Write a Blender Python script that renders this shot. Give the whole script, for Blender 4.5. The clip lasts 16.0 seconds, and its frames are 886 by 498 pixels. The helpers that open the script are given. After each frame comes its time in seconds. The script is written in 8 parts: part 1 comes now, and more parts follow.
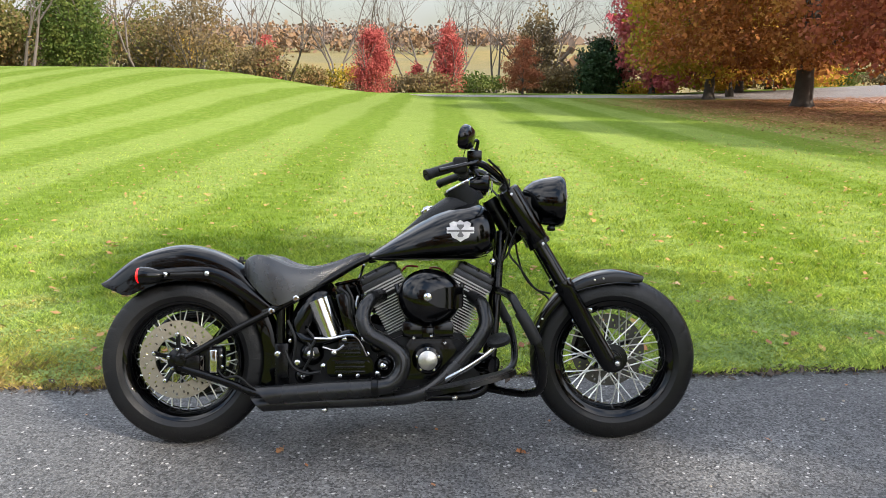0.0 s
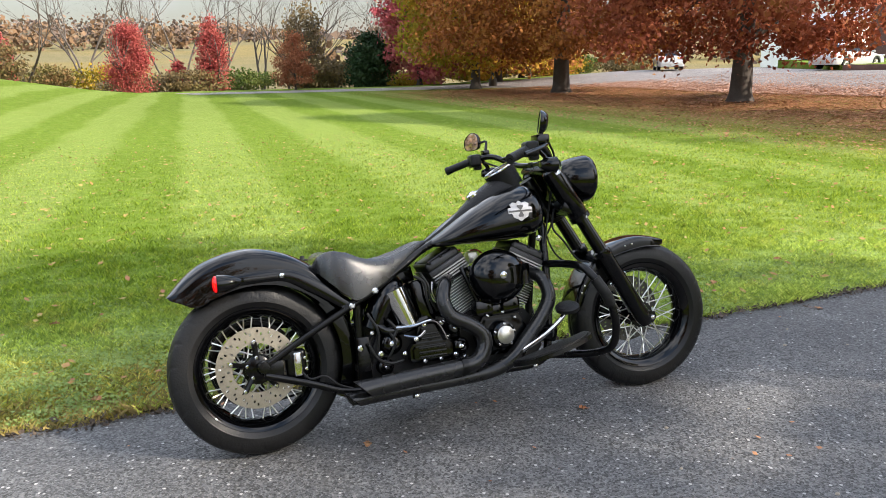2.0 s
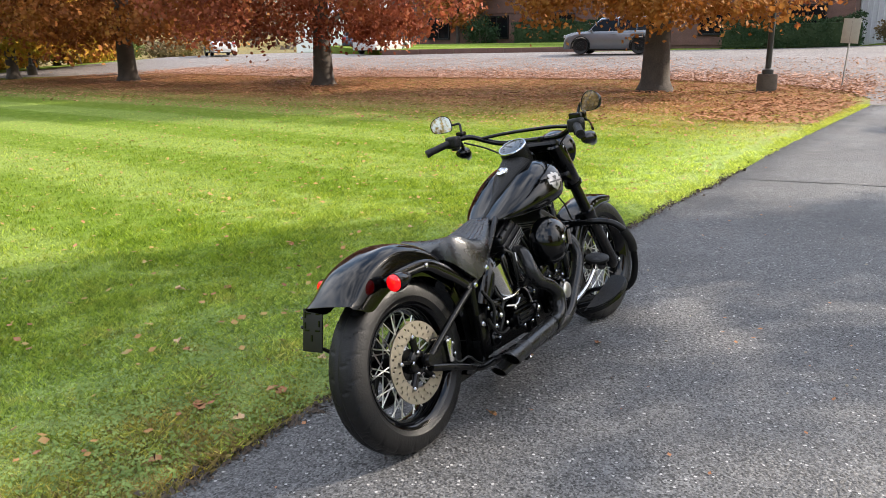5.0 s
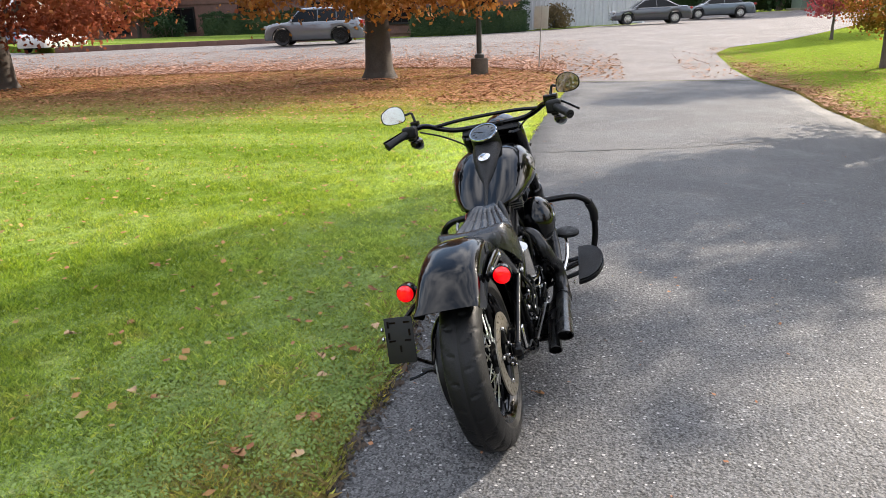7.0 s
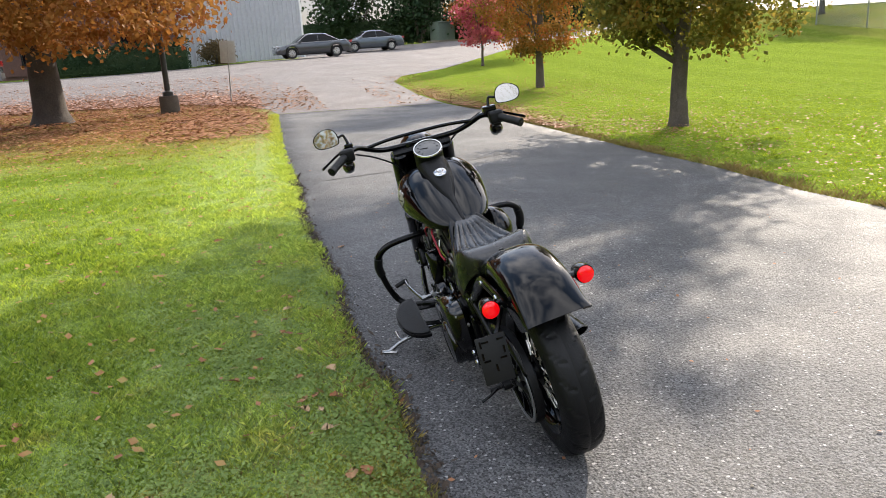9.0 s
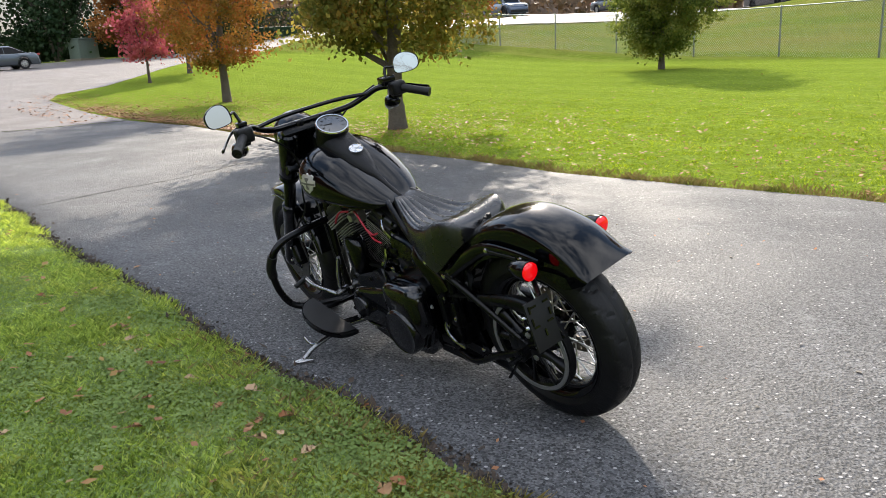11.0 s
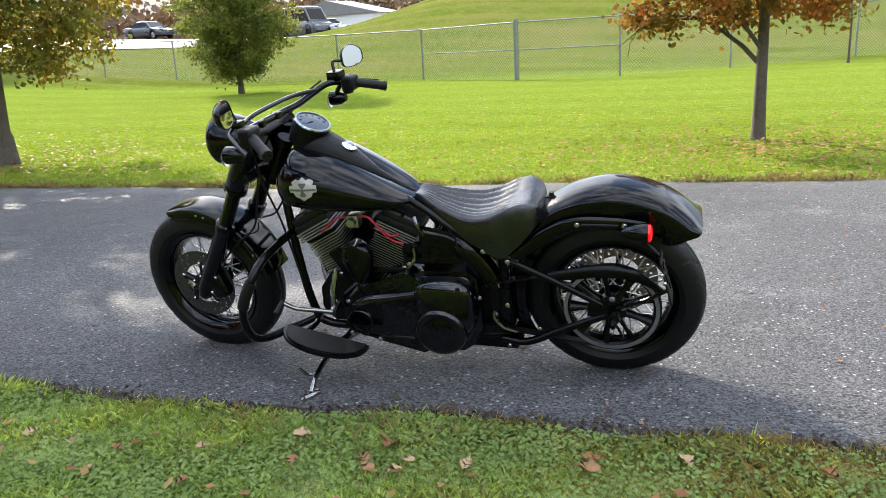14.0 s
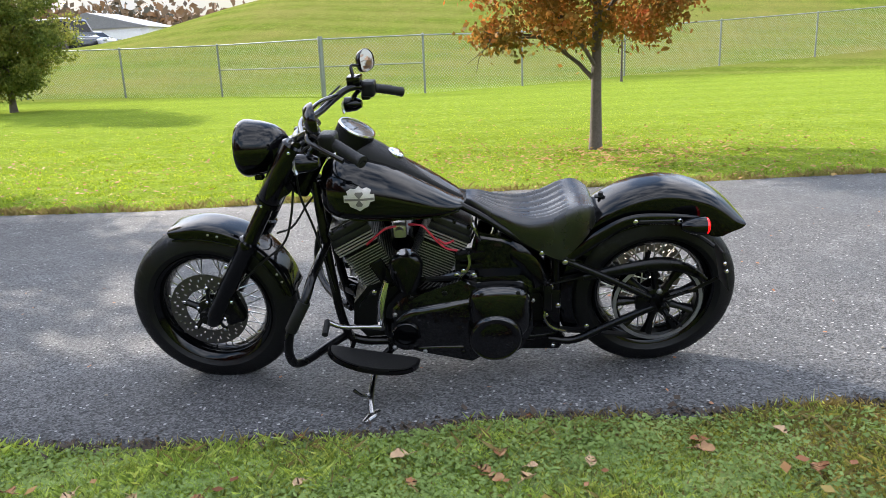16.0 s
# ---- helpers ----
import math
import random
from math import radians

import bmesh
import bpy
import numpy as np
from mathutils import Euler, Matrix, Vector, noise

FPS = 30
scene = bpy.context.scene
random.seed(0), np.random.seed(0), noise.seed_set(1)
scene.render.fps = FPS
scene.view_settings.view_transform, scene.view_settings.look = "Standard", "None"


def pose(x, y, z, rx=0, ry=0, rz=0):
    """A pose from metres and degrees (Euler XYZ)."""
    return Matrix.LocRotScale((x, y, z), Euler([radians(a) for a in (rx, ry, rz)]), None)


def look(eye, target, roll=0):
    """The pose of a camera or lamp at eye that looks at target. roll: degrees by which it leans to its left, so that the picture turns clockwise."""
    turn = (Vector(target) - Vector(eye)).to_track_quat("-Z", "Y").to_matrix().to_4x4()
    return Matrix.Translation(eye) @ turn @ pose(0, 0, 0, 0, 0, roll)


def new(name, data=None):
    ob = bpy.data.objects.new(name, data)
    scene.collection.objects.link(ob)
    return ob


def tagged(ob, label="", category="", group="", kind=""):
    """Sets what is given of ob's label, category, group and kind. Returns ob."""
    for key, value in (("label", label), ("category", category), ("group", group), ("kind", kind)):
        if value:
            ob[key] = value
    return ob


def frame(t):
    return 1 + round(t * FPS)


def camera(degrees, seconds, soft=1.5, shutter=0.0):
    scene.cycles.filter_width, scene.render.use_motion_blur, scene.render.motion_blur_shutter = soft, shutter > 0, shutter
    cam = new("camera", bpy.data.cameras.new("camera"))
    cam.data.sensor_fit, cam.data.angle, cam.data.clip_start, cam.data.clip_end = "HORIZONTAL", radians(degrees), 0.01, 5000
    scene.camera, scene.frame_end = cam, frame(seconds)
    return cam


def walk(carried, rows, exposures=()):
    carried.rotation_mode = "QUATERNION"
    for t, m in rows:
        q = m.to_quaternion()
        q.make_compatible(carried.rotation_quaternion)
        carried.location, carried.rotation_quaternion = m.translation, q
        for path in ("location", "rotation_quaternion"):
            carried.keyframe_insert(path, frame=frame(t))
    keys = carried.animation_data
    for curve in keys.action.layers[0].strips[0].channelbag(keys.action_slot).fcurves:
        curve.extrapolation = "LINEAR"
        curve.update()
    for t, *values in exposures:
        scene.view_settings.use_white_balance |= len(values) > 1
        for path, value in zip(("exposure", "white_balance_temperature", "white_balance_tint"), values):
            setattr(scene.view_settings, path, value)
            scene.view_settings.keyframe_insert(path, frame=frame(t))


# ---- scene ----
cam = camera(60.9, 16.0, 0.85)

PATH = [
    (0, (0.02, -2.769, 1.374), (0.109, -0.824, 0.915), 0.4),
    (0.5, (-0.208, -2.799, 1.365), (-0.017, -0.863, 0.902), -0.0),
    (1, (-0.473, -2.796, 1.359), (-0.134, -0.881, 0.89), -0.2),
    (1.5, (-0.784, -2.73, 1.349), (-0.276, -0.854, 0.877), -0.6),
    (2, (-1.089, -2.687, 1.366), (-0.413, -0.865, 0.891), -0.9),
    (2.5, (-1.446, -2.632, 1.393), (-0.61, -0.879, 0.914), -1.0),
    (3, (-1.706, -2.465, 1.377), (-0.712, -0.798, 0.892), -0.8),
    (3.5, (-1.94, -2.251, 1.383), (-0.789, -0.692, 0.89), -0.3),
    (4, (-2.246, -2.049, 1.373), (-0.943, -0.619, 0.868), -0.2),
    (4.2, (-2.365, -1.966, 1.391), (-1.001, -0.594, 0.883), -0.2),
    (6.3, (-3.159, -0.83, 1.409), (-1.365, -0.15, 0.842), -2.1),
    (6.5, (-3.178, -0.701, 1.411), (-1.359, -0.094, 0.842), -2.1),
    (7, (-3.226, -0.401, 1.415), (-1.354, 0.015, 0.848), -2.1),
    (7.5, (-3.277, -0.086, 1.434), (-1.369, 0.13, 0.874), -2.3),
    (8, (-3.237, 0.25, 1.397), (-1.314, 0.251, 0.85), -2.6),
    (8.5, (-3.189, 0.568, 1.399), (-1.273, 0.354, 0.868), -3.1),
    (9, (-3.116, 0.872, 1.385), (-1.234, 0.442, 0.863), -3.5),
    (9.5, (-2.976, 1.118, 1.333), (-1.156, 0.474, 0.812), -3.8),
    (10, (-2.812, 1.34, 1.305), (-1.075, 0.495, 0.784), -3.9),
    (10.2, (-2.747, 1.429, 1.286), (-1.05, 0.508, 0.766), -3.9),
    (12.3, (-1.863, 2.144, 1.182), (-0.744, 0.573, 0.653), -2.4),
    (12.5, (-1.77, 2.206, 1.193), (-0.721, 0.588, 0.664), -2.4),
    (13, (-1.531, 2.337, 1.171), (-0.652, 0.62, 0.644), -2.6),
    (13.5, (-1.273, 2.474, 1.176), (-0.555, 0.682, 0.654), -2.8),
    (14, (-1.02, 2.632, 1.173), (-0.445, 0.787, 0.655), -3.2),
    (14.5, (-0.783, 2.7, 1.189), (-0.341, 0.819, 0.674), -3.3),
    (15, (-0.542, 2.657, 1.165), (-0.231, 0.749, 0.654), -3.3),
    (15.5, (-0.358, 2.659, 1.156), (-0.184, 0.732, 0.649), -2.9),
    (16, (-0.087, 2.735, 1.167), (-0.067, 0.798, 0.668), -2.4),
]
# the picture brightens, darkens and cools a little on the way: seconds, stops, kelvin, tint
EXPOSE = [(0.0, 1.42, 6750, 11), (4.2, 1.38, 6800, 12), (7.0, 1.32, 6850, 13), (8.5, 1.18, 6850, 13), (9.5, 1.04, 6800, 12), (10.2, 1.0, 6750, 11), (12.5, 1.20, 6500, 12), (13.5, 1.36, 6500, 12), (15.0, 1.46, 6500, 13), (16.0, 1.48, 6500, 13)]
walk(cam, [(t, look(eye, target, roll)) for t, eye, target, roll in PATH], EXPOSE)

# ---- world and sun ----
SUN_FROM = Vector((0.74, -0.67, 0.0)).normalized()
SUN_UP = radians(31)
world = bpy.data.worlds.new("sky")
scene.world = world
world.use_nodes = True
wn, wl = world.node_tree.nodes, world.node_tree.links
sky = wn.new("ShaderNodeTexSky")
sky.sky_type, sky.sun_disc = "NISHITA", False
sky.sun_elevation = SUN_UP
sky.sun_rotation = math.atan2(SUN_FROM.x, SUN_FROM.y)
sky.air_density, sky.dust_density = 1.25, 0.8
cloud = wn.new("ShaderNodeTexNoise")
cloud.inputs["Scale"].default_value = 3.2
cloud.inputs["Detail"].default_value = 4
cloud.inputs["Roughness"].default_value = 0.5
cramp = wn.new("ShaderNodeValToRGB")
cramp.color_ramp.elements[0].position, cramp.color_ramp.elements[0].color = 0.40, (0, 0, 0, 1)
cramp.color_ramp.elements[1].position, cramp.color_ramp.elements[1].color = 0.66, (1, 1, 1, 1)
cmix = wn.new("ShaderNodeMix")
cmix.data_type = "RGBA"
cmix.inputs["B"].default_value = (8.6, 8.9, 9.5, 1)
wl.new(cloud.outputs["Fac"], cramp.inputs[0])
wbank, wmax = wn.new("ShaderNodeMapRange"), wn.new("ShaderNodeMath")
wbank.inputs["From Min"].default_value, wbank.inputs["From Max"].default_value = 0.0, 0.30
wbank.inputs["To Min"].default_value, wbank.inputs["To Max"].default_value = 0.5, 0.0
wmax.operation = "MAXIMUM"
wl.new(cramp.outputs[0], wmax.inputs[0])
wl.new(wbank.outputs["Result"], wmax.inputs[1])
wl.new(wmax.outputs[0], cmix.inputs["Factor"])
wl.new(sky.outputs[0], cmix.inputs["A"])
# the sky is dimmer and greyer low down, under the cloud banks
wtc, wsep, wlow, wdim = wn.new("ShaderNodeTexCoord"), wn.new("ShaderNodeSeparateXYZ"), wn.new("ShaderNodeMapRange"), wn.new("ShaderNodeVectorMath")
wlow.interpolation_type = "SMOOTHSTEP"
wlow.inputs["From Min"].default_value, wlow.inputs["From Max"].default_value = 0.03, 0.46
wlow.inputs["To Min"].default_value, wlow.inputs["To Max"].default_value = 0.19, 1.0
wdim.operation = "SCALE"
wl.new(wtc.outputs["Generated"], cloud.inputs["Vector"])
wl.new(wtc.outputs["Generated"], wsep.inputs[0])
wl.new(wsep.outputs[2], wlow.inputs["Value"])
wl.new(wsep.outputs[2], wbank.inputs["Value"])
wl.new(cmix.outputs["Result"], wdim.inputs[0])
wl.new(wlow.outputs["Result"], wdim.inputs["Scale"])
wl.new(wdim.outputs[0], wn["Background"].inputs[0])
wn["Background"].inputs[1].default_value = 0.168
sun_data = bpy.data.lights.new("sun", "SUN")
sun_data.energy, sun_data.angle, sun_data.color = 4.4, radians(0.8), (1.0, 0.92, 0.80)
sun = new("sun", sun_data)
sun.matrix_world = look((SUN_FROM * math.cos(SUN_UP) + Vector((0, 0, math.sin(SUN_UP)))) * 60, (0, 0, 0))

# ---- materials ----
def mat(name, base, rough=0.5, metal=0.0, vary=0.15, scale=8.0, bump=0.0, bump_scale=60.0, coat=0.0, spec=0.5, rough_vary=0.0, emit=None, coords="Object"):
    """A surface with colour variation at two scales, fine relief and uneven gloss."""
    m = bpy.data.materials.new(name)
    m.use_nodes = True
    n, l = m.node_tree.nodes, m.node_tree.links
    p = n["Principled BSDF"]
    p.inputs["Roughness"].default_value, p.inputs["Metallic"].default_value = rough, metal
    p.inputs["Coat Weight"].default_value, p.inputs["Coat Roughness"].default_value = coat, 0.025
    p.inputs["Specular IOR Level"].default_value = spec
    tc = n.new("ShaderNodeTexCoord")
    big, small = n.new("ShaderNodeTexNoise"), n.new("ShaderNodeTexNoise")
    for t, s in ((big, scale), (small, scale * 9)):
        t.inputs["Scale"].default_value, t.inputs["Detail"].default_value = s, 5
        l.new(tc.outputs[coords], t.inputs["Vector"])
    add = n.new("ShaderNodeMath")
    add.operation = "ADD"
    l.new(big.outputs["Fac"], add.inputs[0])
    l.new(small.outputs["Fac"], add.inputs[1])
    ramp = n.new("ShaderNodeMapRange")
    ramp.inputs["From Min"].default_value, ramp.inputs["From Max"].default_value = 0.6, 1.4
    ramp.inputs["To Min"].default_value, ramp.inputs["To Max"].default_value = 1 - vary, 1 + vary
    l.new(add.outputs[0], ramp.inputs["Value"])
    mul = n.new("ShaderNodeVectorMath")
    mul.operation = "SCALE"
    mul.inputs[0].default_value = base
    l.new(ramp.outputs["Result"], mul.inputs["Scale"])
    l.new(mul.outputs[0], p.inputs["Base Color"])
    if rough_vary:
        rr = n.new("ShaderNodeMapRange")
        rr.inputs["From Min"].default_value, rr.inputs["From Max"].default_value = 0.35, 0.65
        rr.inputs["To Min"].default_value, rr.inputs["To Max"].default_value = max(rough - rough_vary, 0.02), min(rough + rough_vary, 1)
        l.new(big.outputs["Fac"], rr.inputs["Value"])
        l.new(rr.outputs["Result"], p.inputs["Roughness"])
    if bump:
        bn = n.new("ShaderNodeTexNoise")
        bn.inputs["Scale"].default_value, bn.inputs["Detail"].default_value = bump_scale, 4
        l.new(tc.outputs[coords], bn.inputs["Vector"])
        b = n.new("ShaderNodeBump")
        b.inputs["Strength"].default_value, b.inputs["Distance"].default_value = bump, 0.01
        l.new(bn.outputs["Fac"], b.inputs["Height"])
        l.new(b.outputs[0], p.inputs["Normal"])
    if emit:
        p.inputs["Emission Color"].default_value, p.inputs["Emission Strength"].default_value = (*emit[0], 1), emit[1]
    return m


def leaf_mat(name, colours, scale=0.35, translucent=0.35):
    """Foliage: tint by clump and by single leaf, with light passing through."""
    m = bpy.data.materials.new(name)
    m.use_nodes = True
    n, l = m.node_tree.nodes, m.node_tree.links
    p, out = n["Principled BSDF"], n["Material Output"]
    p.inputs["Roughness"].default_value, p.inputs["Specular IOR Level"].default_value = 0.6, 0.12
    tc, no, geo = n.new("ShaderNodeTexCoord"), n.new("ShaderNodeTexNoise"), n.new("ShaderNodeNewGeometry")
    no.inputs["Scale"].default_value, no.inputs["Detail"].default_value = scale, 4
    l.new(tc.outputs["Object"], no.inputs["Vector"])
    a = n.new("ShaderNodeMapRange")
    a.inputs["From Min"].default_value, a.inputs["From Max"].default_value = 0.3, 0.7
    a.inputs["To Min"].default_value, a.inputs["To Max"].default_value = 0.0, 0.72
    l.new(no.outputs["Fac"], a.inputs["Value"])
    b = n.new("ShaderNodeMath")
    b.operation, b.inputs[1].default_value = "MULTIPLY_ADD", 0.36
    l.new(geo.outputs["Random Per Island"], b.inputs[0])
    l.new(a.outputs["Result"], b.inputs[2])
    r = n.new("ShaderNodeValToRGB")
    els = r.color_ramp.elements
    while len(els) < len(colours):
        els.new(0.5)
    for i, c in enumerate(colours):
        els[i].position, els[i].color = i / max(len(colours) - 1, 1), (*c, 1)
    l.new(b.outputs[0], r.inputs[0])
    l.new(r.outputs[0], p.inputs["Base Color"])
    tr = n.new("ShaderNodeBsdfTranslucent")
    l.new(r.outputs[0], tr.inputs["Color"])
    mx = n.new("ShaderNodeMixShader")
    mx.inputs[0].default_value = translucent
    l.new(p.outputs[0], mx.inputs[1])
    l.new(tr.outputs[0], mx.inputs[2])
    l.new(mx.outputs[0], out.inputs["Surface"])
    return m


def nodes_of(m):
    return m.node_tree.nodes, m.node_tree.links


def mixed(n, l, fac, a, b):
    x = n.new("ShaderNodeMix")
    x.data_type = "RGBA"
    for value, key in ((fac, "Factor"), (a, "A"), (b, "B")):
        if isinstance(value, (float, int)):
            x.inputs[key].default_value = value
        elif isinstance(value, tuple):
            x.inputs[key].default_value = (*value, 1)
        else:
            l.new(value, x.inputs[key])
    return x.outputs["Result"]


def noise_fac(n, l, vec, scale, lo, hi, detail=4, rough=0.5):
    t = n.new("ShaderNodeTexNoise")
    t.inputs["Scale"].default_value, t.inputs["Detail"].default_value, t.inputs["Roughness"].default_value = scale, detail, rough
    l.new(vec, t.inputs["Vector"])
    r = n.new("ShaderNodeMapRange")
    r.inputs["From Min"].default_value, r.inputs["From Max"].default_value = lo, hi
    l.new(t.outputs["Fac"], r.inputs["Value"])
    return r.outputs["Result"]


def calc2(n, l, a, k):
    m = n.new("ShaderNodeMath")
    m.operation, m.inputs[1].default_value = "MULTIPLY", k
    l.new(a, m.inputs[0])
    return m.outputs[0]


def asphalt_mat(name, dark, light, stone, fade=False):
    """Rolled asphalt: a dark binder with pale chips, worn patches and a gritty relief."""
    m = bpy.data.materials.new(name)
    m.use_nodes = True
    n, l = nodes_of(m)
    p = n["Principled BSDF"]
    p.inputs["Specular IOR Level"].default_value = 0.24
    tc = n.new("ShaderNodeTexCoord")
    v = tc.outputs["Object"]
    c = mixed(n, l, noise_fac(n, l, v, 0.55, 0.38, 0.64, 5, 0.6), dark, light)
    c = mixed(n, l, noise_fac(n, l, v, 150, 0.35, 0.75, 2), c, tuple(k * 1.5 for k in light))
    vo = n.new("ShaderNodeTexVoronoi")
    vo.inputs["Scale"].default_value = 58
    l.new(v, vo.inputs["Vector"])
    chip = n.new("ShaderNodeMath")
    chip.operation, chip.inputs[1].default_value = "LESS_THAN", 0.34
    l.new(vo.outputs["Distance"], chip.inputs[0])
    c = mixed(n, l, calc2(n, l, noise_fac(n, l, v, 2.3, 0.53, 0.70, 8, 0.75), 0.6), c, tuple(k * 1.9 for k in light))
    if fade:
        fs = n.new("ShaderNodeSeparateXYZ")
        l.new(v, fs.inputs[0])
        fr_ = n.new("ShaderNodeMapRange")
        fr_.interpolation_type = "SMOOTHSTEP"
        fr_.inputs["From Min"].default_value, fr_.inputs["From Max"].default_value = 8.0, 17.0
        fr_.inputs["To Max"].default_value = 0.8
        l.new(fs.outputs[0], fr_.inputs["Value"])
        c = mixed(n, l, fr_.outputs["Result"], c, mixed(n, l, noise_fac(n, l, v, 0.8, 0.4, 0.62, 5, 0.6), (0.060, 0.058, 0.058), (0.115, 0.110, 0.107)))
    sep = n.new("ShaderNodeSeparateColor")
    l.new(vo.outputs["Color"], sep.inputs[0])
    pick = n.new("ShaderNodeMath")
    pick.operation, pick.inputs[1].default_value = "GREATER_THAN", 0.935
    l.new(sep.outputs[0], pick.inputs[0])
    both = n.new("ShaderNodeMath")
    both.operation = "MULTIPLY"
    l.new(chip.outputs[0], both.inputs[0])
    l.new(pick.outputs[0], both.inputs[1])
    grit = n.new("ShaderNodeTexVoronoi")
    grit.inputs["Scale"].default_value = 135
    l.new(v, grit.inputs["Vector"])
    gs = n.new("ShaderNodeSeparateColor")
    l.new(grit.outputs["Color"], gs.inputs[0])
    gm = n.new("ShaderNodeMapRange")
    gm.inputs["To Min"].default_value, gm.inputs["To Max"].default_value = 0.34, 1.72
    l.new(gs.outputs[0], gm.inputs["Value"])
    gv = n.new("ShaderNodeVectorMath")
    gv.operation = "SCALE"
    l.new(c, gv.inputs[0])
    l.new(gm.outputs["Result"], gv.inputs["Scale"])
    c = mixed(n, l, both.outputs[0], gv.outputs[0], stone)
    l.new(c, p.inputs["Base Color"])
    rr = n.new("ShaderNodeMapRange")
    rr.inputs["To Min"].default_value, rr.inputs["To Max"].default_value = 0.56, 0.78
    l.new(noise_fac(n, l, v, 1.1, 0.35, 0.65, 5), rr.inputs["Value"])
    l.new(rr.outputs["Result"], p.inputs["Roughness"])
    hb = n.new("ShaderNodeTexNoise")
    hb.inputs["Scale"].default_value, hb.inputs["Detail"].default_value = 110, 4
    l.new(v, hb.inputs["Vector"])
    b1, b2 = n.new("ShaderNodeBump"), n.new("ShaderNodeBump")
    b1.inputs["Strength"].default_value, b1.inputs["Distance"].default_value = 0.75, 0.010
    b2.inputs["Strength"].default_value, b2.inputs["Distance"].default_value = 0.50, 0.009
    b2.invert = True
    l.new(hb.outputs["Fac"], b1.inputs["Height"])
    l.new(vo.outputs["Distance"], b2.inputs["Height"])
    l.new(b1.outputs[0], b2.inputs["Normal"])
    l.new(b2.outputs[0], p.inputs["Normal"])
    return m


def lawn_colour(n, l):
    """Colour of the turf by place: mown stripes, thin patches, straw by the drive, litter under the maples, far fields."""
    tc = n.new("ShaderNodeTexCoord")
    v = tc.outputs["Object"]
    sep = n.new("ShaderNodeSeparateXYZ")
    l.new(v, sep.inputs[0])
    x, y = sep.outputs[0], sep.outputs[1]

    def calc(op, a, b=None, c=None):
        k = n.new("ShaderNodeMath")
        k.operation = op
        for i, q in enumerate((a, b, c)):
            if q is None:
                continue
            if isinstance(q, (int, float)):
                k.inputs[i].default_value = q
            else:
                l.new(q, k.inputs[i])
        return k.outputs[0]

    def step(q, a, b):
        r = n.new("ShaderNodeMapRange")
        r.interpolation_type = "SMOOTHSTEP"
        r.inputs["From Min"].default_value, r.inputs["From Max"].default_value = a, b
        l.new(q, r.inputs["Value"])
        return r.outputs["Result"]

    wob = calc("MULTIPLY", calc("SUBTRACT", noise_fac(n, l, v, 0.25, 0, 1), 0.5), 0.7)
    band = calc("SINE", calc("MULTIPLY", calc("ADD", calc("MULTIPLY_ADD", y, -0.036, x), wob), 2 * math.pi / 2.35))
    stripes = calc("MULTIPLY", step(band, -0.5, 0.5), step(y, 0.6, 4.0))
    c = mixed(n, l, stripes, (0.170, 0.224, 0.056), (0.104, 0.158, 0.022))
    c = mixed(n, l, calc("MULTIPLY", step(y, 0.0, -5.0), 0.85), c, (0.138, 0.188, 0.014))
    bandy = calc("SINE", calc("MULTIPLY", calc("ADD", calc("MULTIPLY_ADD", x, 0.10, y), wob), 2 * math.pi / 2.1))
    c = mixed(n, l, calc("MULTIPLY", calc("MULTIPLY", step(bandy, -0.6, 0.6), step(y, -3.6, -5.0)), 0.55), c, (0.172, 0.230, 0.026))
    c = mixed(n, l, step(y, -22.0, -26.0), c, (0.092, 0.124, 0.013))
    c = mixed(n, l, calc("MULTIPLY", calc("MULTIPLY", step(y, 2.4, 0.9), step(y, -0.5, 0.3)), 0.75), c, (0.300, 0.385, 0.150))
    c = mixed(n, l, calc("MULTIPLY", noise_fac(n, l, v, 0.8, 0.42, 0.72, 6, 0.65), 0.34), c, (0.100, 0.150, 0.018))
    # dark specks: the small shadows of blades, put into the colour
    c = mixed(n, l, calc("MULTIPLY", noise_fac(n, l, v, 24, 0.46, 0.62, 4, 0.65), 0.62), c, (0.056, 0.092, 0.014))
    c = mixed(n, l, calc("MULTIPLY", noise_fac(n, l, v, 6.5, 0.50, 0.66, 6, 0.7), 0.45), c, (0.205, 0.270, 0.075))
    c = mixed(n, l, calc("MULTIPLY", noise_fac(n, l, v, 3.6, 0.52, 0.68, 7, 0.75), calc("MULTIPLY_ADD", calc("MULTIPLY", step(y, 3.0, 0.9), step(x, 0.9, -0.8)), calc("MULTIPLY", step(y, -4.5, -3.2), 0.38), 0.18)), c, (0.31, 0.25, 0.10))
    soil = calc("MULTIPLY", calc("MULTIPLY", step(y, 2.6, 1.2), step(y, -0.4, 0.4)), step(x, 1.6, -0.6))
    soil = calc("MULTIPLY", soil, noise_fac(n, l, v, 1.9, 0.55, 0.68, 7, 0.72))
    c = mixed(n, l, calc("MULTIPLY", soil, 0.85), c, mixed(n, l, noise_fac(n, l, v, 28, 0.4, 0.62, 4), (0.115, 0.080, 0.050), (0.34, 0.27, 0.15)))
    near = calc("MULTIPLY", step(y, 1.6, 0.5), step(y, -4.5, -3.4))
    near = calc("MULTIPLY", near, calc("MULTIPLY_ADD", step(x, 0.0, -1.6), 0.85, 0.15))
    near = calc("MULTIPLY", near, calc("MULTIPLY_ADD", noise_fac(n, l, v, 3.4, 0.34, 0.62, 6, 0.65), 0.95, 0.05))
    c = mixed(n, l, near, c, (0.27, 0.205, 0.082))
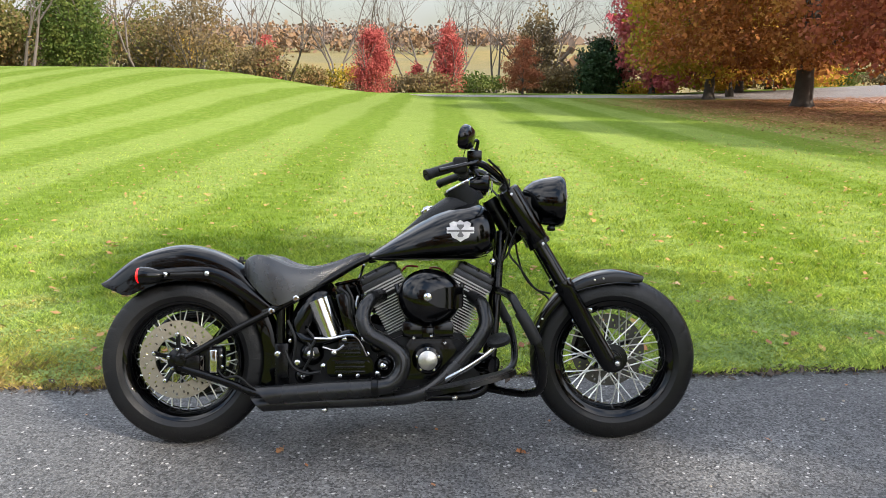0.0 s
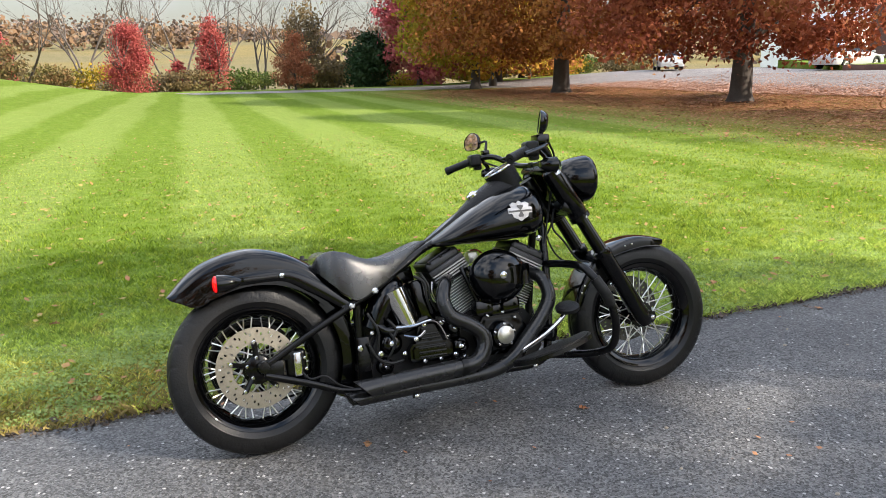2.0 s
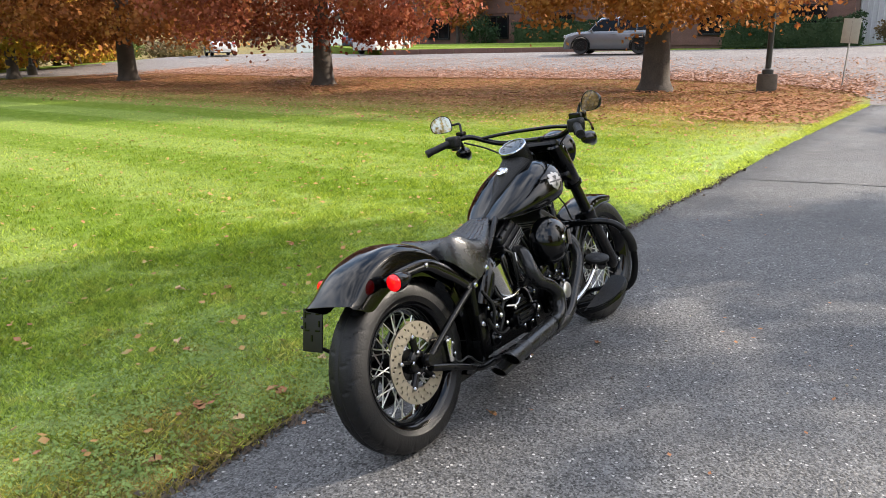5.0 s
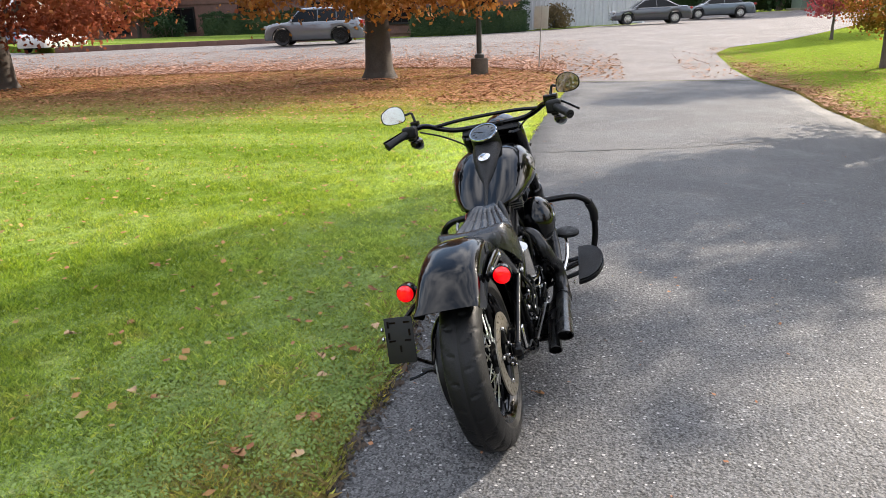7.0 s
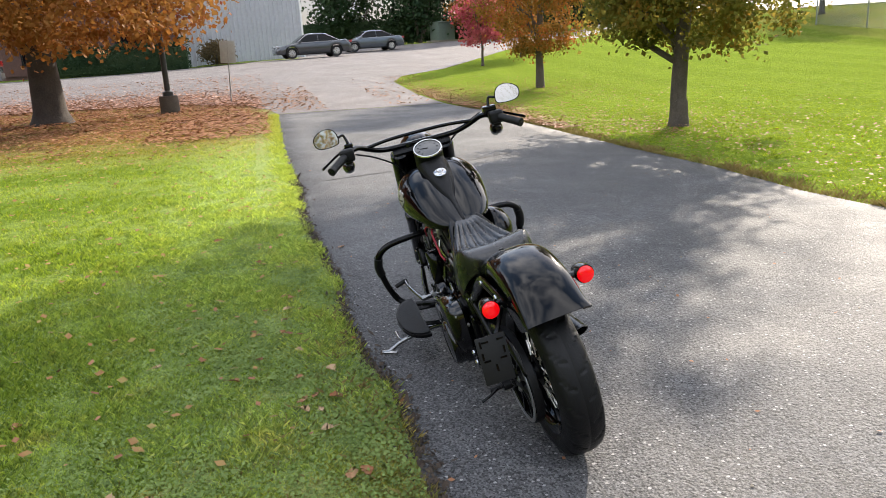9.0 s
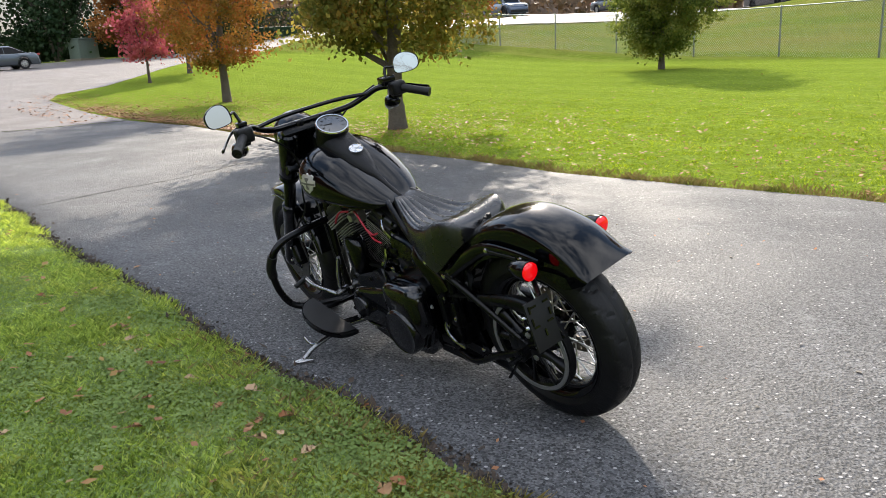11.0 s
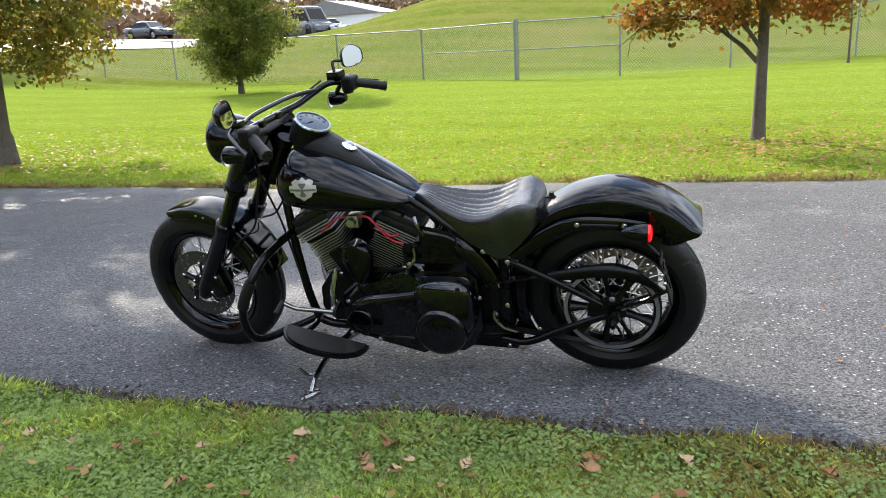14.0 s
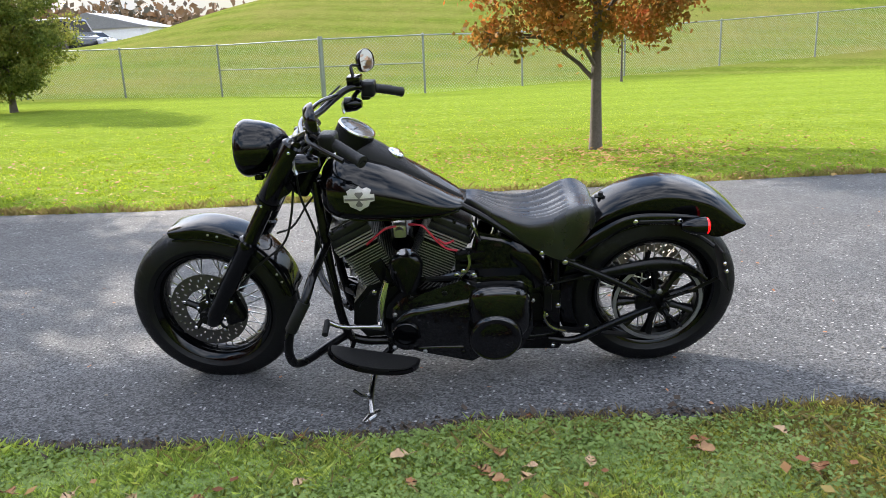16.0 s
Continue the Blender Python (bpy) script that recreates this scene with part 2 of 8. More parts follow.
    lit = calc("MULTIPLY", calc("MULTIPLY", step(x, 7.0, 14.5), step(x, 30.0, 22.0)), calc("MULTIPLY", step(y, 0.2, 1.2), step(y, 42.0, 34.0)))
    lit = calc("MULTIPLY", lit, calc("MULTIPLY_ADD", noise_fac(n, l, v, 1.6, 0.25, 0.6, 5, 0.7), 0.7, 0.3))
    c = mixed(n, l, lit, c, mixed(n, l, noise_fac(n, l, v, 9, 0.35, 0.65, 4), (0.145, 0.060, 0.036), (0.25, 0.115, 0.068)))
    far = step(y, 56.0, 75.0)
    field = mixed(n, l, noise_fac(n, l, v, 0.014, 0.42, 0.55, 3), (0.20, 0.152, 0.075), (0.165, 0.138, 0.085))
    field = mixed(n, l, calc("MULTIPLY", noise_fac(n, l, v, 0.15, 0.4, 0.7, 4), 0.4), field, (0.12, 0.105, 0.05))
    c = mixed(n, l, far, c, field)
    hill = step(y, -22.5, -26.0)
    c = mixed(n, l, calc("MULTIPLY", hill, calc("MULTIPLY", noise_fac(n, l, v, 1.3, 0.42, 0.62, 8, 0.75), 0.65)), c, (0.062, 0.085, 0.012))
    c = mixed(n, l, calc("MULTIPLY", hill, calc("MULTIPLY", step(calc("SINE", calc("MULTIPLY", calc("MULTIPLY_ADD", x, 0.3, y), 2.6)), -0.2, 0.9), 0.35)), c, (0.170, 0.165, 0.045))
    back = calc("MULTIPLY", step(y, -25.0, -30.0), noise_fac(n, l, v, 0.22, 0.36, 0.62, 6, 0.65))
    c = mixed(n, l, calc("MULTIPLY", back, 0.55), c, (0.165, 0.140, 0.050))
    # colour scaled up below y 12, fading to unscaled by y 30
    near_gain = n.new("ShaderNodeVectorMath")
    near_gain.operation, near_gain.inputs[1].default_value = "MULTIPLY", (1.19, 1.19, 1.16)
    l.new(c, near_gain.inputs[0])
    return mixed(n, l, step(y, 12.0, 30.0), near_gain.outputs[0], c), v


def lawn_mat():
    m = bpy.data.materials.new("lawn")
    m.use_nodes = True
    n, l = nodes_of(m)
    p = n["Principled BSDF"]
    p.inputs["Roughness"].default_value, p.inputs["Specular IOR Level"].default_value = 0.95, 0.0
    c, v = lawn_colour(n, l)
    # dark gaps between blades: soil, and shade painted into the colour
    c = mixed(n, l, calc2(n, l, noise_fac(n, l, v, 75, 0.46, 0.62, 3), 0.55), c, (0.050, 0.070, 0.018))
    l.new(c, p.inputs["Base Color"])
    t = n.new("ShaderNodeTexNoise")
    t.inputs["Scale"].default_value, t.inputs["Detail"].default_value = 60, 5
    l.new(v, t.inputs["Vector"])
    b = n.new("ShaderNodeBump")
    b.inputs["Strength"].default_value, b.inputs["Distance"].default_value = 0.8, 0.03
    l.new(t.outputs["Fac"], b.inputs["Height"])
    l.new(b.outputs[0], p.inputs["Normal"])
    return m


def blade_mat():
    """Single grass blades: the turf's colour, fresher and drier from blade to blade."""
    m = bpy.data.materials.new("grass_blade")
    m.use_nodes = True
    n, l = nodes_of(m)
    p, out = n["Principled BSDF"], n["Material Output"]
    p.inputs["Roughness"].default_value, p.inputs["Specular IOR Level"].default_value = 0.6, 0.06
    c, v = lawn_colour(n, l)
    geo, r = n.new("ShaderNodeNewGeometry"), n.new("ShaderNodeValToRGB")
    els = r.color_ramp.elements
    els.new(0.45)
    els.new(0.85)
    for e, q, col in zip(els, (0.0, 0.45, 0.85, 1.0), ((0.66, 0.76, 0.70), (1.25, 1.28, 1.18), (1.70, 1.65, 1.50), (2.2, 1.85, 2.0))):
        e.position, e.color = q, (*col, 1)
    l.new(geo.outputs["Random Per Island"], r.inputs[0])
    k = n.new("ShaderNodeVectorMath")
    k.operation = "MULTIPLY"
    l.new(c, k.inputs[0])
    l.new(r.outputs[0], k.inputs[1])
    l.new(k.outputs[0], p.inputs["Base Color"])
    tr, mx = n.new("ShaderNodeBsdfTranslucent"), n.new("ShaderNodeMixShader")
    warm = n.new("ShaderNodeVectorMath")
    warm.operation, warm.inputs[1].default_value = "MULTIPLY", (1.08, 1.06, 0.40)
    l.new(k.outputs[0], warm.inputs[0])
    l.new(warm.outputs[0], tr.inputs["Color"])
    mx.inputs[0].default_value = 0.58
    l.new(p.outputs[0], mx.inputs[1])
    l.new(tr.outputs[0], mx.inputs[2])
    l.new(mx.outputs[0], out.inputs["Surface"])
    return m


M_PAINT = mat("gloss_black_paint", (0.0008, 0.0009, 0.0012), 0.22, vary=0.2, coat=1.0, spec=0.03, rough_vary=0.04)
M_PAINT.node_tree.nodes["Principled BSDF"].inputs["Coat IOR"].default_value = 1.36
M_GLOSS = mat("gloss_black_casting", (0.0008, 0.0009, 0.0012), 0.2, vary=0.2, coat=1.0, spec=0.1, bump=0.03, bump_scale=90)
M_SATIN = mat("satin_black", (0.0014, 0.0014, 0.0017), 0.26, spec=0.24, vary=0.25, bump=0.05, rough_vary=0.1)
M_EXHAUST = mat("black_exhaust_coating", (0.020, 0.020, 0.0205), 0.25, metal=0.55, vary=0.25, bump=0.06, bump_scale=220, rough_vary=0.08)
M_CASE = mat("satin_grey_black_casting", (0.030, 0.030, 0.032), 0.36, metal=0.7, vary=0.25, bump=0.12, bump_scale=300)
M_WRINKLE = mat("wrinkle_black", (0.0012, 0.0012, 0.0015), 0.38, spec=0.26, vary=0.2, bump=0.3, bump_scale=400)
M_RUBBER = mat("tyre_rubber", (0.0022, 0.0022, 0.0026), 0.46, spec=0.32, vary=0.35, scale=5, bump=0.15, bump_scale=140, rough_vary=0.12)
M_GRIP = mat("grip_rubber", (0.0030, 0.0030, 0.0033), 0.55, spec=0.35, bump=0.2, bump_scale=300)
M_LEATHER = mat("black_leather", (0.0030, 0.0031, 0.0038), 0.25, spec=0.75, vary=0.3, scale=12, bump=0.12, bump_scale=320, rough_vary=0.08)
M_CHROME = mat("chrome", (0.50, 0.50, 0.50), 0.12, metal=1.0, vary=0.06, rough_vary=0.05)
M_STEEL = mat("brushed_steel", (0.50, 0.48, 0.44), 0.34, metal=1.0, vary=0.15, scale=20, bump=0.05, bump_scale=300)
M_ROTOR = mat("brake_rotor_steel", (0.27, 0.24, 0.195), 0.42, metal=0.85, vary=0.18, scale=30)
# the rotor steel again, darkened to stand for shade on the left side
M_ROTOR_SHADED = mat("shaded_front_rotor", (0.085, 0.08, 0.075), 0.38, metal=0.8, vary=0.2, scale=30)
M_FIN = mat("machined_fin_edge", (0.45, 0.44, 0.42), 0.42, metal=0.9, vary=0.2)
M_GREY_FIN = mat("head_fin_edge", (0.30, 0.29, 0.28), 0.4, metal=0.6, vary=0.2)
M_SPOKE = mat("stainless_spoke", (0.68, 0.67, 0.64), 0.32, metal=1.0, vary=0.15)
M_RED = mat("red_wire", (0.34, 0.012, 0.028), 0.42, vary=0.15)
M_LENS = mat("red_lens", (0.36, 0.002, 0.004), 0.16, vary=0.1, coat=0.4, emit=((1.0, 0.004, 0.008), 0.30))
M_MIRROR = mat("mirror_glass", (0.86, 0.87, 0.88), 0.02, metal=1.0, vary=0.01)
M_GAUGE = mat("gauge_face", (0.045, 0.045, 0.045), 0.14, vary=0.15, scale=40, coat=0.6)
M_LAMPGLASS = mat("headlight_glass", (0.55, 0.57, 0.6), 0.08, metal=0.6, vary=0.2, coat=1.0)
M_LED = mat("red_led", (0.6, 0.02, 0.02), 0.3, emit=((1.0, 0.07, 0.06), 0.9))
M_BADGE = mat("silver_badge", (0.50, 0.47, 0.45), 0.40, metal=0.5, vary=0.2, scale=40)
M_BADGE_DARK = mat("badge_recess", (0.10, 0.09, 0.085), 0.45, vary=0.2)
M_GREY = mat("grey_metal", (0.24, 0.24, 0.24), 0.45, metal=0.7, vary=0.2, bump=0.05)
M_ROAD = asphalt_mat("drive_asphalt", (0.0285, 0.0290, 0.0306), (0.070, 0.0700, 0.0710), (0.30, 0.295, 0.29), True)
M_LOT = asphalt_mat("worn_lot_asphalt", (0.080, 0.070, 0.066), (0.122, 0.109, 0.103), (0.22, 0.20, 0.19))
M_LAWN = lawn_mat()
M_BLADE = blade_mat()
M_CLOVER = leaf_mat("clover_leaves", [(0.105, 0.152, 0.044), (0.190, 0.268, 0.074), (0.285, 0.365, 0.122)], 6.0, 0.35)
M_STRAW = leaf_mat("dry_grass", [(0.16, 0.125, 0.04), (0.27, 0.20, 0.075), (0.14, 0.16, 0.03)], 3.0, 0.2)
M_LITTER = leaf_mat("fallen_leaf", [(0.11, 0.046, 0.024), (0.20, 0.082, 0.038), (0.34, 0.170, 0.090), (0.24, 0.095, 0.045)], 2.0, 0.15)
M_LITTER_PALE = leaf_mat("faded_fallen_leaf", [(0.20, 0.095, 0.070), (0.36, 0.215, 0.165), (0.50, 0.33, 0.26), (0.28, 0.13, 0.08)], 4.0, 0.15)
M_LITTER_GOLD = leaf_mat("yellow_fallen_leaf", [(0.16, 0.12, 0.03), (0.33, 0.24, 0.08), (0.30, 0.15, 0.06), (0.26, 0.24, 0.09)], 5.0, 0.2)
M_LEAF_TAN = leaf_mat("tan_fallen_leaf", [(0.34, 0.21, 0.12), (0.48, 0.33, 0.20), (0.42, 0.22, 0.09)], 9.0, 0.15)
M_SOIL = mat("crumbled_soil", (0.052, 0.037, 0.026), 0.95, vary=0.5, scale=30, bump=0.4)
M_LEAFMARK = leaf_mat("bright_fallen_leaf", [(0.15, 0.058, 0.028), (0.26, 0.105, 0.048), (0.34, 0.20, 0.10), (0.12, 0.055, 0.032)], 7.0, 0.15)
M_BARK = mat("maple_bark", (0.048, 0.038, 0.031), 0.9, vary=0.45, scale=3, bump=0.9, bump_scale=24)
M_BARK_PALE = mat("pear_bark", (0.095, 0.077, 0.063), 0.88, vary=0.4, scale=4, bump=0.7, bump_scale=40)
M_TWIG = mat("bare_twig", (0.085, 0.070, 0.060), 0.9, vary=0.3, scale=2)
M_MAPLE = leaf_mat("maple_leaves_rust", [(0.086, 0.033, 0.015), (0.189, 0.065, 0.022), (0.310, 0.116, 0.031), (0.361, 0.181, 0.043)])
M_MAPLE_RED = leaf_mat("maple_leaves_russet", [(0.095, 0.026, 0.019), (0.189, 0.050, 0.028), (0.292, 0.086, 0.043), (0.258, 0.112, 0.034)])
M_MAPLE_GOLD = leaf_mat("leaves_turning_gold", [(0.10, 0.115, 0.014), (0.24, 0.20, 0.02), (0.40, 0.24, 0.03), (0.34, 0.09, 0.03)], 0.22)
M_ORANGE = leaf_mat("orange_leaves", [(0.163, 0.053, 0.015), (0.267, 0.099, 0.022), (0.318, 0.159, 0.043), (0.215, 0.045, 0.021)])
M_PEAR = leaf_mat("pear_leaves", [(0.062, 0.076, 0.018), (0.135, 0.145, 0.028), (0.25, 0.20, 0.040), (0.40, 0.20, 0.040)], 1.1, 0.62)
M_PEAR_GREEN = leaf_mat("green_pear_leaves", [(0.045, 0.066, 0.016), (0.095, 0.130, 0.026), (0.19, 0.21, 0.045), (0.26, 0.23, 0.05)], 1.0, 0.55)
M_PEAR_TURN = leaf_mat("pear_leaves_turning", [(0.075, 0.095, 0.018), (0.20, 0.13, 0.028), (0.36, 0.16, 0.034), (0.46, 0.10, 0.040)], 1.3, 0.42)
M_CRIMSON = leaf_mat("crimson_leaves", [(0.19, 0.03, 0.03), (0.32, 0.065, 0.06), (0.40, 0.13, 0.10)], 0.8)
M_PINK = leaf_mat("pink_red_leaves", [(0.25, 0.04, 0.05), (0.44, 0.10, 0.12), (0.46, 0.17, 0.12)], 0.8)
M_BRONZE = leaf_mat("bronze_leaves", [(0.15, 0.055, 0.03), (0.28, 0.10, 0.05), (0.36, 0.16, 0.08)], 0.9)
M_GREEN = leaf_mat("green_bush_leaves", [(0.03, 0.055, 0.012), (0.06, 0.09, 0.02), (0.12, 0.13, 0.03)], 0.8)
M_EVERGREEN = leaf_mat("evergreen_needles", [(0.010, 0.028, 0.012), (0.022, 0.045, 0.018), (0.045, 0.07, 0.03)], 0.8, 0.1)
M_BRUSH = leaf_mat("autumn_brush", [(0.07, 0.055, 0.032), (0.12, 0.094, 0.052), (0.17, 0.115, 0.05), (0.105, 0.105, 0.035)], 0.3)
M_FARWOOD = leaf_mat("far_autumn_woods", [(0.085, 0.070, 0.064), (0.12, 0.092, 0.078), (0.20, 0.12, 0.065), (0.09, 0.088, 0.068)], 0.02, 0.15)
M_OLIVE = leaf_mat("olive_thicket_leaves", [(0.06, 0.07, 0.02), (0.12, 0.12, 0.035), (0.20, 0.14, 0.06), (0.17, 0.075, 0.035)], 0.3)
M_BRICK = mat("brown_brick", (0.105, 0.055, 0.043), 0.85, vary=0.35, scale=2, bump=0.4, bump_scale=30)
M_SIDING = mat("grey_metal_siding", (0.42, 0.43, 0.46), 0.45, metal=0.2, vary=0.1, scale=0.6)
M_WHITE = mat("white_trim", (0.74, 0.74, 0.72), 0.5, vary=0.08)
M_GLASS = mat("dark_window_glass", (0.006, 0.007, 0.008), 0.08, vary=0.2, spec=0.14)
M_CONCRETE = mat("weathered_concrete", (0.22, 0.19, 0.15), 0.9, vary=0.3, scale=6, bump=0.4, bump_scale=50)
M_POST = mat("galvanised_steel", (0.26, 0.28, 0.28), 0.45, metal=0.8, vary=0.15)
M_BASE = mat("stained_concrete", (0.075, 0.058, 0.042), 0.9, vary=0.4, scale=5, bump=0.4, bump_scale=50)
M_SIGN = mat("weathered_sign_face", (0.36, 0.37, 0.34), 0.6, vary=0.15, scale=6)
M_REDCAR = mat("red_car_paint", (0.35, 0.02, 0.02), 0.25, vary=0.05, coat=1.0)
M_WIRE = mat("fence_wire", (0.36, 0.38, 0.37), 0.5, metal=0.5, vary=0.15)
M_DULL = mat("dull_chrome", (0.26, 0.26, 0.26), 0.17, metal=1.0, vary=0.15, rough_vary=0.08)
M_DARKPOST = mat("black_lamp_post", (0.02, 0.02, 0.02), 0.45)
M_SUV = mat("silver_grey_car_paint", (0.125, 0.135, 0.148), 0.24, metal=0.4, vary=0.06, coat=1.0)
M_SEDAN = mat("dark_grey_car_paint", (0.055, 0.058, 0.064), 0.24, metal=0.45, vary=0.06, coat=1.0)
M_SEDAN2 = mat("blue_grey_car_paint", (0.085, 0.10, 0.115), 0.24, metal=0.45, vary=0.06, coat=1.0)
M_WHITECAR = mat("white_car_paint", (0.42, 0.42, 0.41), 0.25, vary=0.04, coat=1.0)
M_BLUECAR = mat("dark_blue_car_paint", (0.05, 0.07, 0.11), 0.22, metal=0.4, vary=0.06, coat=1.0)
M_VAN = mat("black_van_paint", (0.03, 0.032, 0.035), 0.25, vary=0.06, coat=1.0)
M_TRIM = mat("black_plastic", (0.003, 0.003, 0.003), 0.5, spec=0.35)
M_BOX = mat("green_utility_paint", (0.13, 0.17, 0.14), 0.5, vary=0.15)
M_PATCH = mat("crack_sealer", (0.018, 0.018, 0.018), 0.7, vary=0.3)

# ---- building helpers ----
def part(name, bm, material, parent=None, label="", smooth=True, sharp=40):
    """Links a bmesh as one mesh object under a thing or a part."""
    bmesh.ops.recalc_face_normals(bm, faces=bm.faces)
    if smooth:
        lim = radians(sharp)
        for f in bm.faces:
            f.smooth = True
        for e in bm.edges:
            if len(e.link_faces) == 2 and e.calc_face_angle(0) > lim:
                e.smooth = False
    me = bpy.data.meshes.new(name)
    bm.to_mesh(me)
    bm.free()
    for m in (material if isinstance(material, (list, tuple)) else [material]):
        me.materials.append(m)
    ob = new(name, me)
    if parent is not None:
        ob.parent = parent
    if label:
        tagged(ob, label)
    return ob


def raw(name, verts, faces, material, parent=None):
    """A mesh object from arrays, for leaves, grass and other things without number."""
    me = bpy.data.meshes.new(name)
    verts = np.asarray(verts, np.float32).reshape(-1, 3)
    faces = np.asarray(faces, np.int32)
    k = faces.shape[1]
    me.vertices.add(len(verts))
    me.vertices.foreach_set("co", verts.ravel())
    me.loops.add(faces.size)
    me.loops.foreach_set("vertex_index", faces.ravel())
    me.polygons.add(len(faces))
    me.polygons.foreach_set("loop_start", np.arange(0, faces.size, k, dtype=np.int32))
    me.update(calc_edges=True)
    me.materials.append(material)
    ob = new(name, me)
    if parent is not None:
        ob.parent = parent
    return ob


def thing(name, label, category, m=None, group="", kind=""):
    ob = new(name)
    ob.empty_display_size = 0.1
    if m is not None:
        ob.matrix_world = m
    return tagged(ob, label, category, group, kind)


def box(bm, c, s, bevel=0.0, m=None, segs=2):
    r = bmesh.ops.create_cube(bm, size=1.0)
    vs = r["verts"]
    bmesh.ops.scale(bm, vec=s, verts=vs)
    if bevel:
        es = list({e for v in vs for e in v.link_edges})
        b = bmesh.ops.bevel(bm, geom=es, offset=bevel, segments=segs, affect="EDGES", profile=0.6)
        vs = list({v for f in b["faces"] for v in f.verts} | {v for v in vs if v.is_valid})
    t = Matrix.Translation(c)
    bmesh.ops.transform(bm, matrix=t @ m if m is not None else t, verts=vs)
    return vs


def smooth_path(pts, k=5):
    """A Catmull-Rom line through the points."""
    pts = [Vector(p) for p in pts]
    if k < 2 or len(pts) < 3:
        return pts
    q = [2 * pts[0] - pts[1], *pts, 2 * pts[-1] - pts[-2]]
    out = []
    for i in range(1, len(q) - 2):
        a, b, c, d = q[i - 1:i + 3]
        for j in range(k):
            t = j / k
            out.append(0.5 * ((2 * b) + (c - a) * t + (2 * a - 5 * b + 4 * c - d) * t * t + (3 * b - a - 3 * c + d) * t ** 3))
    return out + [pts[-1]]


def tube(bm, pts, r, seg=10, k=5, caps=True, flat=1.0, wide=None):
    """A round bar along a smooth line; r is one radius or one for each point given; flat squashes it sideways."""
    n0 = len(pts)
    line = smooth_path(pts, k)
    rs = [r] * len(line) if isinstance(r, (int, float)) else [float(np.interp(i * (n0 - 1) / max(len(line) - 1, 1), range(n0), r)) for i in range(len(line))]
    up = Vector(wide) if wide else None
    rings = []
    side = None
    for i, p in enumerate(line):
        d = (line[min(i + 1, len(line) - 1)] - line[max(i - 1, 0)]).normalized()
        if up is not None:
            side = up - d * up.dot(d)
        elif side is None:
            side = d.orthogonal()
        else:
            side = side - d * side.dot(d)
        side.normalize()
        other = d.cross(side)
        rings.append([bm.verts.new(p + rs[i] * (math.cos(a) * side * (flat if up is None else 1) + math.sin(a) * other * (flat if up is not None else 1))) for a in (2 * math.pi * j / seg for j in range(seg))])
    for a, b in zip(rings, rings[1:]):
        for j in range(seg):
            bm.faces.new((a[j], a[(j + 1) % seg], b[(j + 1) % seg], b[j]))
    if caps:
        bm.faces.new(rings[0][::-1])
        bm.faces.new(rings[-1])
    return rings


def lathe(bm, profile, origin=(0, 0, 0), axis=(0, 1, 0), seg=32, closed=False):
    """Turns (radius, along) points round an axis."""
    q = Vector(axis).to_track_quat("Z", "Y").to_matrix()
    o = Vector(origin)
    rings = []
    for r, a in profile:
        if r < 1e-6:
            rings.append([bm.verts.new(o + q @ Vector((0, 0, a)))])
        else:
            rings.append([bm.verts.new(o + q @ Vector((r * math.cos(t), r * math.sin(t), a))) for t in (2 * math.pi * j / seg for j in range(seg))])
    pairs = list(zip(rings, rings[1:])) + ([(rings[-1], rings[0])] if closed else [])
    for a, b in pairs:
        for j in range(seg):
            k = (j + 1) % seg
            if len(a) == 1 and len(b) == 1:
                continue
            if len(a) == 1:
                bm.faces.new((a[0], b[j], b[k]))
            elif len(b) == 1:
                bm.faces.new((a[j], a[k], b[0]))
            else:
                bm.faces.new((a[j], a[k], b[k], b[j]))
    return rings


def loft(bm, rings, caps=True, closed=True):
    vs = [[bm.verts.new(p) for p in r] for r in rings]
    n = len(vs[0])
    for a, b in zip(vs, vs[1:]):
        for j in range(n if closed else n - 1):
            bm.faces.new((a[j], a[(j + 1) % n], b[(j + 1) % n], b[j]))
    if caps and closed:
        bm.faces.new(vs[0][::-1])
        bm.faces.new(vs[-1])
    return vs


def prism(bm, outline, y0, y1, bevel=0.0, segs=2):
    """A plate with an outline of (x, z), from y0 to y1."""
    a = [bm.verts.new((x, y0, z)) for x, z in outline]
    b = [bm.verts.new((x, y1, z)) for x, z in outline]
    n = len(a)
    fs = [bm.faces.new(a[::-1]), bm.faces.new(b)]
    fs += [bm.faces.new((a[i], a[(i + 1) % n], b[(i + 1) % n], b[i])) for i in range(n)]
    if bevel:
        es = [e for e in fs[1].edges] + [e for e in fs[0].edges]
        bmesh.ops.bevel(bm, geom=es, offset=bevel, segments=segs, affect="EDGES")


def dome(bm, outline, steps):
    """A cast cover with a rounded face: the outline of (x, z) drawn in step by step; steps are (scale, y)."""
    cx, cz = sum(p[0] for p in outline) / len(outline), sum(p[1] for p in outline) / len(outline)
    loft(bm, [[Vector((cx + (x - cx) * k, y, cz + (z - cz) * k)) for x, z in outline] for k, y in steps])


def ss(a, b, x):
    t = np.clip((x - a) / (b - a), 0, 1)
    return t * t * (3 - 2 * t)


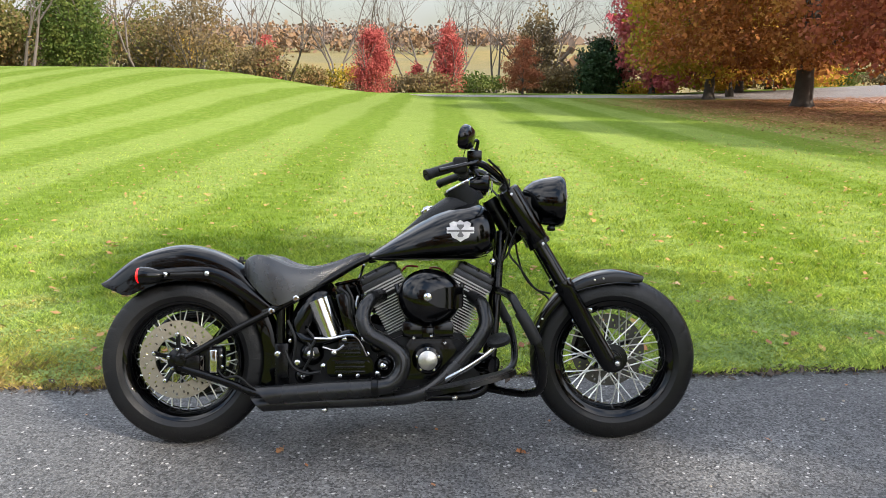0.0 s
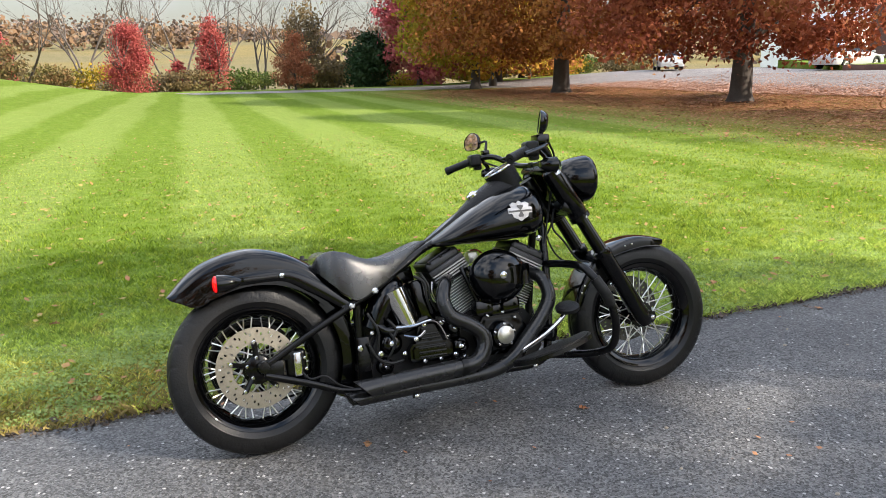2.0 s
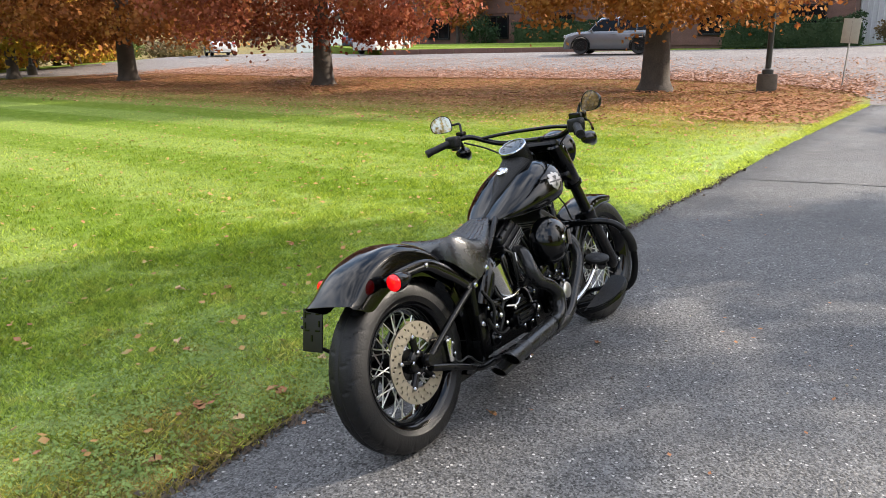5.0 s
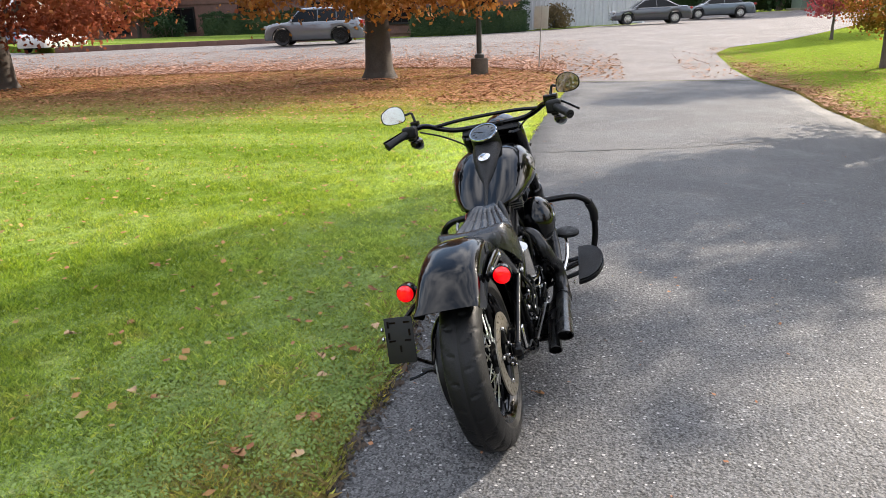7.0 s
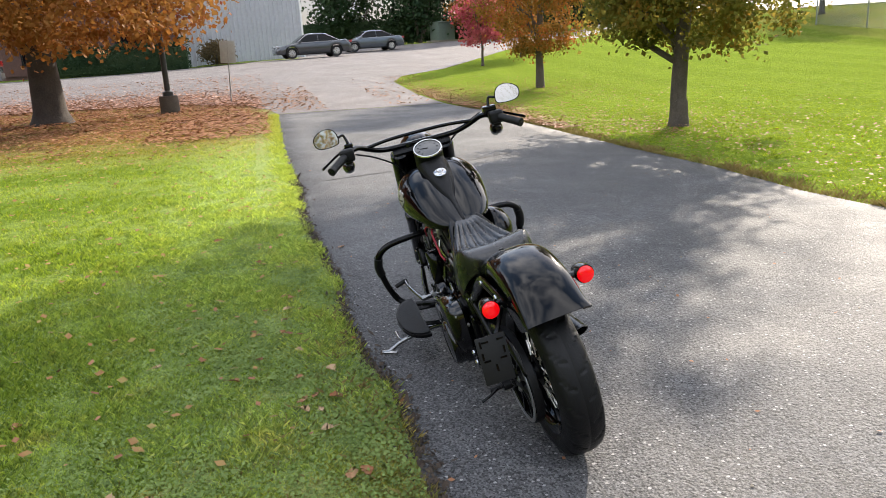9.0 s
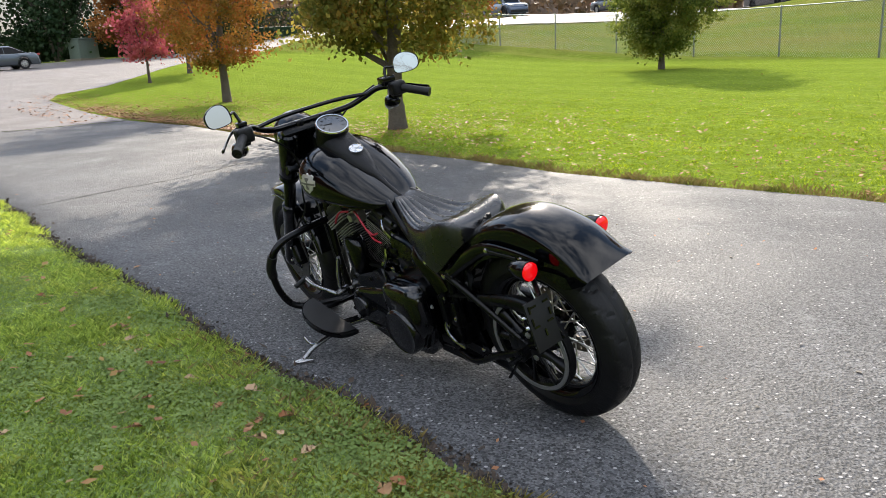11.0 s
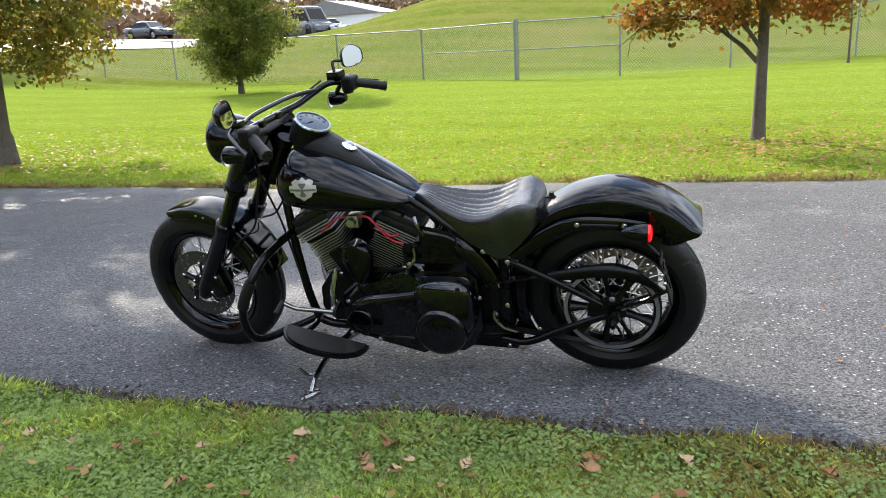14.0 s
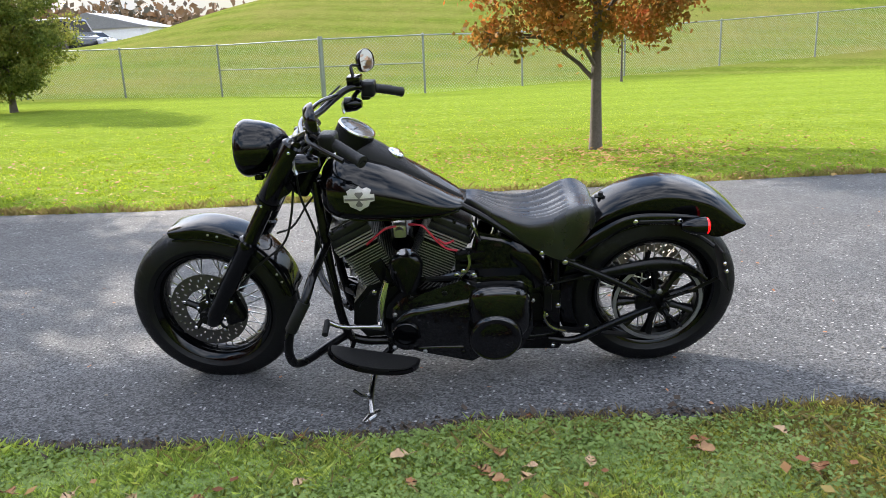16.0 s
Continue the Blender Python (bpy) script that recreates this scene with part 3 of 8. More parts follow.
def gz(x, y):
    """Height of the ground."""
    x, y = np.asarray(x, float), np.asarray(y, float)
    z = -0.025 + 0.78 * ss(14, 38, x) + 0.25 * ss(38, 70, x)
    z = z + 0.012 * np.clip(y, -4, 0) + 0.13 * ss(-7, -23, y)
    z = z + 0.33 * ss(30, 46, x) * ss(10, -5, y) + 0.35 * ss(46, 66, x) * ss(5, -12, y)
    z = z + 1.5 * ss(-1, -12.5, x) * ss(9, 34, y) * (1 - 0.6 * ss(38, 62, y))
    z = z + 6.0 * ss(-23.5, -56, y) * ss(34, 8, x) + 1.9 * ss(-22, -46, y) * ss(18, 36, x)
    z = z - 1.6 * ss(46, 85, y) + 18 * ss(95, 520, y) + 4 * ss(300, 900, y)
    z = z + 6 * ss(110, 400, np.abs(x)) + 6 * ss(-90, -400, y)
    return z


def gzf(x, y):
    return float(gz(x, y))


# ---- ground, drive, lot ----
def axis_steps():
    near = np.arange(-6, 6.01, 0.25)
    out = [6.0]
    while out[-1] < 2400:
        out.append(out[-1] + max(0.35, 0.09 * (out[-1] - 2)))
    out = np.array(out[1:])
    return np.concatenate([-out[::-1], near, out])


gx = axis_steps()
gX, gY = np.meshgrid(gx, gx)
gV = np.stack([gX, gY, gz(gX, gY)], -1).reshape(-1, 3)
nn = len(gx)
gi = np.arange(nn * nn).reshape(nn, nn)
gF = np.stack([gi[:-1, :-1], gi[:-1, 1:], gi[1:, 1:], gi[1:, :-1]], -1).reshape(-1, 4)
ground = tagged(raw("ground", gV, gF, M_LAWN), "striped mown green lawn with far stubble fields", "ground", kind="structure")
for f in ground.data.polygons:
    f.use_smooth = True

EDGE_L = [(-40, 0.4), (-12, 0.36), (-4, 0.38), (-1.8, 0.45), (-1.5, 0.43), (-1.0, 0.46), (-0.5, 0.45), (-0.2, 0.45), (0.3, 0.53), (0.7, 0.55), (1.4, 0.52), (2.2, 0.55), (3.5, 0.60), (5.0, 0.55), (8.0, 0.58), (12.0, 0.53), (15.9, 0.45)]
EDGE_R = [(-40, -4.6), (-12, -4.5), (-4, -4.24), (-1.5, -4.12), (0, -4.08), (1.1, -3.92), (2.6, -3.76), (4, -3.86), (5.8, -3.80), (10, -3.80), (12.8, -4.0), (15.9, -3.72)]


def edge_at(line, x):
    return float(np.interp(x, [p[0] for p in line], [p[1] for p in line]))


def strip(name, xs, left, right, lift, material, cols=12, ragged=0.03):
    """A paved strip that follows the ground, with a worn edge that turns down into the turf."""
    rows = []
    for x in xs:
        a = left(x) + ragged * (noise.noise(Vector((x * 1.7, 3.1, 0))) + 0.6 * noise.noise(Vector((x * 6.3, 9.1, 0))))
        b = right(x) + ragged * (noise.noise(Vector((x * 1.7, 23.1, 0))) + 0.6 * noise.noise(Vector((x * 6.3, 29.1, 0))))
        ys = np.linspace(a, b, cols)
        row = [(x, a + 0.02, gzf(x, a) - 0.03)] + [(x, y, gzf(x, y) + lift) for y in ys] + [(x, b - 0.02, gzf(x, b) - 0.03)]
        rows.append(row)
    v = np.array(rows).reshape(-1, 3)
    n = cols + 2
    idx = np.arange(len(v)).reshape(len(rows), n)
    f = np.stack([idx[:-1, :-1], idx[1:, :-1], idx[1:, 1:], idx[:-1, 1:]], -1).reshape(-1, 4)
    return raw(name, v, f[:, ::-1], material)


xs = np.concatenate([np.arange(-40, -5, 0.8), np.arange(-5, 8, 0.07), np.arange(8, 16.0, 0.2)])
tagged(strip("driveway", xs, lambda x: edge_at(EDGE_L, x), lambda x: edge_at(EDGE_R, x), 0.008, M_ROAD), "dark grey asphalt driveway with pale stone chips", "driveway", kind="structure")

LOT = [(15.85, 0.45), (17.2, 0.6), (19.0, 1.2), (20.6, 3.0), (21.6, 7.0), (21.2, 14.0), (20.4, 22.0), (20.8, 32.0), (17.0, 39.0), (6.0, 40.4), (1.0, 41.0), (0.0, 44.4), (8.0, 44.2), (20.0, 46.0), (34.0, 50.0), (44.0, 50.0), (46.5, 34.0), (41.2, 27.5), (40.6, 18.0), (44.2, 15.0), (46.5, 6.0), (47.5, -2.0), (60.0, -3.0), (63.0, -20.0), (82.0, -30.0), (76.0, -48.0), (61.0, -42.0), (58.0, -31.0), (53.0, -25.0), (43.0, -16.0), (33.0, -9.8), (28.2, -6.8), (26.0, -4.6), (24.0, -3.9), (19.0, -3.7), (15.85, -3.72)]


def sheet(name, outline, lift, material):
    """A paved area with an outline of (x, y), laid on the ground."""
    bm = bmesh.new()
    f = bm.faces.new([bm.verts.new((x, y, 0)) for x, y in outline])
    bmesh.ops.triangulate(bm, faces=[f])
    for _ in range(4):
        long = [e for e in bm.edges if e.calc_length() > 2.0]
        if long:
            bmesh.ops.subdivide_edges(bm, edges=long, cuts=1)
            bmesh.ops.triangulate(bm, faces=[f for f in bm.faces if len(f.verts) > 3])
    for v in bm.verts:
        v.co.z = gzf(v.co.x, v.co.y) + lift
    for f in bm.faces:
        if f.normal.z < 0:
            f.normal_flip()
    me = bpy.data.meshes.new(name)
    bm.to_mesh(me)
    bm.free()
    me.materials.append(material)
    return new(name, me)


tagged(sheet("parking_lot", LOT, 0.013, M_LOT), "pale worn asphalt parking lot with drifted leaves", "parking lot", kind="structure")

# seams and cracks in the drive
def crack(points, w, seed):
    rnd = np.random.RandomState(seed)
    line = smooth_path([(x, y, 0) for x, y in points], 8)
    v = []
    for p in line:
        j = rnd.normal(0, 0.012, 2)
        ww = w * rnd.uniform(0.5, 1.3)
        z = gzf(p.x, p.y) + 0.0125
        v += [(p.x + j[0] - ww, p.y + j[1], z), (p.x + j[0] + ww, p.y + j[1], z)]
    i = np.arange(len(line) - 1) * 2
    return np.array(v), np.stack([i, i + 1, i + 3, i + 2], -1)


for pts, w, s in (([(5.35, 0.5), (5.6, -0.4), (5.9, -1.4), (6.4, -2.3)], 0.018, 1), ([(15.5, 0.4), (15.6, -1.2), (15.4, -2.6), (15.7, -3.6)], 0.035, 2), ([(12.6, 0.3), (12.9, -0.9), (12.6, -2.2)], 0.03, 3)):
    cv, cf = crack(pts, w, s)
    tagged(raw("pavement_seam", cv, cf, M_PATCH), "dark sealed seam across the asphalt", "pavement", kind="structure")

# ---- trees and bushes ----
def leaf_quads(centres, size, rnd, droop=0.35):
    """A small folded leaf blade at each centre."""
    n = len(centres)
    d = rnd.normal(size=(n, 3))
    d[:, 2] -= droop
    d /= np.linalg.norm(d, axis=1, keepdims=True)
    u = np.cross(d, rnd.normal(size=(n, 3)))
    u /= np.linalg.norm(u, axis=1, keepdims=True) + 1e-9
    s = (size * rnd.uniform(0.6, 1.35, n))[:, None]
    a = centres - d * s * 0.5
    b = centres + d * s * 0.5
    l, r = centres + u * s * 0.36, centres - u * s * 0.36
    v = np.stack([a, l, b, r], 1).reshape(-1, 3)
    return v, np.arange(4 * n).reshape(-1, 4)


def grow(bm, p, d, length, r, depth, rnd, tips, spread=0.75, kids=3, up=0.25, seg=6, bends=3, r_end=0.62):
    """A limb with its side limbs; the ends are gathered in tips."""
    pts, q, dd = [Vector(p)], Vector(p), Vector(d).normalized()
    for _ in range(bends):
        dd = (dd + Vector(rnd.normal(0, 0.16, 3)) + Vector((0, 0, up * 0.25))).normalized()
        q = q + dd * (length / bends)
        pts.append(q.copy())
    rr = [r * (1 - (1 - r_end) * i / bends) for i in range(bends + 1)]
    tube(bm, pts, rr, seg, 1, caps=(depth == 0))
    tips += [(x, depth) for x in pts[1:]]
    if depth == 0:
        return
    for i in range(kids):
        t = rnd.uniform(0.45, 1.0) if i else 1.0
        k = min(int(t * bends), bends - 1)
        base = pts[k].lerp(pts[k + 1], t * bends - k)
        side = Vector(rnd.normal(0, 1, 3))
        side = (side - dd * side.dot(dd)).normalized()
        nd = (dd + side * spread * rnd.uniform(0.6, 1.2)).normalized()
        grow(bm, base, nd, length * rnd.uniform(0.58, 0.8), r * r_end * rnd.uniform(0.6, 0.9), depth - 1, rnd, tips, spread, kids, up, max(seg - 1, 4), bends, r_end)


def tree(x, y, label, height, crown_r, crown_lo, trunk_r, leaves, count, leaf, seed, bark=None, limbs=7, clumps=130, clump_r=0.45, flat_top=1.0, fork=None, lean=(0, 0), name="tree", category="tree", taper=1.0, roots=1.6, rise=(0.35, 0.9), vase=False, hollow=0.12, broad=False):
    """A trunk with a flared foot, limbs and a loose crown of leaves in clumps."""
    rnd = np.random.RandomState(seed)
    z0 = gzf(x, y) - 0.05
    t = thing(name, label, category, Matrix.Translation((x, y, z0)))
    bm = bmesh.new()
    fork = fork or crown_lo * 1.05
    top = Vector((lean[0] * height, lean[1] * height, height * 0.93))
    stem = [Vector((0, 0, 0)), Vector((lean[0] * 0.3, lean[1] * 0.3, 0.12 * fork + 0.08)), Vector((lean[0] * fork * 0.5, lean[1] * fork * 0.5, fork * 0.5)), Vector((lean[0] * fork, lean[1] * fork, fork)), Vector((lean[0] * height * 0.6 + rnd.normal(0, 0.1), lean[1] * height * 0.6 + rnd.normal(0, 0.1), (fork + height) * 0.5)), top]
    tube(bm, stem, [trunk_r * roots, trunk_r * 1.12, trunk_r, trunk_r * 0.9, trunk_r * 0.5, trunk_r * 0.08], 14, 4)
    part("trunk", bm, bark or M_BARK, t)
    bm, tips = bmesh.new(), []
    for i in range(limbs):
        a = 2 * math.pi * (i + rnd.uniform(-0.3, 0.3)) / limbs * 1.618
        h = fork + (height * 0.75 - fork) * (i / limbs) ** 1.1
        out = crown_r * (1 - 0.55 * (i / limbs) ** 1.5)
        b = Vector((lean[0] * h, lean[1] * h, h - 0.1))
        grow(bm, b, (math.cos(a), math.sin(a), rnd.uniform(*rise)), out * 0.50, trunk_r * 0.42 * (1 - 0.5 * i / limbs), 2, rnd, tips, 0.7, 3)
    tagged(part("branchwork", bm, bark or M_BARK, t), kind="stuff")
    cs = []
    ends = [p for p, dd in tips if dd < 2]
    prof_k, prof_w = (0.0, 0.06, 0.18, 0.42, 0.72, 0.92, 1.0), (0.62, 0.86, 1.0, 0.96, 0.72, 0.42, 0.15)
    if broad:
        prof_w = (0.66, 0.92, 1.0, 0.97, 1.0, 0.78, 0.28)
    elif vase:
        prof_w = (0.32, 0.54, 0.84, 1.0, 0.84, 0.48, 0.15)
    while len(cs) < clumps:
        if rnd.rand() < 0.25 and ends:
            p = np.array(ends[rnd.randint(len(ends))])
        else:
            k = rnd.uniform(0, 1) ** (0.95 if broad else 1.25)
            a = rnd.uniform(0, 2 * math.pi)
            w = crown_r * float(np.interp(k, prof_k, prof_w)) * (1 + 0.14 * math.sin(5 * a + seed) + 0.10 * math.sin(3 * a + 9 * k)) * (taper + (1 - taper) * (1 - k))
            rr = rnd.uniform(hollow, 1.0) ** 0.55
            p = np.array([w * rr * math.cos(a), w * rr * math.sin(a), crown_lo + (height - crown_lo) * k + 0.25 * clump_r * rnd.normal()])
            p[:2] += np.array(lean) * p[2]
        if p[2] < crown_lo - 0.1 or math.hypot(p[0] - lean[0] * p[2], p[1] - lean[1] * p[2]) > crown_r * 1.15:
            continue
        cs.append(p)
    per = max(count // clumps, 3)
    sizes = rnd.uniform(0.6, 1.5, len(cs))
    pts = np.concatenate([c + rnd.normal(size=(int(per * s), 3)) * clump_r * s * np.array([0.62, 0.62, 0.42]) for c, s in zip(cs, sizes)])
    v, f = leaf_quads(pts, leaf, rnd)
    raw("crown", v, f, leaves, t)
    return t


def bush(x, y, label, w, h, leaves, count, leaf, seed, name="bush", depth=None, category="bush", cone=0.0):
    """A dense shrub: short stems and clumps of leaves with a ragged outline."""
    rnd = np.random.RandomState(seed)
    z0 = gzf(x, y)
    t = thing(name, label, category, Matrix.Translation((x, y, z0 - 0.04)))
    bm, tips = bmesh.new(), []
    for i in range(6):
        a = i * 1.05 + rnd.uniform(-0.3, 0.3)
        grow(bm, (0.1 * math.cos(a), 0.1 * math.sin(a), 0), (0.5 * math.cos(a) * (1 - cone), 0.5 * math.sin(a) * (1 - cone), 1.0), h * 0.5, 0.035 * h ** 0.5, 1, rnd, tips, 0.5, 3)
    tagged(part("stemwork", bm, M_TWIG, t), kind="stuff")
    k = max(count // 60, 1)
    cs = []
    for _ in range(60):
        d = rnd.normal(size=3)
        d /= np.linalg.norm(d)
        rr = rnd.uniform(0.35, 1.0) ** 0.5
        zz = h * (0.5 + 0.5 * d[2] * rr)
        wid = w / 2 * (1 - cone * max(zz / h, 0) ** 1.2)
        cs.append((d[0] * rr * wid, d[1] * rr * (depth or w) / w * wid, max(zz, 0.05)))
    pts = np.concatenate([np.array(c) + rnd.normal(size=(k, 3)) * np.array([0.13 * w, 0.13 * w * (depth or w) / w, 0.09 * h]) * (1 - 0.6 * cone * c[2] / h) for c in cs])
    pts[:, 2] = np.abs(pts[:, 2])
    v, f = leaf_quads(pts, leaf, rnd)
    raw("foliage", v, f, leaves, t)
    return t


def bare_tree(x, y, label, height, r, seed, depth=4, spread=0.55, stems=1, name="bare_tree"):
    rnd = np.random.RandomState(seed)
    t = thing(name, label, "tree", Matrix.Translation((x, y, gzf(x, y) - 0.1)))
    for i in range(stems):
        bm, tips = bmesh.new(), []
        d = (rnd.normal(0, 0.22 if stems > 1 else 0.08), rnd.normal(0, 0.2), 1)
        grow(bm, (rnd.normal(0, 0.25 * (stems - 1)), 0, 0), d, height * 0.42, r, depth, rnd, tips, spread, 3, 0.35, 6, 2, 0.62)
        part("trunk", bm, M_TWIG, t)
    return t


# the row of maples beside the parking lot
tree(16.55, 28.8, "large maple with rust-brown autumn leaves over leaf litter", 11.5, 6.6, 1.9, 0.36, M_MAPLE, 56000, 0.19, 11, limbs=10, clumps=560, clump_r=0.62, fork=2.2)
tree(17.07, 17.7, "large maple with russet leaves and low drooping boughs", 11.0, 5.8, 1.8, 0.33, M_MAPLE_RED, 58000, 0.165, 12, limbs=10, clumps=560, clump_r=0.52, fork=2.1)
tree(18.05, 6.0, "large maple with orange-brown leaves and a stout grey trunk", 11.0, 4.9, 2.05, 0.36, M_ORANGE, 54000, 0.145, 13, limbs=10, clumps=520, clump_r=0.46, fork=2.3)
tree(16.2, 38.1, "maple turning from green to gold and rust", 10.0, 4.7, 1.6, 0.26, M_MAPLE_GOLD, 36000, 0.22, 14, limbs=9, clumps=430, clump_r=0.62, fork=1.9)
tree(21.5, 46.5, "distant maple with gold and brown leaves", 10.0, 5.2, 1.5, 0.24, M_MAPLE, 18000, 0.34, 15, clumps=220, clump_r=0.9)
tree(17.2, 51.0, "pink-red maple at the edge of the far verge", 9.5, 3.0, 0.8, 0.2, M_PINK, 16000, 0.28, 16, clumps=200, clump_r=0.6)
tree(27.0, 54.0, "red maple behind the parking lot road", 10.0, 5.0, 1.2, 0.22, M_MAPLE_RED, 16000, 0.34, 17, clumps=200, clump_r=0.8)
# young trees on the far verge
tree(7.25, 46.0, "small bronze-leaved ornamental tree", 3.4, 1.4, 0.5, 0.07, M_BRONZE, 8000, 0.10, 21, limbs=8, clumps=110, clump_r=0.24, fork=0.4, name="small_tree", rise=(0.8, 1.6))
bush(-2.4, 49.5, "cone-shaped bright crimson young maple", 2.9, 4.3, M_CRIMSON, 12000, 0.12, 22, "small_tree", category="tree", cone=0.62)
bush(3.1, 55.0, "narrow young maple with crimson leaves", 2.4, 4.9, M_CRIMSON, 8000, 0.15, 23, "small_tree", category="tree", cone=0.55)
bush(0.6, 56.0, "small shrub with dark red leaves", 1.4, 2.1, M_CRIMSON, 2600, 0.18, 24, "shrub", cone=0.4)
bush(-10.6, 56.0, "young maple with dark red leaves", 2.0, 3.3, M_CRIMSON, 4200, 0.2, 25, "small_tree", category="tree", cone=0.6)
bush(14.1, 53.0, "dark green spruce on the verge", 3.7, 4.0, M_EVERGREEN, 9000, 0.22, 26, "evergreen_tree", category="tree", cone=0.5)
# brush along the fence row
rb = np.random.RandomState(5)
for i in range(26):
    bx = -44 + i * 3.3 + rb.uniform(-1, 1)
    kind = rb.choice(4, p=[0.62, 0.16, 0.12, 0.10])
    lab, mm = (("tangled brown roadside autumn brush", M_BRUSH), ("dense green bush by the roadside", M_GREEN), ("bush with golden autumn leaves", M_MAPLE_GOLD), ("bush with olive and brown leaves", M_OLIVE))[kind]
    hh = rb.uniform(1.1, 2.1) if bx > -9 else rb.uniform(2.4, 4.4)
    bush(bx, 54 + rb.uniform(-2, 6), lab, rb.uniform(3, 5.2), hh, mm, 3000, 0.19, 40 + i, depth=3)
bush(-27.5, 44.0, "tall green and olive thicket", 8, 7.0, M_OLIVE, 16000, 0.22, 31, "thicket", category="bush")
bush(-34.0, 40.0, "tall thicket with gold and rust leaves", 9, 9.5, M_OLIVE, 16000, 0.24, 32, "thicket", category="bush")
bush(-21.0, 47.0, "green vine-covered hedge tree", 4.0, 5.6, M_GREEN, 14000, 0.17, 33, "thicket", category="bush")
for i, (bx, by, hh, st) in enumerate(((-19, 52, 11, 2), (-15.5, 56, 10.5, 1), (-24, 58, 12, 2), (-29, 52, 12, 2), (-9.0, 58, 11, 3), (-5.2, 60, 12, 3), (0.8, 62, 11.5, 3), (4.0, 63, 11, 2), (9.6, 58, 10, 3), (12.0, 64, 11, 2), (-33, 60, 13, 2), (18, 66, 11, 2), (-25.5, 41, 9, 3), (-22.5, 43.5, 8.5, 2), (-30, 38, 9, 3), (-13, 60, 12, 2), (-17, 64, 12, 2), (-2.4, 60, 11, 2), (7.0, 60, 10, 2), (-21, 62, 12, 3))):
    bare_tree(bx, by, "leafless grey-brown tree with spreading boughs", hh, 0.10, 60 + i, 5, 0.6, st)
bush(9.8, 56.5, "half-bare tree with olive leaves", 3.2, 6.2, M_BRUSH, 4200, 0.22, 71, "small_tree", category="tree", cone=0.2)

rt = np.random.RandomState(15)
for i in range(9):
    bush(-36 + i * 2.6 + rt.uniform(-0.8, 0.8), 50 + rt.uniform(-2, 9), "tall tangled brown and olive thicket", rt.uniform(3.5, 5.5), rt.uniform(4.0, 6.4), (M_BRUSH, M_OLIVE, M_BRUSH)[i % 3], 4600, 0.19, 140 + i, "thicket")

# woods at the far end of the drive, which the mirrors show
rw = np.random.RandomState(33)
for i in range(12):
    bush(-47 + rw.uniform(-4, 4), -26 + 4.4 * i + rw.uniform(-1, 1), "tall brown thicket at the end of the drive", rw.uniform(4, 6.5), rw.uniform(5.0, 8.5), (M_BRUSH, M_OLIVE, M_BRUSH, M_MAPLE)[i % 4], 3600, 0.26, 240 + i, "thicket")
for i in range(7):
    bare_tree(-45 + rw.uniform(-3, 3), -22 + 7 * i + rw.uniform(-2, 2), "leafless grey-brown tree with spreading boughs", rw.uniform(10, 13), 0.11, 260 + i, 5, 0.6, 2)
# trees on the sunny side of the drive
tree(7.75, -5.57, "pear tree with dark green and gold leaves on a sturdy trunk", 7.8, 1.85, 1.36, 0.135, M_PEAR, 76000, 0.082, 81, M_BARK_PALE, limbs=15, clumps=680, clump_r=0.24, fork=0.85, roots=1.35, rise=(0.55, 1.25), broad=True)
tree(18.4, -7.3, "young tree with orange and gold leaves", 6.0, 1.95, 1.15, 0.115, M_PEAR_TURN, 26000, 0.08, 82, M_BARK_PALE, limbs=9, clumps=320, clump_r=0.28, fork=1.2, roots=1.25, rise=(0.7, 1.5), vase=True)
tree(12.5, -19.6, "small upright pear tree with olive-green leaves", 5.6, 1.85, 0.62, 0.10, M_PEAR_GREEN, 46000, 0.085, 83, M_BARK_PALE, limbs=11, clumps=420, clump_r=0.24, fork=0.6, roots=1.3, rise=(0.8, 1.6), vase=True)
tree(-1.98, -6.86, "young pear tree with orange and red autumn leaves", 5.2, 1.92, 1.42, 0.070, M_PEAR_TURN, 30000, 0.068, 84, M_BARK_PALE, limbs=13, clumps=420, clump_r=0.20, fork=0.98, roots=1.35, rise=(0.7, 1.4), vase=True)
tree(28.25, -8.5, "small red maple sapling beside the lot", 3.6, 0.9, 1.0, 0.05, M_PINK, 3000, 0.14, 85, M_BARK_PALE, limbs=5, clumps=50, clump_r=0.3)
tree(32.0, -11.6, "young tree with red-orange leaves beside the lot", 4.6, 1.5, 1.3, 0.09, M_ORANGE, 5000, 0.16, 86, M_BARK_PALE, limbs=6, clumps=70, clump_r=0.4)
tree(-6.0, -23.0, "thin bare sapling by the fence", 2.6, 0.5, 1.2, 0.035, M_PEAR, 300, 0.09, 87, M_BARK_PALE, limbs=4, clumps=14, clump_r=0.2)
for i, (bx, by) in enumerate(((66, -14), (64, -21), (67, -30), (70, -8))):
    bush(bx, by, "tall dark green pine behind the lot", 6.5, 11, M_EVERGREEN, 8000, 0.34, 90 + i, "pine_tree", category="tree", cone=0.45)
tree(61, -18.5, "distant tree with orange leaves", 7.0, 2.8, 1.5, 0.15, M_ORANGE, 6000, 0.25, 95, clumps=80, clump_r=0.6)
tree(38, -33, "distant tree with orange leaves near the yard", 7.0, 2.6, 1.5, 0.15, M_ORANGE, 6000, 0.25, 96, clumps=80, clump_r=0.6)
tree(48, 33.0, "distant tree with red-orange leaves near the building", 6.5, 2.8, 2.0, 0.15, M_ORANGE, 6000, 0.24, 97, clumps=80, clump_r=0.6)

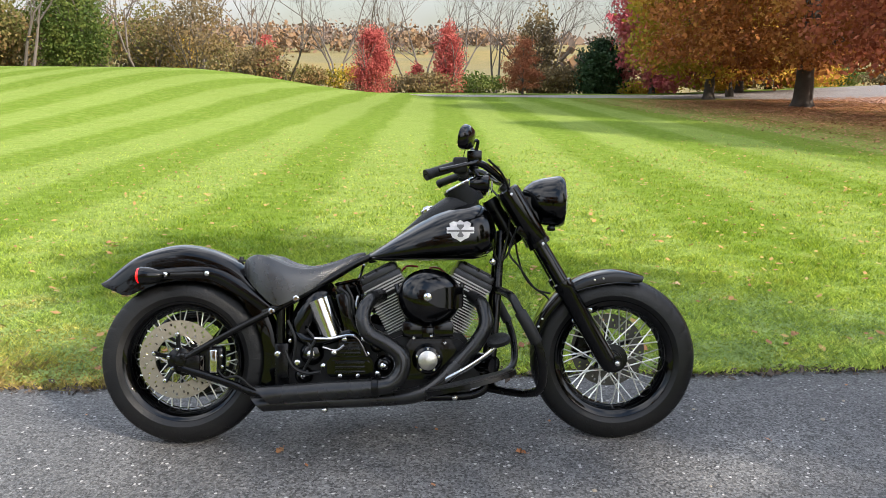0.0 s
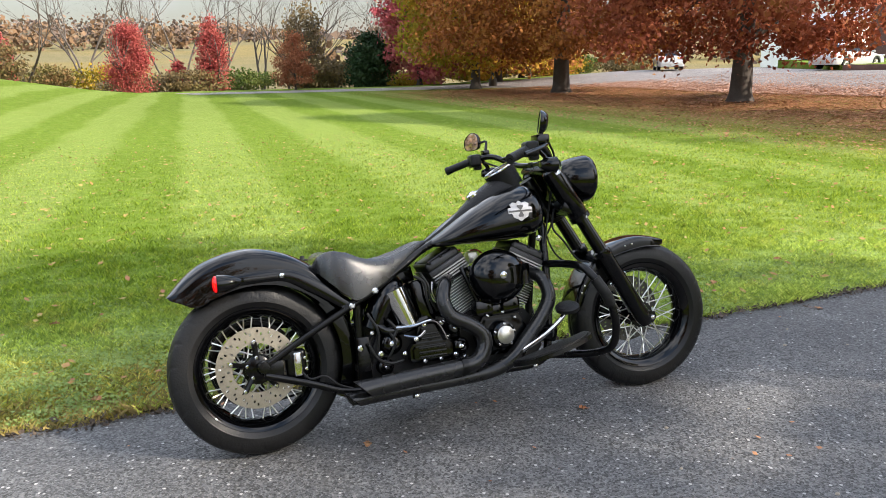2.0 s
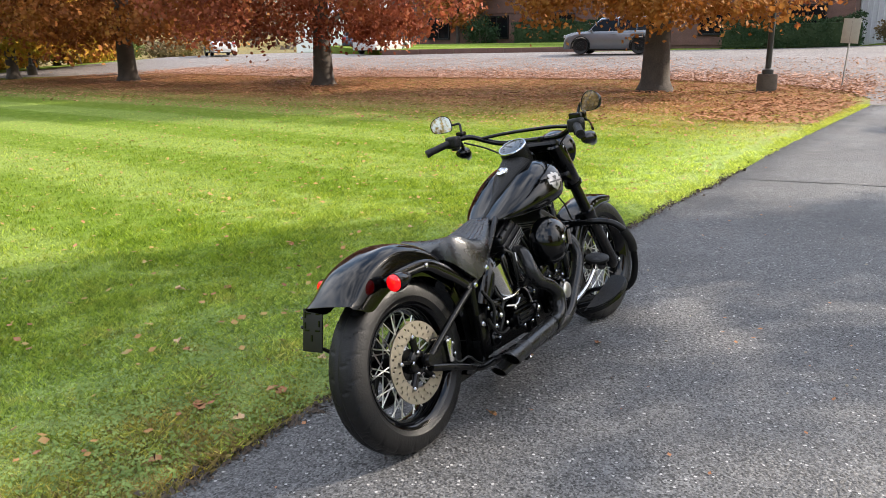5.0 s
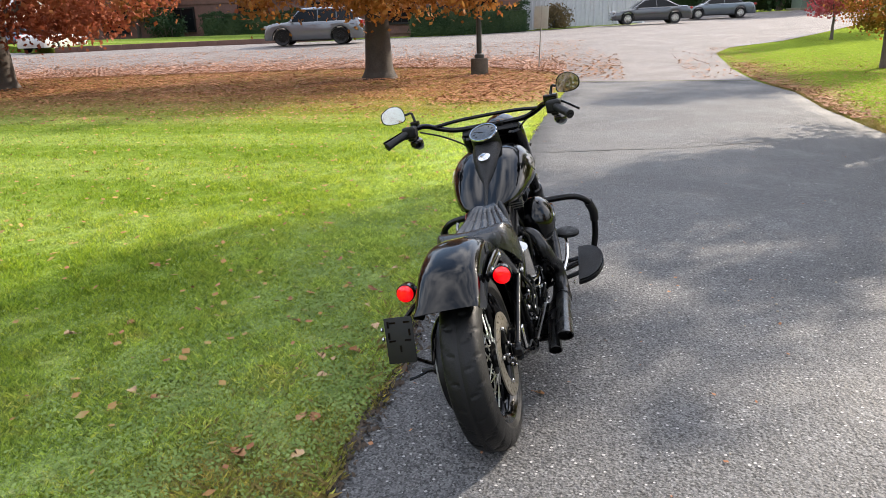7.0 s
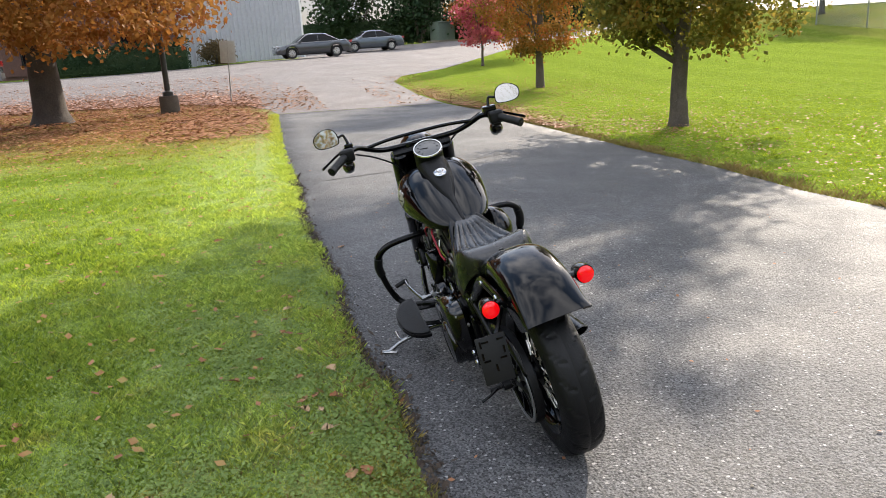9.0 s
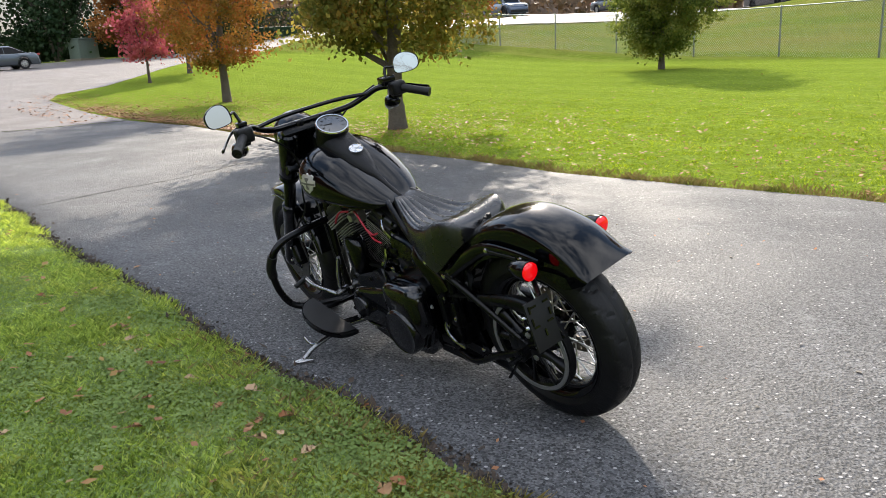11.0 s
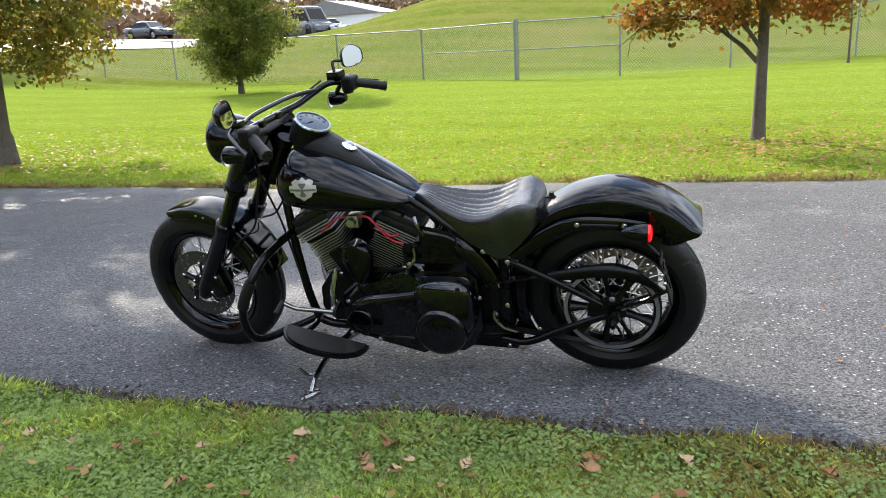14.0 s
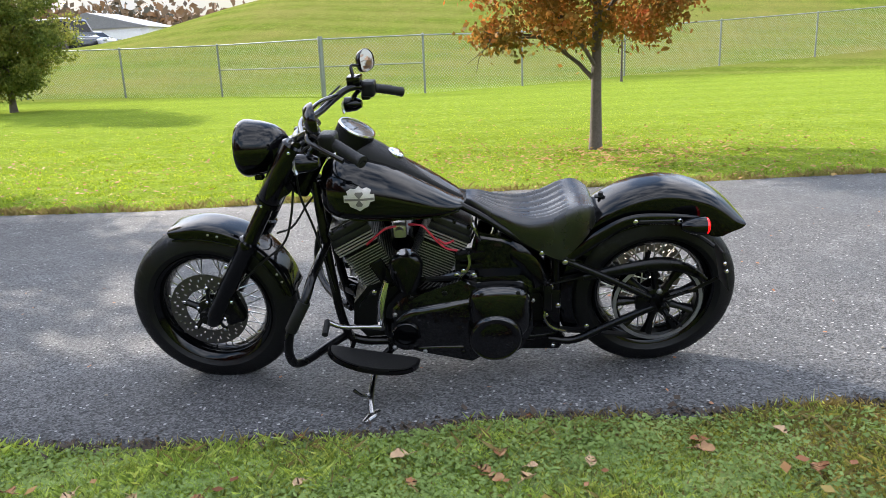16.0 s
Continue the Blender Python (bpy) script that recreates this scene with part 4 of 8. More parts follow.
# wooded ridge beyond the fields
def far_woods(seed):
    rnd = np.random.RandomState(seed)
    cs, ks = [], []
    for band, n in ((150, 60), (230, 160), (330, 360), (430, 1000), (560, 1000)):
        a = rnd.uniform(-1.15, 1.0, n)
        r = band + rnd.normal(0, band * 0.05, n)
        x, y = np.sin(a) * r, np.cos(a) * r
        keep = (np.sin(x * 0.021 + band) + np.sin(x * 0.0083 + 2.1 * band) > (0.55 if band < 400 else -1.6))
        cs.append(np.stack([x, y, gz(x, y)], 1)[keep])
        ks.append(np.full(int(keep.sum()), band))
    cs, ks = np.concatenate(cs), np.concatenate(ks)
    pts, sz = [], []
    for c, k in zip(cs, ks):
        n = 56
        g = rnd.uniform(0.55, 1.5)
        d = (rnd.normal(size=(n, 3)) * np.array([1.9, 1.9, 2.3]) + np.array([0, 0, 4.0])) * g
        d[:, 2] = np.abs(d[:, 2])
        pts.append(c + d)
    pts = np.concatenate(pts)
    v, f = leaf_quads(pts, 2.0, rnd)
    return tagged(raw("far_woods", v, f, M_FARWOOD), "hazy brown and orange woods on a far ridge", "woods", kind="stuff")


far_woods(7)


def back_woods(seed):
    """Bare brown woods far behind the yard and the hill."""
    rnd = np.random.RandomState(seed)
    n = 420
    a = rnd.uniform(-1.25, 1.25, n)
    r = rnd.uniform(125, 190, n)
    x, y = np.sin(a) * r, -np.cos(a) * r
    c = np.stack([x, y, gz(x, y)], 1)
    d = rnd.normal(size=(n, 150, 3)) * np.array([2.8, 2.8, 2.0]) + np.array([0, 0, 3.4])
    d[..., 2] = np.abs(d[..., 2])
    v, f = leaf_quads((c[:, None, :] + d).reshape(-1, 3), 1.35, rnd)
    return tagged(raw("far_woods", v, f, M_FARWOOD), "brown autumn woods beyond the yard", "woods", kind="stuff")


back_woods(8)

# ---- vehicles ----
CARS = {
    "sedan": dict(L=4.65, W=1.80, belt=0.92, roof=1.44, hood=[(0.0, 0.62), (0.04, 0.72), (0.24, 0.90), (0.30, 0.95), (0.80, 0.98), (0.93, 1.00), (0.985, 0.86), (1.0, 0.60)], cabin=[(0.25, 0.0), (0.41, 0.92), (0.52, 1.0), (0.66, 0.96), (0.88, 0.0)], pillars=(0.555,), wheel=0.33, axles=(0.195, 0.785)),
    "suv": dict(L=4.95, W=1.98, belt=1.08, roof=1.80, hood=[(0.0, 0.70), (0.03, 0.98), (0.10, 1.07), (0.25, 1.12), (0.95, 1.16), (0.985, 1.05), (1.0, 0.65)], cabin=[(0.235, 0.0), (0.37, 0.93), (0.50, 1.0), (0.87, 0.96), (0.985, 0.05)], pillars=(0.55, 0.74), wheel=0.40, axles=(0.185, 0.775)),
    "van": dict(L=5.9, W=2.05, belt=1.30, roof=2.55, hood=[(0.0, 0.8), (0.03, 1.05), (0.12, 1.25), (0.18, 1.32), (0.98, 1.34), (1.0, 0.7)], cabin=[(0.13, 0.0), (0.26, 0.90), (0.36, 1.0), (0.96, 1.0), (0.995, 0.05)], pillars=(0.42, 0.68), wheel=0.36, axles=(0.16, 0.74)),
}


def car(kind, x, y, heading, paint, label, lift=0.0):
    """A parked car: body, cabin, each window, wheel, lamp and bumper. Heading: degrees in which it points."""
    c = CARS[kind]
    L, W, hw = c["L"], c["W"], c["W"] / 2
    cx, cy = x, y
    t = thing("van" if kind == "van" else "suv" if kind == "suv" else "car", label, "van" if kind == "van" else "car", Matrix.Translation((cx, cy, gzf(cx, cy) + 0.03 + lift)) @ pose(0, 0, 0, 0, 0, heading) @ Matrix.Translation((L / 2, 0, 0)))
    R = c["wheel"]
    rings = []
    ax = [-L * a for a in c["axles"]]
    for s in np.concatenate([np.linspace(0, 0.06, 5), np.linspace(0.08, 0.94, 60), np.linspace(0.95, 1.0, 5)]):
        xx = -L * s
        top = float(np.interp(s, *zip(*c["hood"])))
        w = hw * (1 - 0.16 * max(1 - s / 0.07, 0) ** 2 - 0.14 * max((s - 0.94) / 0.06, 0) ** 2)
        low = 0.26
        for a in ax:
            d = abs(xx - a)
            if d < R * 1.16:
                low = max(low, R + math.sqrt((R * 1.16) ** 2 - d * d))
        low = min(low, top - 0.10)
        z = [low, low + 0.05, (low + top) / 2, top - 0.12 * min(1, (top - low) / 0.4), top - 0.02, top]
        ww = [w * 0.96, w, w * 1.0, w * 0.985, w * 0.93, w * 0.86]
        right = [Vector((xx, -b, a)) for a, b in zip(z, ww)]
        left = [Vector((xx, b, a)) for a, b in zip(z, ww)][::-1]
        rings.append(right + left)
    bm = bmesh.new()
    loft(bm, rings)
    part("body", bm, paint, t)
    # cabin
    H = c["roof"] - c["belt"]
    tumble = 0.22 if kind != "van" else 0.10
    rings = []
    xs = np.linspace(c["cabin"][0][0], c["cabin"][-1][0], 28)
    for s in xs:
        h = float(np.interp(s, *zip(*c["cabin"])))
        base = c["belt"] + 0.0
        w0 = hw * 0.90
        w1 = w0 - tumble * h
        zt = base + H * h
        rings.append([Vector((-L * s, -w0, base - 0.06)), Vector((-L * s, -w1 - 0.02, max(zt - 0.06, base - 0.02))), Vector((-L * s, -w1 * 0.86, zt + 0.0)), Vector((-L * s, 0, zt + 0.02)), Vector((-L * s, w1 * 0.86, zt)), Vector((-L * s, w1 + 0.02, max(zt - 0.06, base - 0.02))), Vector((-L * s, w0, base - 0.06))])
    bm = bmesh.new()
    loft(bm, rings)
    part("cabin", bm, paint, t)

    def cab(s, h, sd):
        """A place on the cabin's side."""
        w0 = hw * 0.90
        return Vector((-L * s, sd * (w0 - tumble * h + 0.012), c["belt"] + H * h))

    edges = [c["cabin"][0][0] + 0.055, *c["pillars"], c["cabin"][-1][0] - (0.055 if kind != "van" else 0.02)]
    for sd in (-1, 1):
        for a, b in zip(edges, edges[1:]):
            bm = bmesh.new()
            pts = []
            for s in np.linspace(a + 0.004, b - 0.004, 9):
                h = min(float(np.interp(s, *zip(*c["cabin"]))) - 0.13, 0.84)
                pts.append((s, max(h, 0.07)))
            lo = [bm.verts.new(cab(s, 0.05, sd)) for s, h in pts]
            hi = [bm.verts.new(cab(s, h, sd)) for s, h in pts]
            lo2 = [bm.verts.new(cab(s, 0.05, sd) - Vector((0, sd * 0.03, 0))) for s, h in pts]
            hi2 = [bm.verts.new(cab(s, h, sd) - Vector((0, sd * 0.03, 0))) for s, h in pts]
            for i in range(len(pts) - 1):
                bm.faces.new((lo[i], lo[i + 1], hi[i + 1], hi[i]))
                bm.faces.new((hi[i], hi[i + 1], hi2[i + 1], hi2[i]))
                bm.faces.new((lo2[i], lo2[i + 1], lo[i + 1], lo[i]))
            part("window", bm, M_GLASS, t, "", smooth=False)
    for name, (s0, h0), (s1, h1) in (("windshield", c["cabin"][0], c["cabin"][1]), ("rear_window", c["cabin"][-1], c["cabin"][-2])):
        bm = bmesh.new()
        q = []
        for s, h, k in ((s0, h0, 0.12), (s1, h1, 0.86)):
            ss_, hh_ = s0 + (s1 - s0) * k, h0 + (h1 - h0) * k
            w = (hw * 0.90 - tumble * hh_) * 0.84
            q.append((ss_, hh_, w))
        up = Vector((1 if name == "windshield" else -1, 0, 0.6)).normalized() * 0.014
        vs = []
        for off in (up, up * -1.5):
            for (s, h, w), sg in ((q[0], -1), (q[0], 1), (q[1], 1), (q[1], -1)):
                vs.append(bm.verts.new(Vector((-L * s, sg * w, c["belt"] + H * h)) + off + Vector((0, 0, 0.01))))
        bm.faces.new(vs[:4])
        for i in range(4):
            bm.faces.new((vs[i], vs[(i + 1) % 4], vs[4 + (i + 1) % 4], vs[4 + i]))
        part(name, bm, M_GLASS, t, "", smooth=False)
    for a in ax:
        for sd in (-1, 1):
            bm = bmesh.new()
            lathe(bm, [(R * 0.62, -0.02), (R * 0.64, 0.06), (R * 0.9, 0.10), (R, 0.07), (R, -0.09), (R * 0.88, -0.12), (R * 0.6, -0.12)], (a, sd * (hw - 0.10), R), (0, sd, 0), 28)
            wh = part("wheel", bm, M_RUBBER, t)
            bm = bmesh.new()
            for i in range(10):
                ang = 2 * math.pi * i / 10
                d = Vector((math.cos(ang), 0, math.sin(ang)))
                o = Vector((a, sd * (hw - 0.055), R))
                tube(bm, [o + d * R * 0.1, o + d * R * 0.64], [R * 0.10, R * 0.075], 6, 1)
            lathe(bm, [(R * 0.58, 0), (R * 0.66, 0.0), (R * 0.66, 0.035), (R * 0.60, 0.04)], (a, sd * (hw - 0.08), R), (0, sd, 0), 28, closed=True)
            part("rim", bm, M_STEEL if kind == "sedan" else M_TRIM, wh)
            bm = bmesh.new()
            lathe(bm, [(0, 0), (R * 0.62, 0), (R * 0.62, -0.05), (0, -0.05)], (a, sd * (hw - 0.12), R), (0, sd, 0), 24)
            part("brake_drum", bm, M_TRIM, wh)
            if kind == "suv":
                bm = bmesh.new()
                tube(bm, [(a + R * 1.2 * math.cos(q), sd * (hw + 0.002), R + R * 1.2 * math.sin(q)) for q in np.linspace(-0.1, math.pi + 0.1, 13)], 0.055, 8, 2, flat=0.5, wide=(0, 1, 0))
                part("wheel_arch_trim", bm, M_TRIM, t)
    for sd in (-1, 1):
        bm = bmesh.new()
        box(bm, (-0.09, sd * hw * 0.70, 0.74 if kind == "sedan" else 0.90), (0.20, 0.34, 0.12), 0.04)
        part("headlight", bm, M_LAMPGLASS, t)
        bm = bmesh.new()
        box(bm, (-L + 0.07, sd * hw * 0.76, 0.86 if kind == "sedan" else 1.0), (0.18, 0.30, 0.14 if kind == "sedan" else 0.26), 0.03)
        part("tail_light", bm, mat_tail, t)
        bm = bmesh.new()
        box(bm, (-L * (c["cabin"][0][0] + 0.06), sd * (hw + 0.07), c["belt"] + 0.05), (0.10, 0.20, 0.13), 0.03)
        part("side_mirror", bm, paint, t)
        for a, b in zip(edges, edges[1:]):
            bm = bmesh.new()
            box(bm, (-L * (b - 0.03), sd * (hw + 0.012), c["belt"] - 0.12), (0.20, 0.02, 0.03), 0.008)
            part("door_handle", bm, paint, t)
    bm = bmesh.new()
    box(bm, (-0.05, 0, 0.42), (0.14, W * 0.86, 0.22), 0.05)
    part("bumper", bm, M_TRIM if kind != "sedan" else paint, t)
    bm = bmesh.new()
    box(bm, (-L + 0.05, 0, 0.46), (0.14, W * 0.86, 0.24), 0.05)
    part("bumper", bm, M_TRIM if kind != "sedan" else paint, t)
    bm = bmesh.new()
    box(bm, (-L / 2, 0, 0.25), (L * 0.5, W * 0.94, 0.10), 0.02)
    part("sill", bm, M_TRIM, t)
    if kind == "suv":
        for sd in (-1, 1):
            bm = bmesh.new()
            tube(bm, [(-L * 0.46, sd * 0.66, 1.80), (-L * 0.50, sd * 0.66, 1.86), (-L * 0.82, sd * 0.66, 1.86), (-L * 0.86, sd * 0.66, 1.80)], 0.02, 8, 3)
            part("roof_rail", bm, M_TRIM, t)
    return t


mat_tail = mat("car_tail_lens", (0.30, 0.015, 0.015), 0.2, coat=0.8)
car("suv", 34.6, 14.2, 101, M_SUV, "silver grey SUV parked by the building")
car("sedan", 45.6, -2.75, 98, M_SEDAN, "dark grey sedan parked on the lot")
car("sedan", 53.0, -7.5, 98, M_SEDAN2, "blue grey sedan parked behind another car")
car("sedan", 36.6, 31.2, 8, M_WHITECAR, "white car parked near the low wall")
car("suv", 42.5, 37.8, 20, M_BLUECAR, "dark blue car parked near the lot entrance")
car("sedan", 34.5, 45.0, 60, M_WHITECAR, "white car half hidden by maple leaves")
car("sedan", 60.0, 46.0, 80, M_SEDAN, "distant dark car on the street")
car("van", 28.8, -57.5, 150, M_VAN, "black camper van in the yard beyond the fence", 0.02)
car("van", 39.5, -64.0, 150, M_VAN, "dark van in the yard beyond the fence", 0.02)
car("sedan", 27.0, -58.0, 150, M_WHITECAR, "white car in the yard beyond the fence", 0.02)
car("sedan", 40.0, -52.0, 165, M_SEDAN, "grey car in the yard beyond the fence", 0.02)
car("suv", 47.0, -46.0, 165, M_BLUECAR, "dark car in the yard beyond the fence", 0.02)

car("sedan", 21.0, -70.0, 175, M_REDCAR, "red car on top of the grass rise", 0.02)

# ---- buildings ----
def brick_building():
    t = thing("brick_building", "low brown brick building with dark windows behind hedges", "building", Matrix.Translation((49.0, 0, 0.6)))
    bm = bmesh.new()
    box(bm, (6.0, 23.0, 2.75), (12.0, 35.0, 5.5))
    w = part("wall", bm, M_BRICK, t, "brown brick wall", smooth=False)
    bm = bmesh.new()
    box(bm, (5.9, 23.0, 5.62), (12.8, 35.8, 0.28), 0.03)
    part("roof", bm, M_GREY, t, "flat roof edge", smooth=False)
    for i, y in enumerate((8.0, 13.5, 19.0, 24.5, 30.0, 35.5)):
        bm = bmesh.new()
        box(bm, (-0.03, y, 1.9), (0.10, 1.9, 1.5))
        wi = part("window", bm, M_GLASS, t, "", smooth=False)
        for yy, zz, sy, sz in ((y, 2.70, 2.1, 0.12), (y, 1.10, 2.1, 0.12), (y - 1.0, 1.9, 0.10, 1.6), (y + 1.0, 1.9, 0.10, 1.6), (y, 1.9, 0.06, 1.5)):
            bm = bmesh.new()
            box(bm, (-0.07, yy, zz), (0.10, sy, sz), 0.01)
            part("window_frame", bm, M_TRIM, wi, "", smooth=False)
    bm = bmesh.new()
    box(bm, (-0.03, 10.8, 1.1), (0.10, 1.1, 2.2), 0.01)
    part("door", bm, M_TRIM, t, "dark entrance door", smooth=False)
    # courses of proud brick
    for z in (0.5, 3.0, 4.6):
        bm = bmesh.new()
        box(bm, (-0.02, 23.0, z), (0.08, 35.04, 0.14))
        part("brick_course", bm, M_BRICK, t, "", smooth=False)
    return t


brick_building()


def metal_building():
    t = thing("metal_building", "tall grey corrugated metal building with white corner trim", "building", Matrix.Translation((51.0, 0, 0.7)))
    bm = bmesh.new()
    pts = []
    y = -2.6
    while y < 5.4:
        pts += [(0.0, y), (0.0, y + 0.16), (-0.05, y + 0.19), (-0.05, y + 0.25), (0.0, y + 0.28)]
        y += 0.30
    lo = [bm.verts.new((a, b, 0)) for a, b in pts]
    hi = [bm.verts.new((a, b, 6.5)) for a, b in pts]
    for i in range(len(pts) - 1):
        bm.faces.new((lo[i], lo[i + 1], hi[i + 1], hi[i]))
    part("siding", bm, M_SIDING, t, "grey ribbed metal siding", smooth=False)
    bm = bmesh.new()
    box(bm, (6.05, 1.4, 3.25), (12.0, 8.0, 6.5))
    part("wall", bm, M_SIDING, t, "", smooth=False)
    bm = bmesh.new()
    box(bm, (-0.02, -2.62, 3.25), (0.12, 0.12, 6.5), 0.01)
    part("corner_trim", bm, M_WHITE, t, "white corner trim", smooth=False)
    bm = bmesh.new()
    box(bm, (5.9, 1.4, 6.6), (12.6, 8.6, 0.25), 0.02)
    part("roof", bm, M_WHITE, t, "", smooth=False)
    return t


metal_building()


def yard_building(x, y, heading, w, d, h, wall, label):
    t = thing("warehouse", label, "building", Matrix.Translation((x, y, gzf(x, y) - 0.2)) @ pose(0, 0, 0, 0, 0, heading))
    bm = bmesh.new()
    box(bm, (0, 0, h / 2), (w, d, h))
    part("wall", bm, wall, t, "", smooth=False)
    bm = bmesh.new()
    prism(bm, [(-w / 2 - 0.3, h), (w / 2 + 0.3, h), (0, h + w * 0.12)], -d / 2 - 0.3, d / 2 + 0.3)
    part("roof", bm, M_GREY, t, "", smooth=False)
    for i in range(3):
        bm = bmesh.new()
        box(bm, (-w / 3 + i * w / 3, -d / 2 - 0.02, 1.5), (w / 5, 0.1, 2.6), 0.02)
        part("door", bm, M_WHITE, t, "", smooth=False)
    return t


yard_building(38, -86, 165, 15, 5, 2.7, M_WHITE, "long white storage shed in the yard beyond the fence")
yard_building(70, 62, 10, 14, 10, 4.5, M_WHITE, "distant white house behind the maples")

# low wall, hedges, verge in front of the brick building
def low_wall():
    t = thing("low_brick_wall", "low dark brick wall edging the grass verge", "wall")
    pts = [(34.6, 29.6), (36.3, 26.6), (38.6, 23.2), (41.0, 19.4), (44.5, 17.2)]
    for (x0, y0), (x1, y1) in zip(pts, pts[1:]):
        n = int(math.hypot(x1 - x0, y1 - y0) / 0.9)
        for i in range(n):
            k0, k1 = i / n, (i + 1) / n
            a, b = Vector((x0 + (x1 - x0) * k0, y0 + (y1 - y0) * k0, 0)), Vector((x0 + (x1 - x0) * k1, y0 + (y1 - y0) * k1, 0))
            m = (a + b) / 2
            bm = bmesh.new()
            box(bm, (m.x, m.y, gzf(m.x, m.y) + 0.02), ((b - a).length - 0.012, 0.30, 0.58), 0.02, Matrix.Rotation(math.atan2(b.y - a.y, b.x - a.x), 4, "Z"))
            part("wall_block", bm, M_BRICK, t)
    return t


low_wall()
VERGE = [(34.8, 29.9), (36.5, 26.9), (38.8, 23.5), (41.2, 19.7), (44.7, 17.5), (48.9, 17.0), (48.9, 40.0), (40.0, 40.0)]
bm = bmesh.new()
vf = bm.faces.new([bm.verts.new((x, y, 0.97 if i < 5 else 1.34)) for i, (x, y) in enumerate(VERGE)])
ex = bmesh.ops.extrude_face_region(bm, geom=[vf])
for v in (q for q in ex["geom"] if isinstance(q, bmesh.types.BMVert)):
    v.co.z -= 0.7
tagged(part("grass_verge", bm, M_LAWN, None, "", smooth=False), "raised strip of green grass before the building", "lawn", kind="structure")


def hedge(x0, y0, x1, y1, h, d, seed, label, base=None):
    rnd = np.random.RandomState(seed)
    L = math.hypot(x1 - x0, y1 - y0)
    n = int(L * h * d * 420 * (0.35 if h > 2 else 1.0))
    u = rnd.uniform(0, 1, n)
    face = rnd.randint(0, 3, n)
    v = rnd.uniform(-0.5, 0.5, n)
    w = rnd.uniform(0, 1, n)
    v = np.where(face == 0, np.sign(v) * 0.5, v)
    w = np.where(face == 1, 1.0, w)
    lump = 0.12 * np.sin(u * L * 2.1 + seed) + 0.08 * np.sin(u * L * 5.3)
    nx, ny = -(y1 - y0) / L, (x1 - x0) / L
    px = x0 + (x1 - x0) * u + nx * v * d + rnd.normal(0, 0.07, n)
    py = y0 + (y1 - y0) * u + ny * v * d + rnd.normal(0, 0.07, n)
    pz = (gz(px, py) if base is None else base) + w * h * (1 + lump * 0.6) + rnd.normal(0, 0.06, n)
    verts, faces = leaf_quads(np.stack([px, py, pz], 1), 0.13, rnd)
    t = thing("hedge", label, "hedge")
    raw("foliage", verts, faces, M_EVERGREEN, t)
    bm = bmesh.new()
    m = Matrix.Rotation(math.atan2(y1 - y0, x1 - x0), 4, "Z")
    zb = gzf((x0 + x1) / 2, (y0 + y1) / 2) if base is None else base
    box(bm, ((x0 + x1) / 2, (y0 + y1) / 2, zb + h * 0.45), (L * 0.97, d * 0.7, h * 0.86), 0.15, m)
    part("inner_growth", bm, M_EVERGREEN, t)
    return t


hedge(46.8, 4.6, 46.8, 12.4, 1.6, 1.3, 1, "clipped dark green hedge before the brick building")
hedge(47.4, 17.8, 47.4, 27.5, 1.5, 1.2, 2, "row of dark green shrubs on the verge", 1.2)
bush(48.2, 3.0, "low olive shrub before the metal wall", 1.8, 1.5, M_BRUSH, 2600, 0.14, 201)
bush(46.8, 30.0, "rounded dark green shrub on the verge", 2.2, 2.4, M_EVERGREEN, 3000, 0.16, 202)
hedge(68.0, -38.0, 70.0, -2.0, 2.4, 2.0, 3, "dark screen of fence and shrubs at the back of the lot")
# verge strip by the metal building
tagged(sheet("grass_strip", [(45.5, 1.2), (50.6, 0.6), (50.6, 4.4), (46.0, 4.4)], 0.06, M_LAWN), "bright strip of grass beside the lot", "lawn", kind="structure")
tagged(sheet("yard_gravel", [(28, -41), (34, -37.5), (57, -34), (72, -80), (24, -80), (25, -50)], 0.05, M_LOT), "pale gravel yard beyond the fence", "yard", kind="structure")


# ---- lamp post, sign, utility box ----
def lamp_post(x, y):
    t = thing("lamp_post", "black lamp post on a round weathered concrete base", "lamp post", Matrix.Translation((x, y, gzf(x, y))))
    bm = bmesh.new()
    lathe(bm, [(0, -0.1), (0.25, -0.1), (0.245, 0.42), (0.225, 0.46), (0, 0.46)], (0, 0, 0), (0, 0, 1), 28)
    part("base", bm, M_BASE, t, "round stained concrete base")
    bm = bmesh.new()
    lathe(bm, [(0, 0.46), (0.14, 0.46), (0.14, 0.56), (0.08, 0.60), (0, 0.60)], (0, 0, 0), (0, 0, 1), 20)
    part("foot", bm, M_DARKPOST, t)
    bm = bmesh.new()
    tube(bm, [(0, 0, 0.58), (0, 0, 3.0), (0, 0, 6.0)], [0.075, 0.07, 0.06], 14, 1)
    part("pole", bm, M_DARKPOST, t)
    bm = bmesh.new()
    box(bm, (0.25, 0, 6.05), (0.6, 0.3, 0.14), 0.04)
    part("lamp_head", bm, M_DARKPOST, t)
    return t


lamp_post(18.5, 3.17)
lamp_post(18.4, 40.6)


def sign_post(x, y, heading):
    t = thing("sign_post", "blank grey traffic sign on a thin leaning post", "sign", Matrix.Translation((x, y, gzf(x, y))) @ pose(0, 0, 0, 0, 0, heading) @ pose(0, 0, 0, 3, 0, 0))
    bm = bmesh.new()
    box(bm, (0, 0, 0.85), (0.05, 0.025, 1.9), 0.005)
    part("post", bm, M_GREY, t)
    bm = bmesh.new()
    box(bm, (-0.022, 0, 1.46), (0.006, 0.44, 0.62), 0.0025)
    part("sign_face", bm, M_SIGN, t, "blank weathered sign back")
    return t


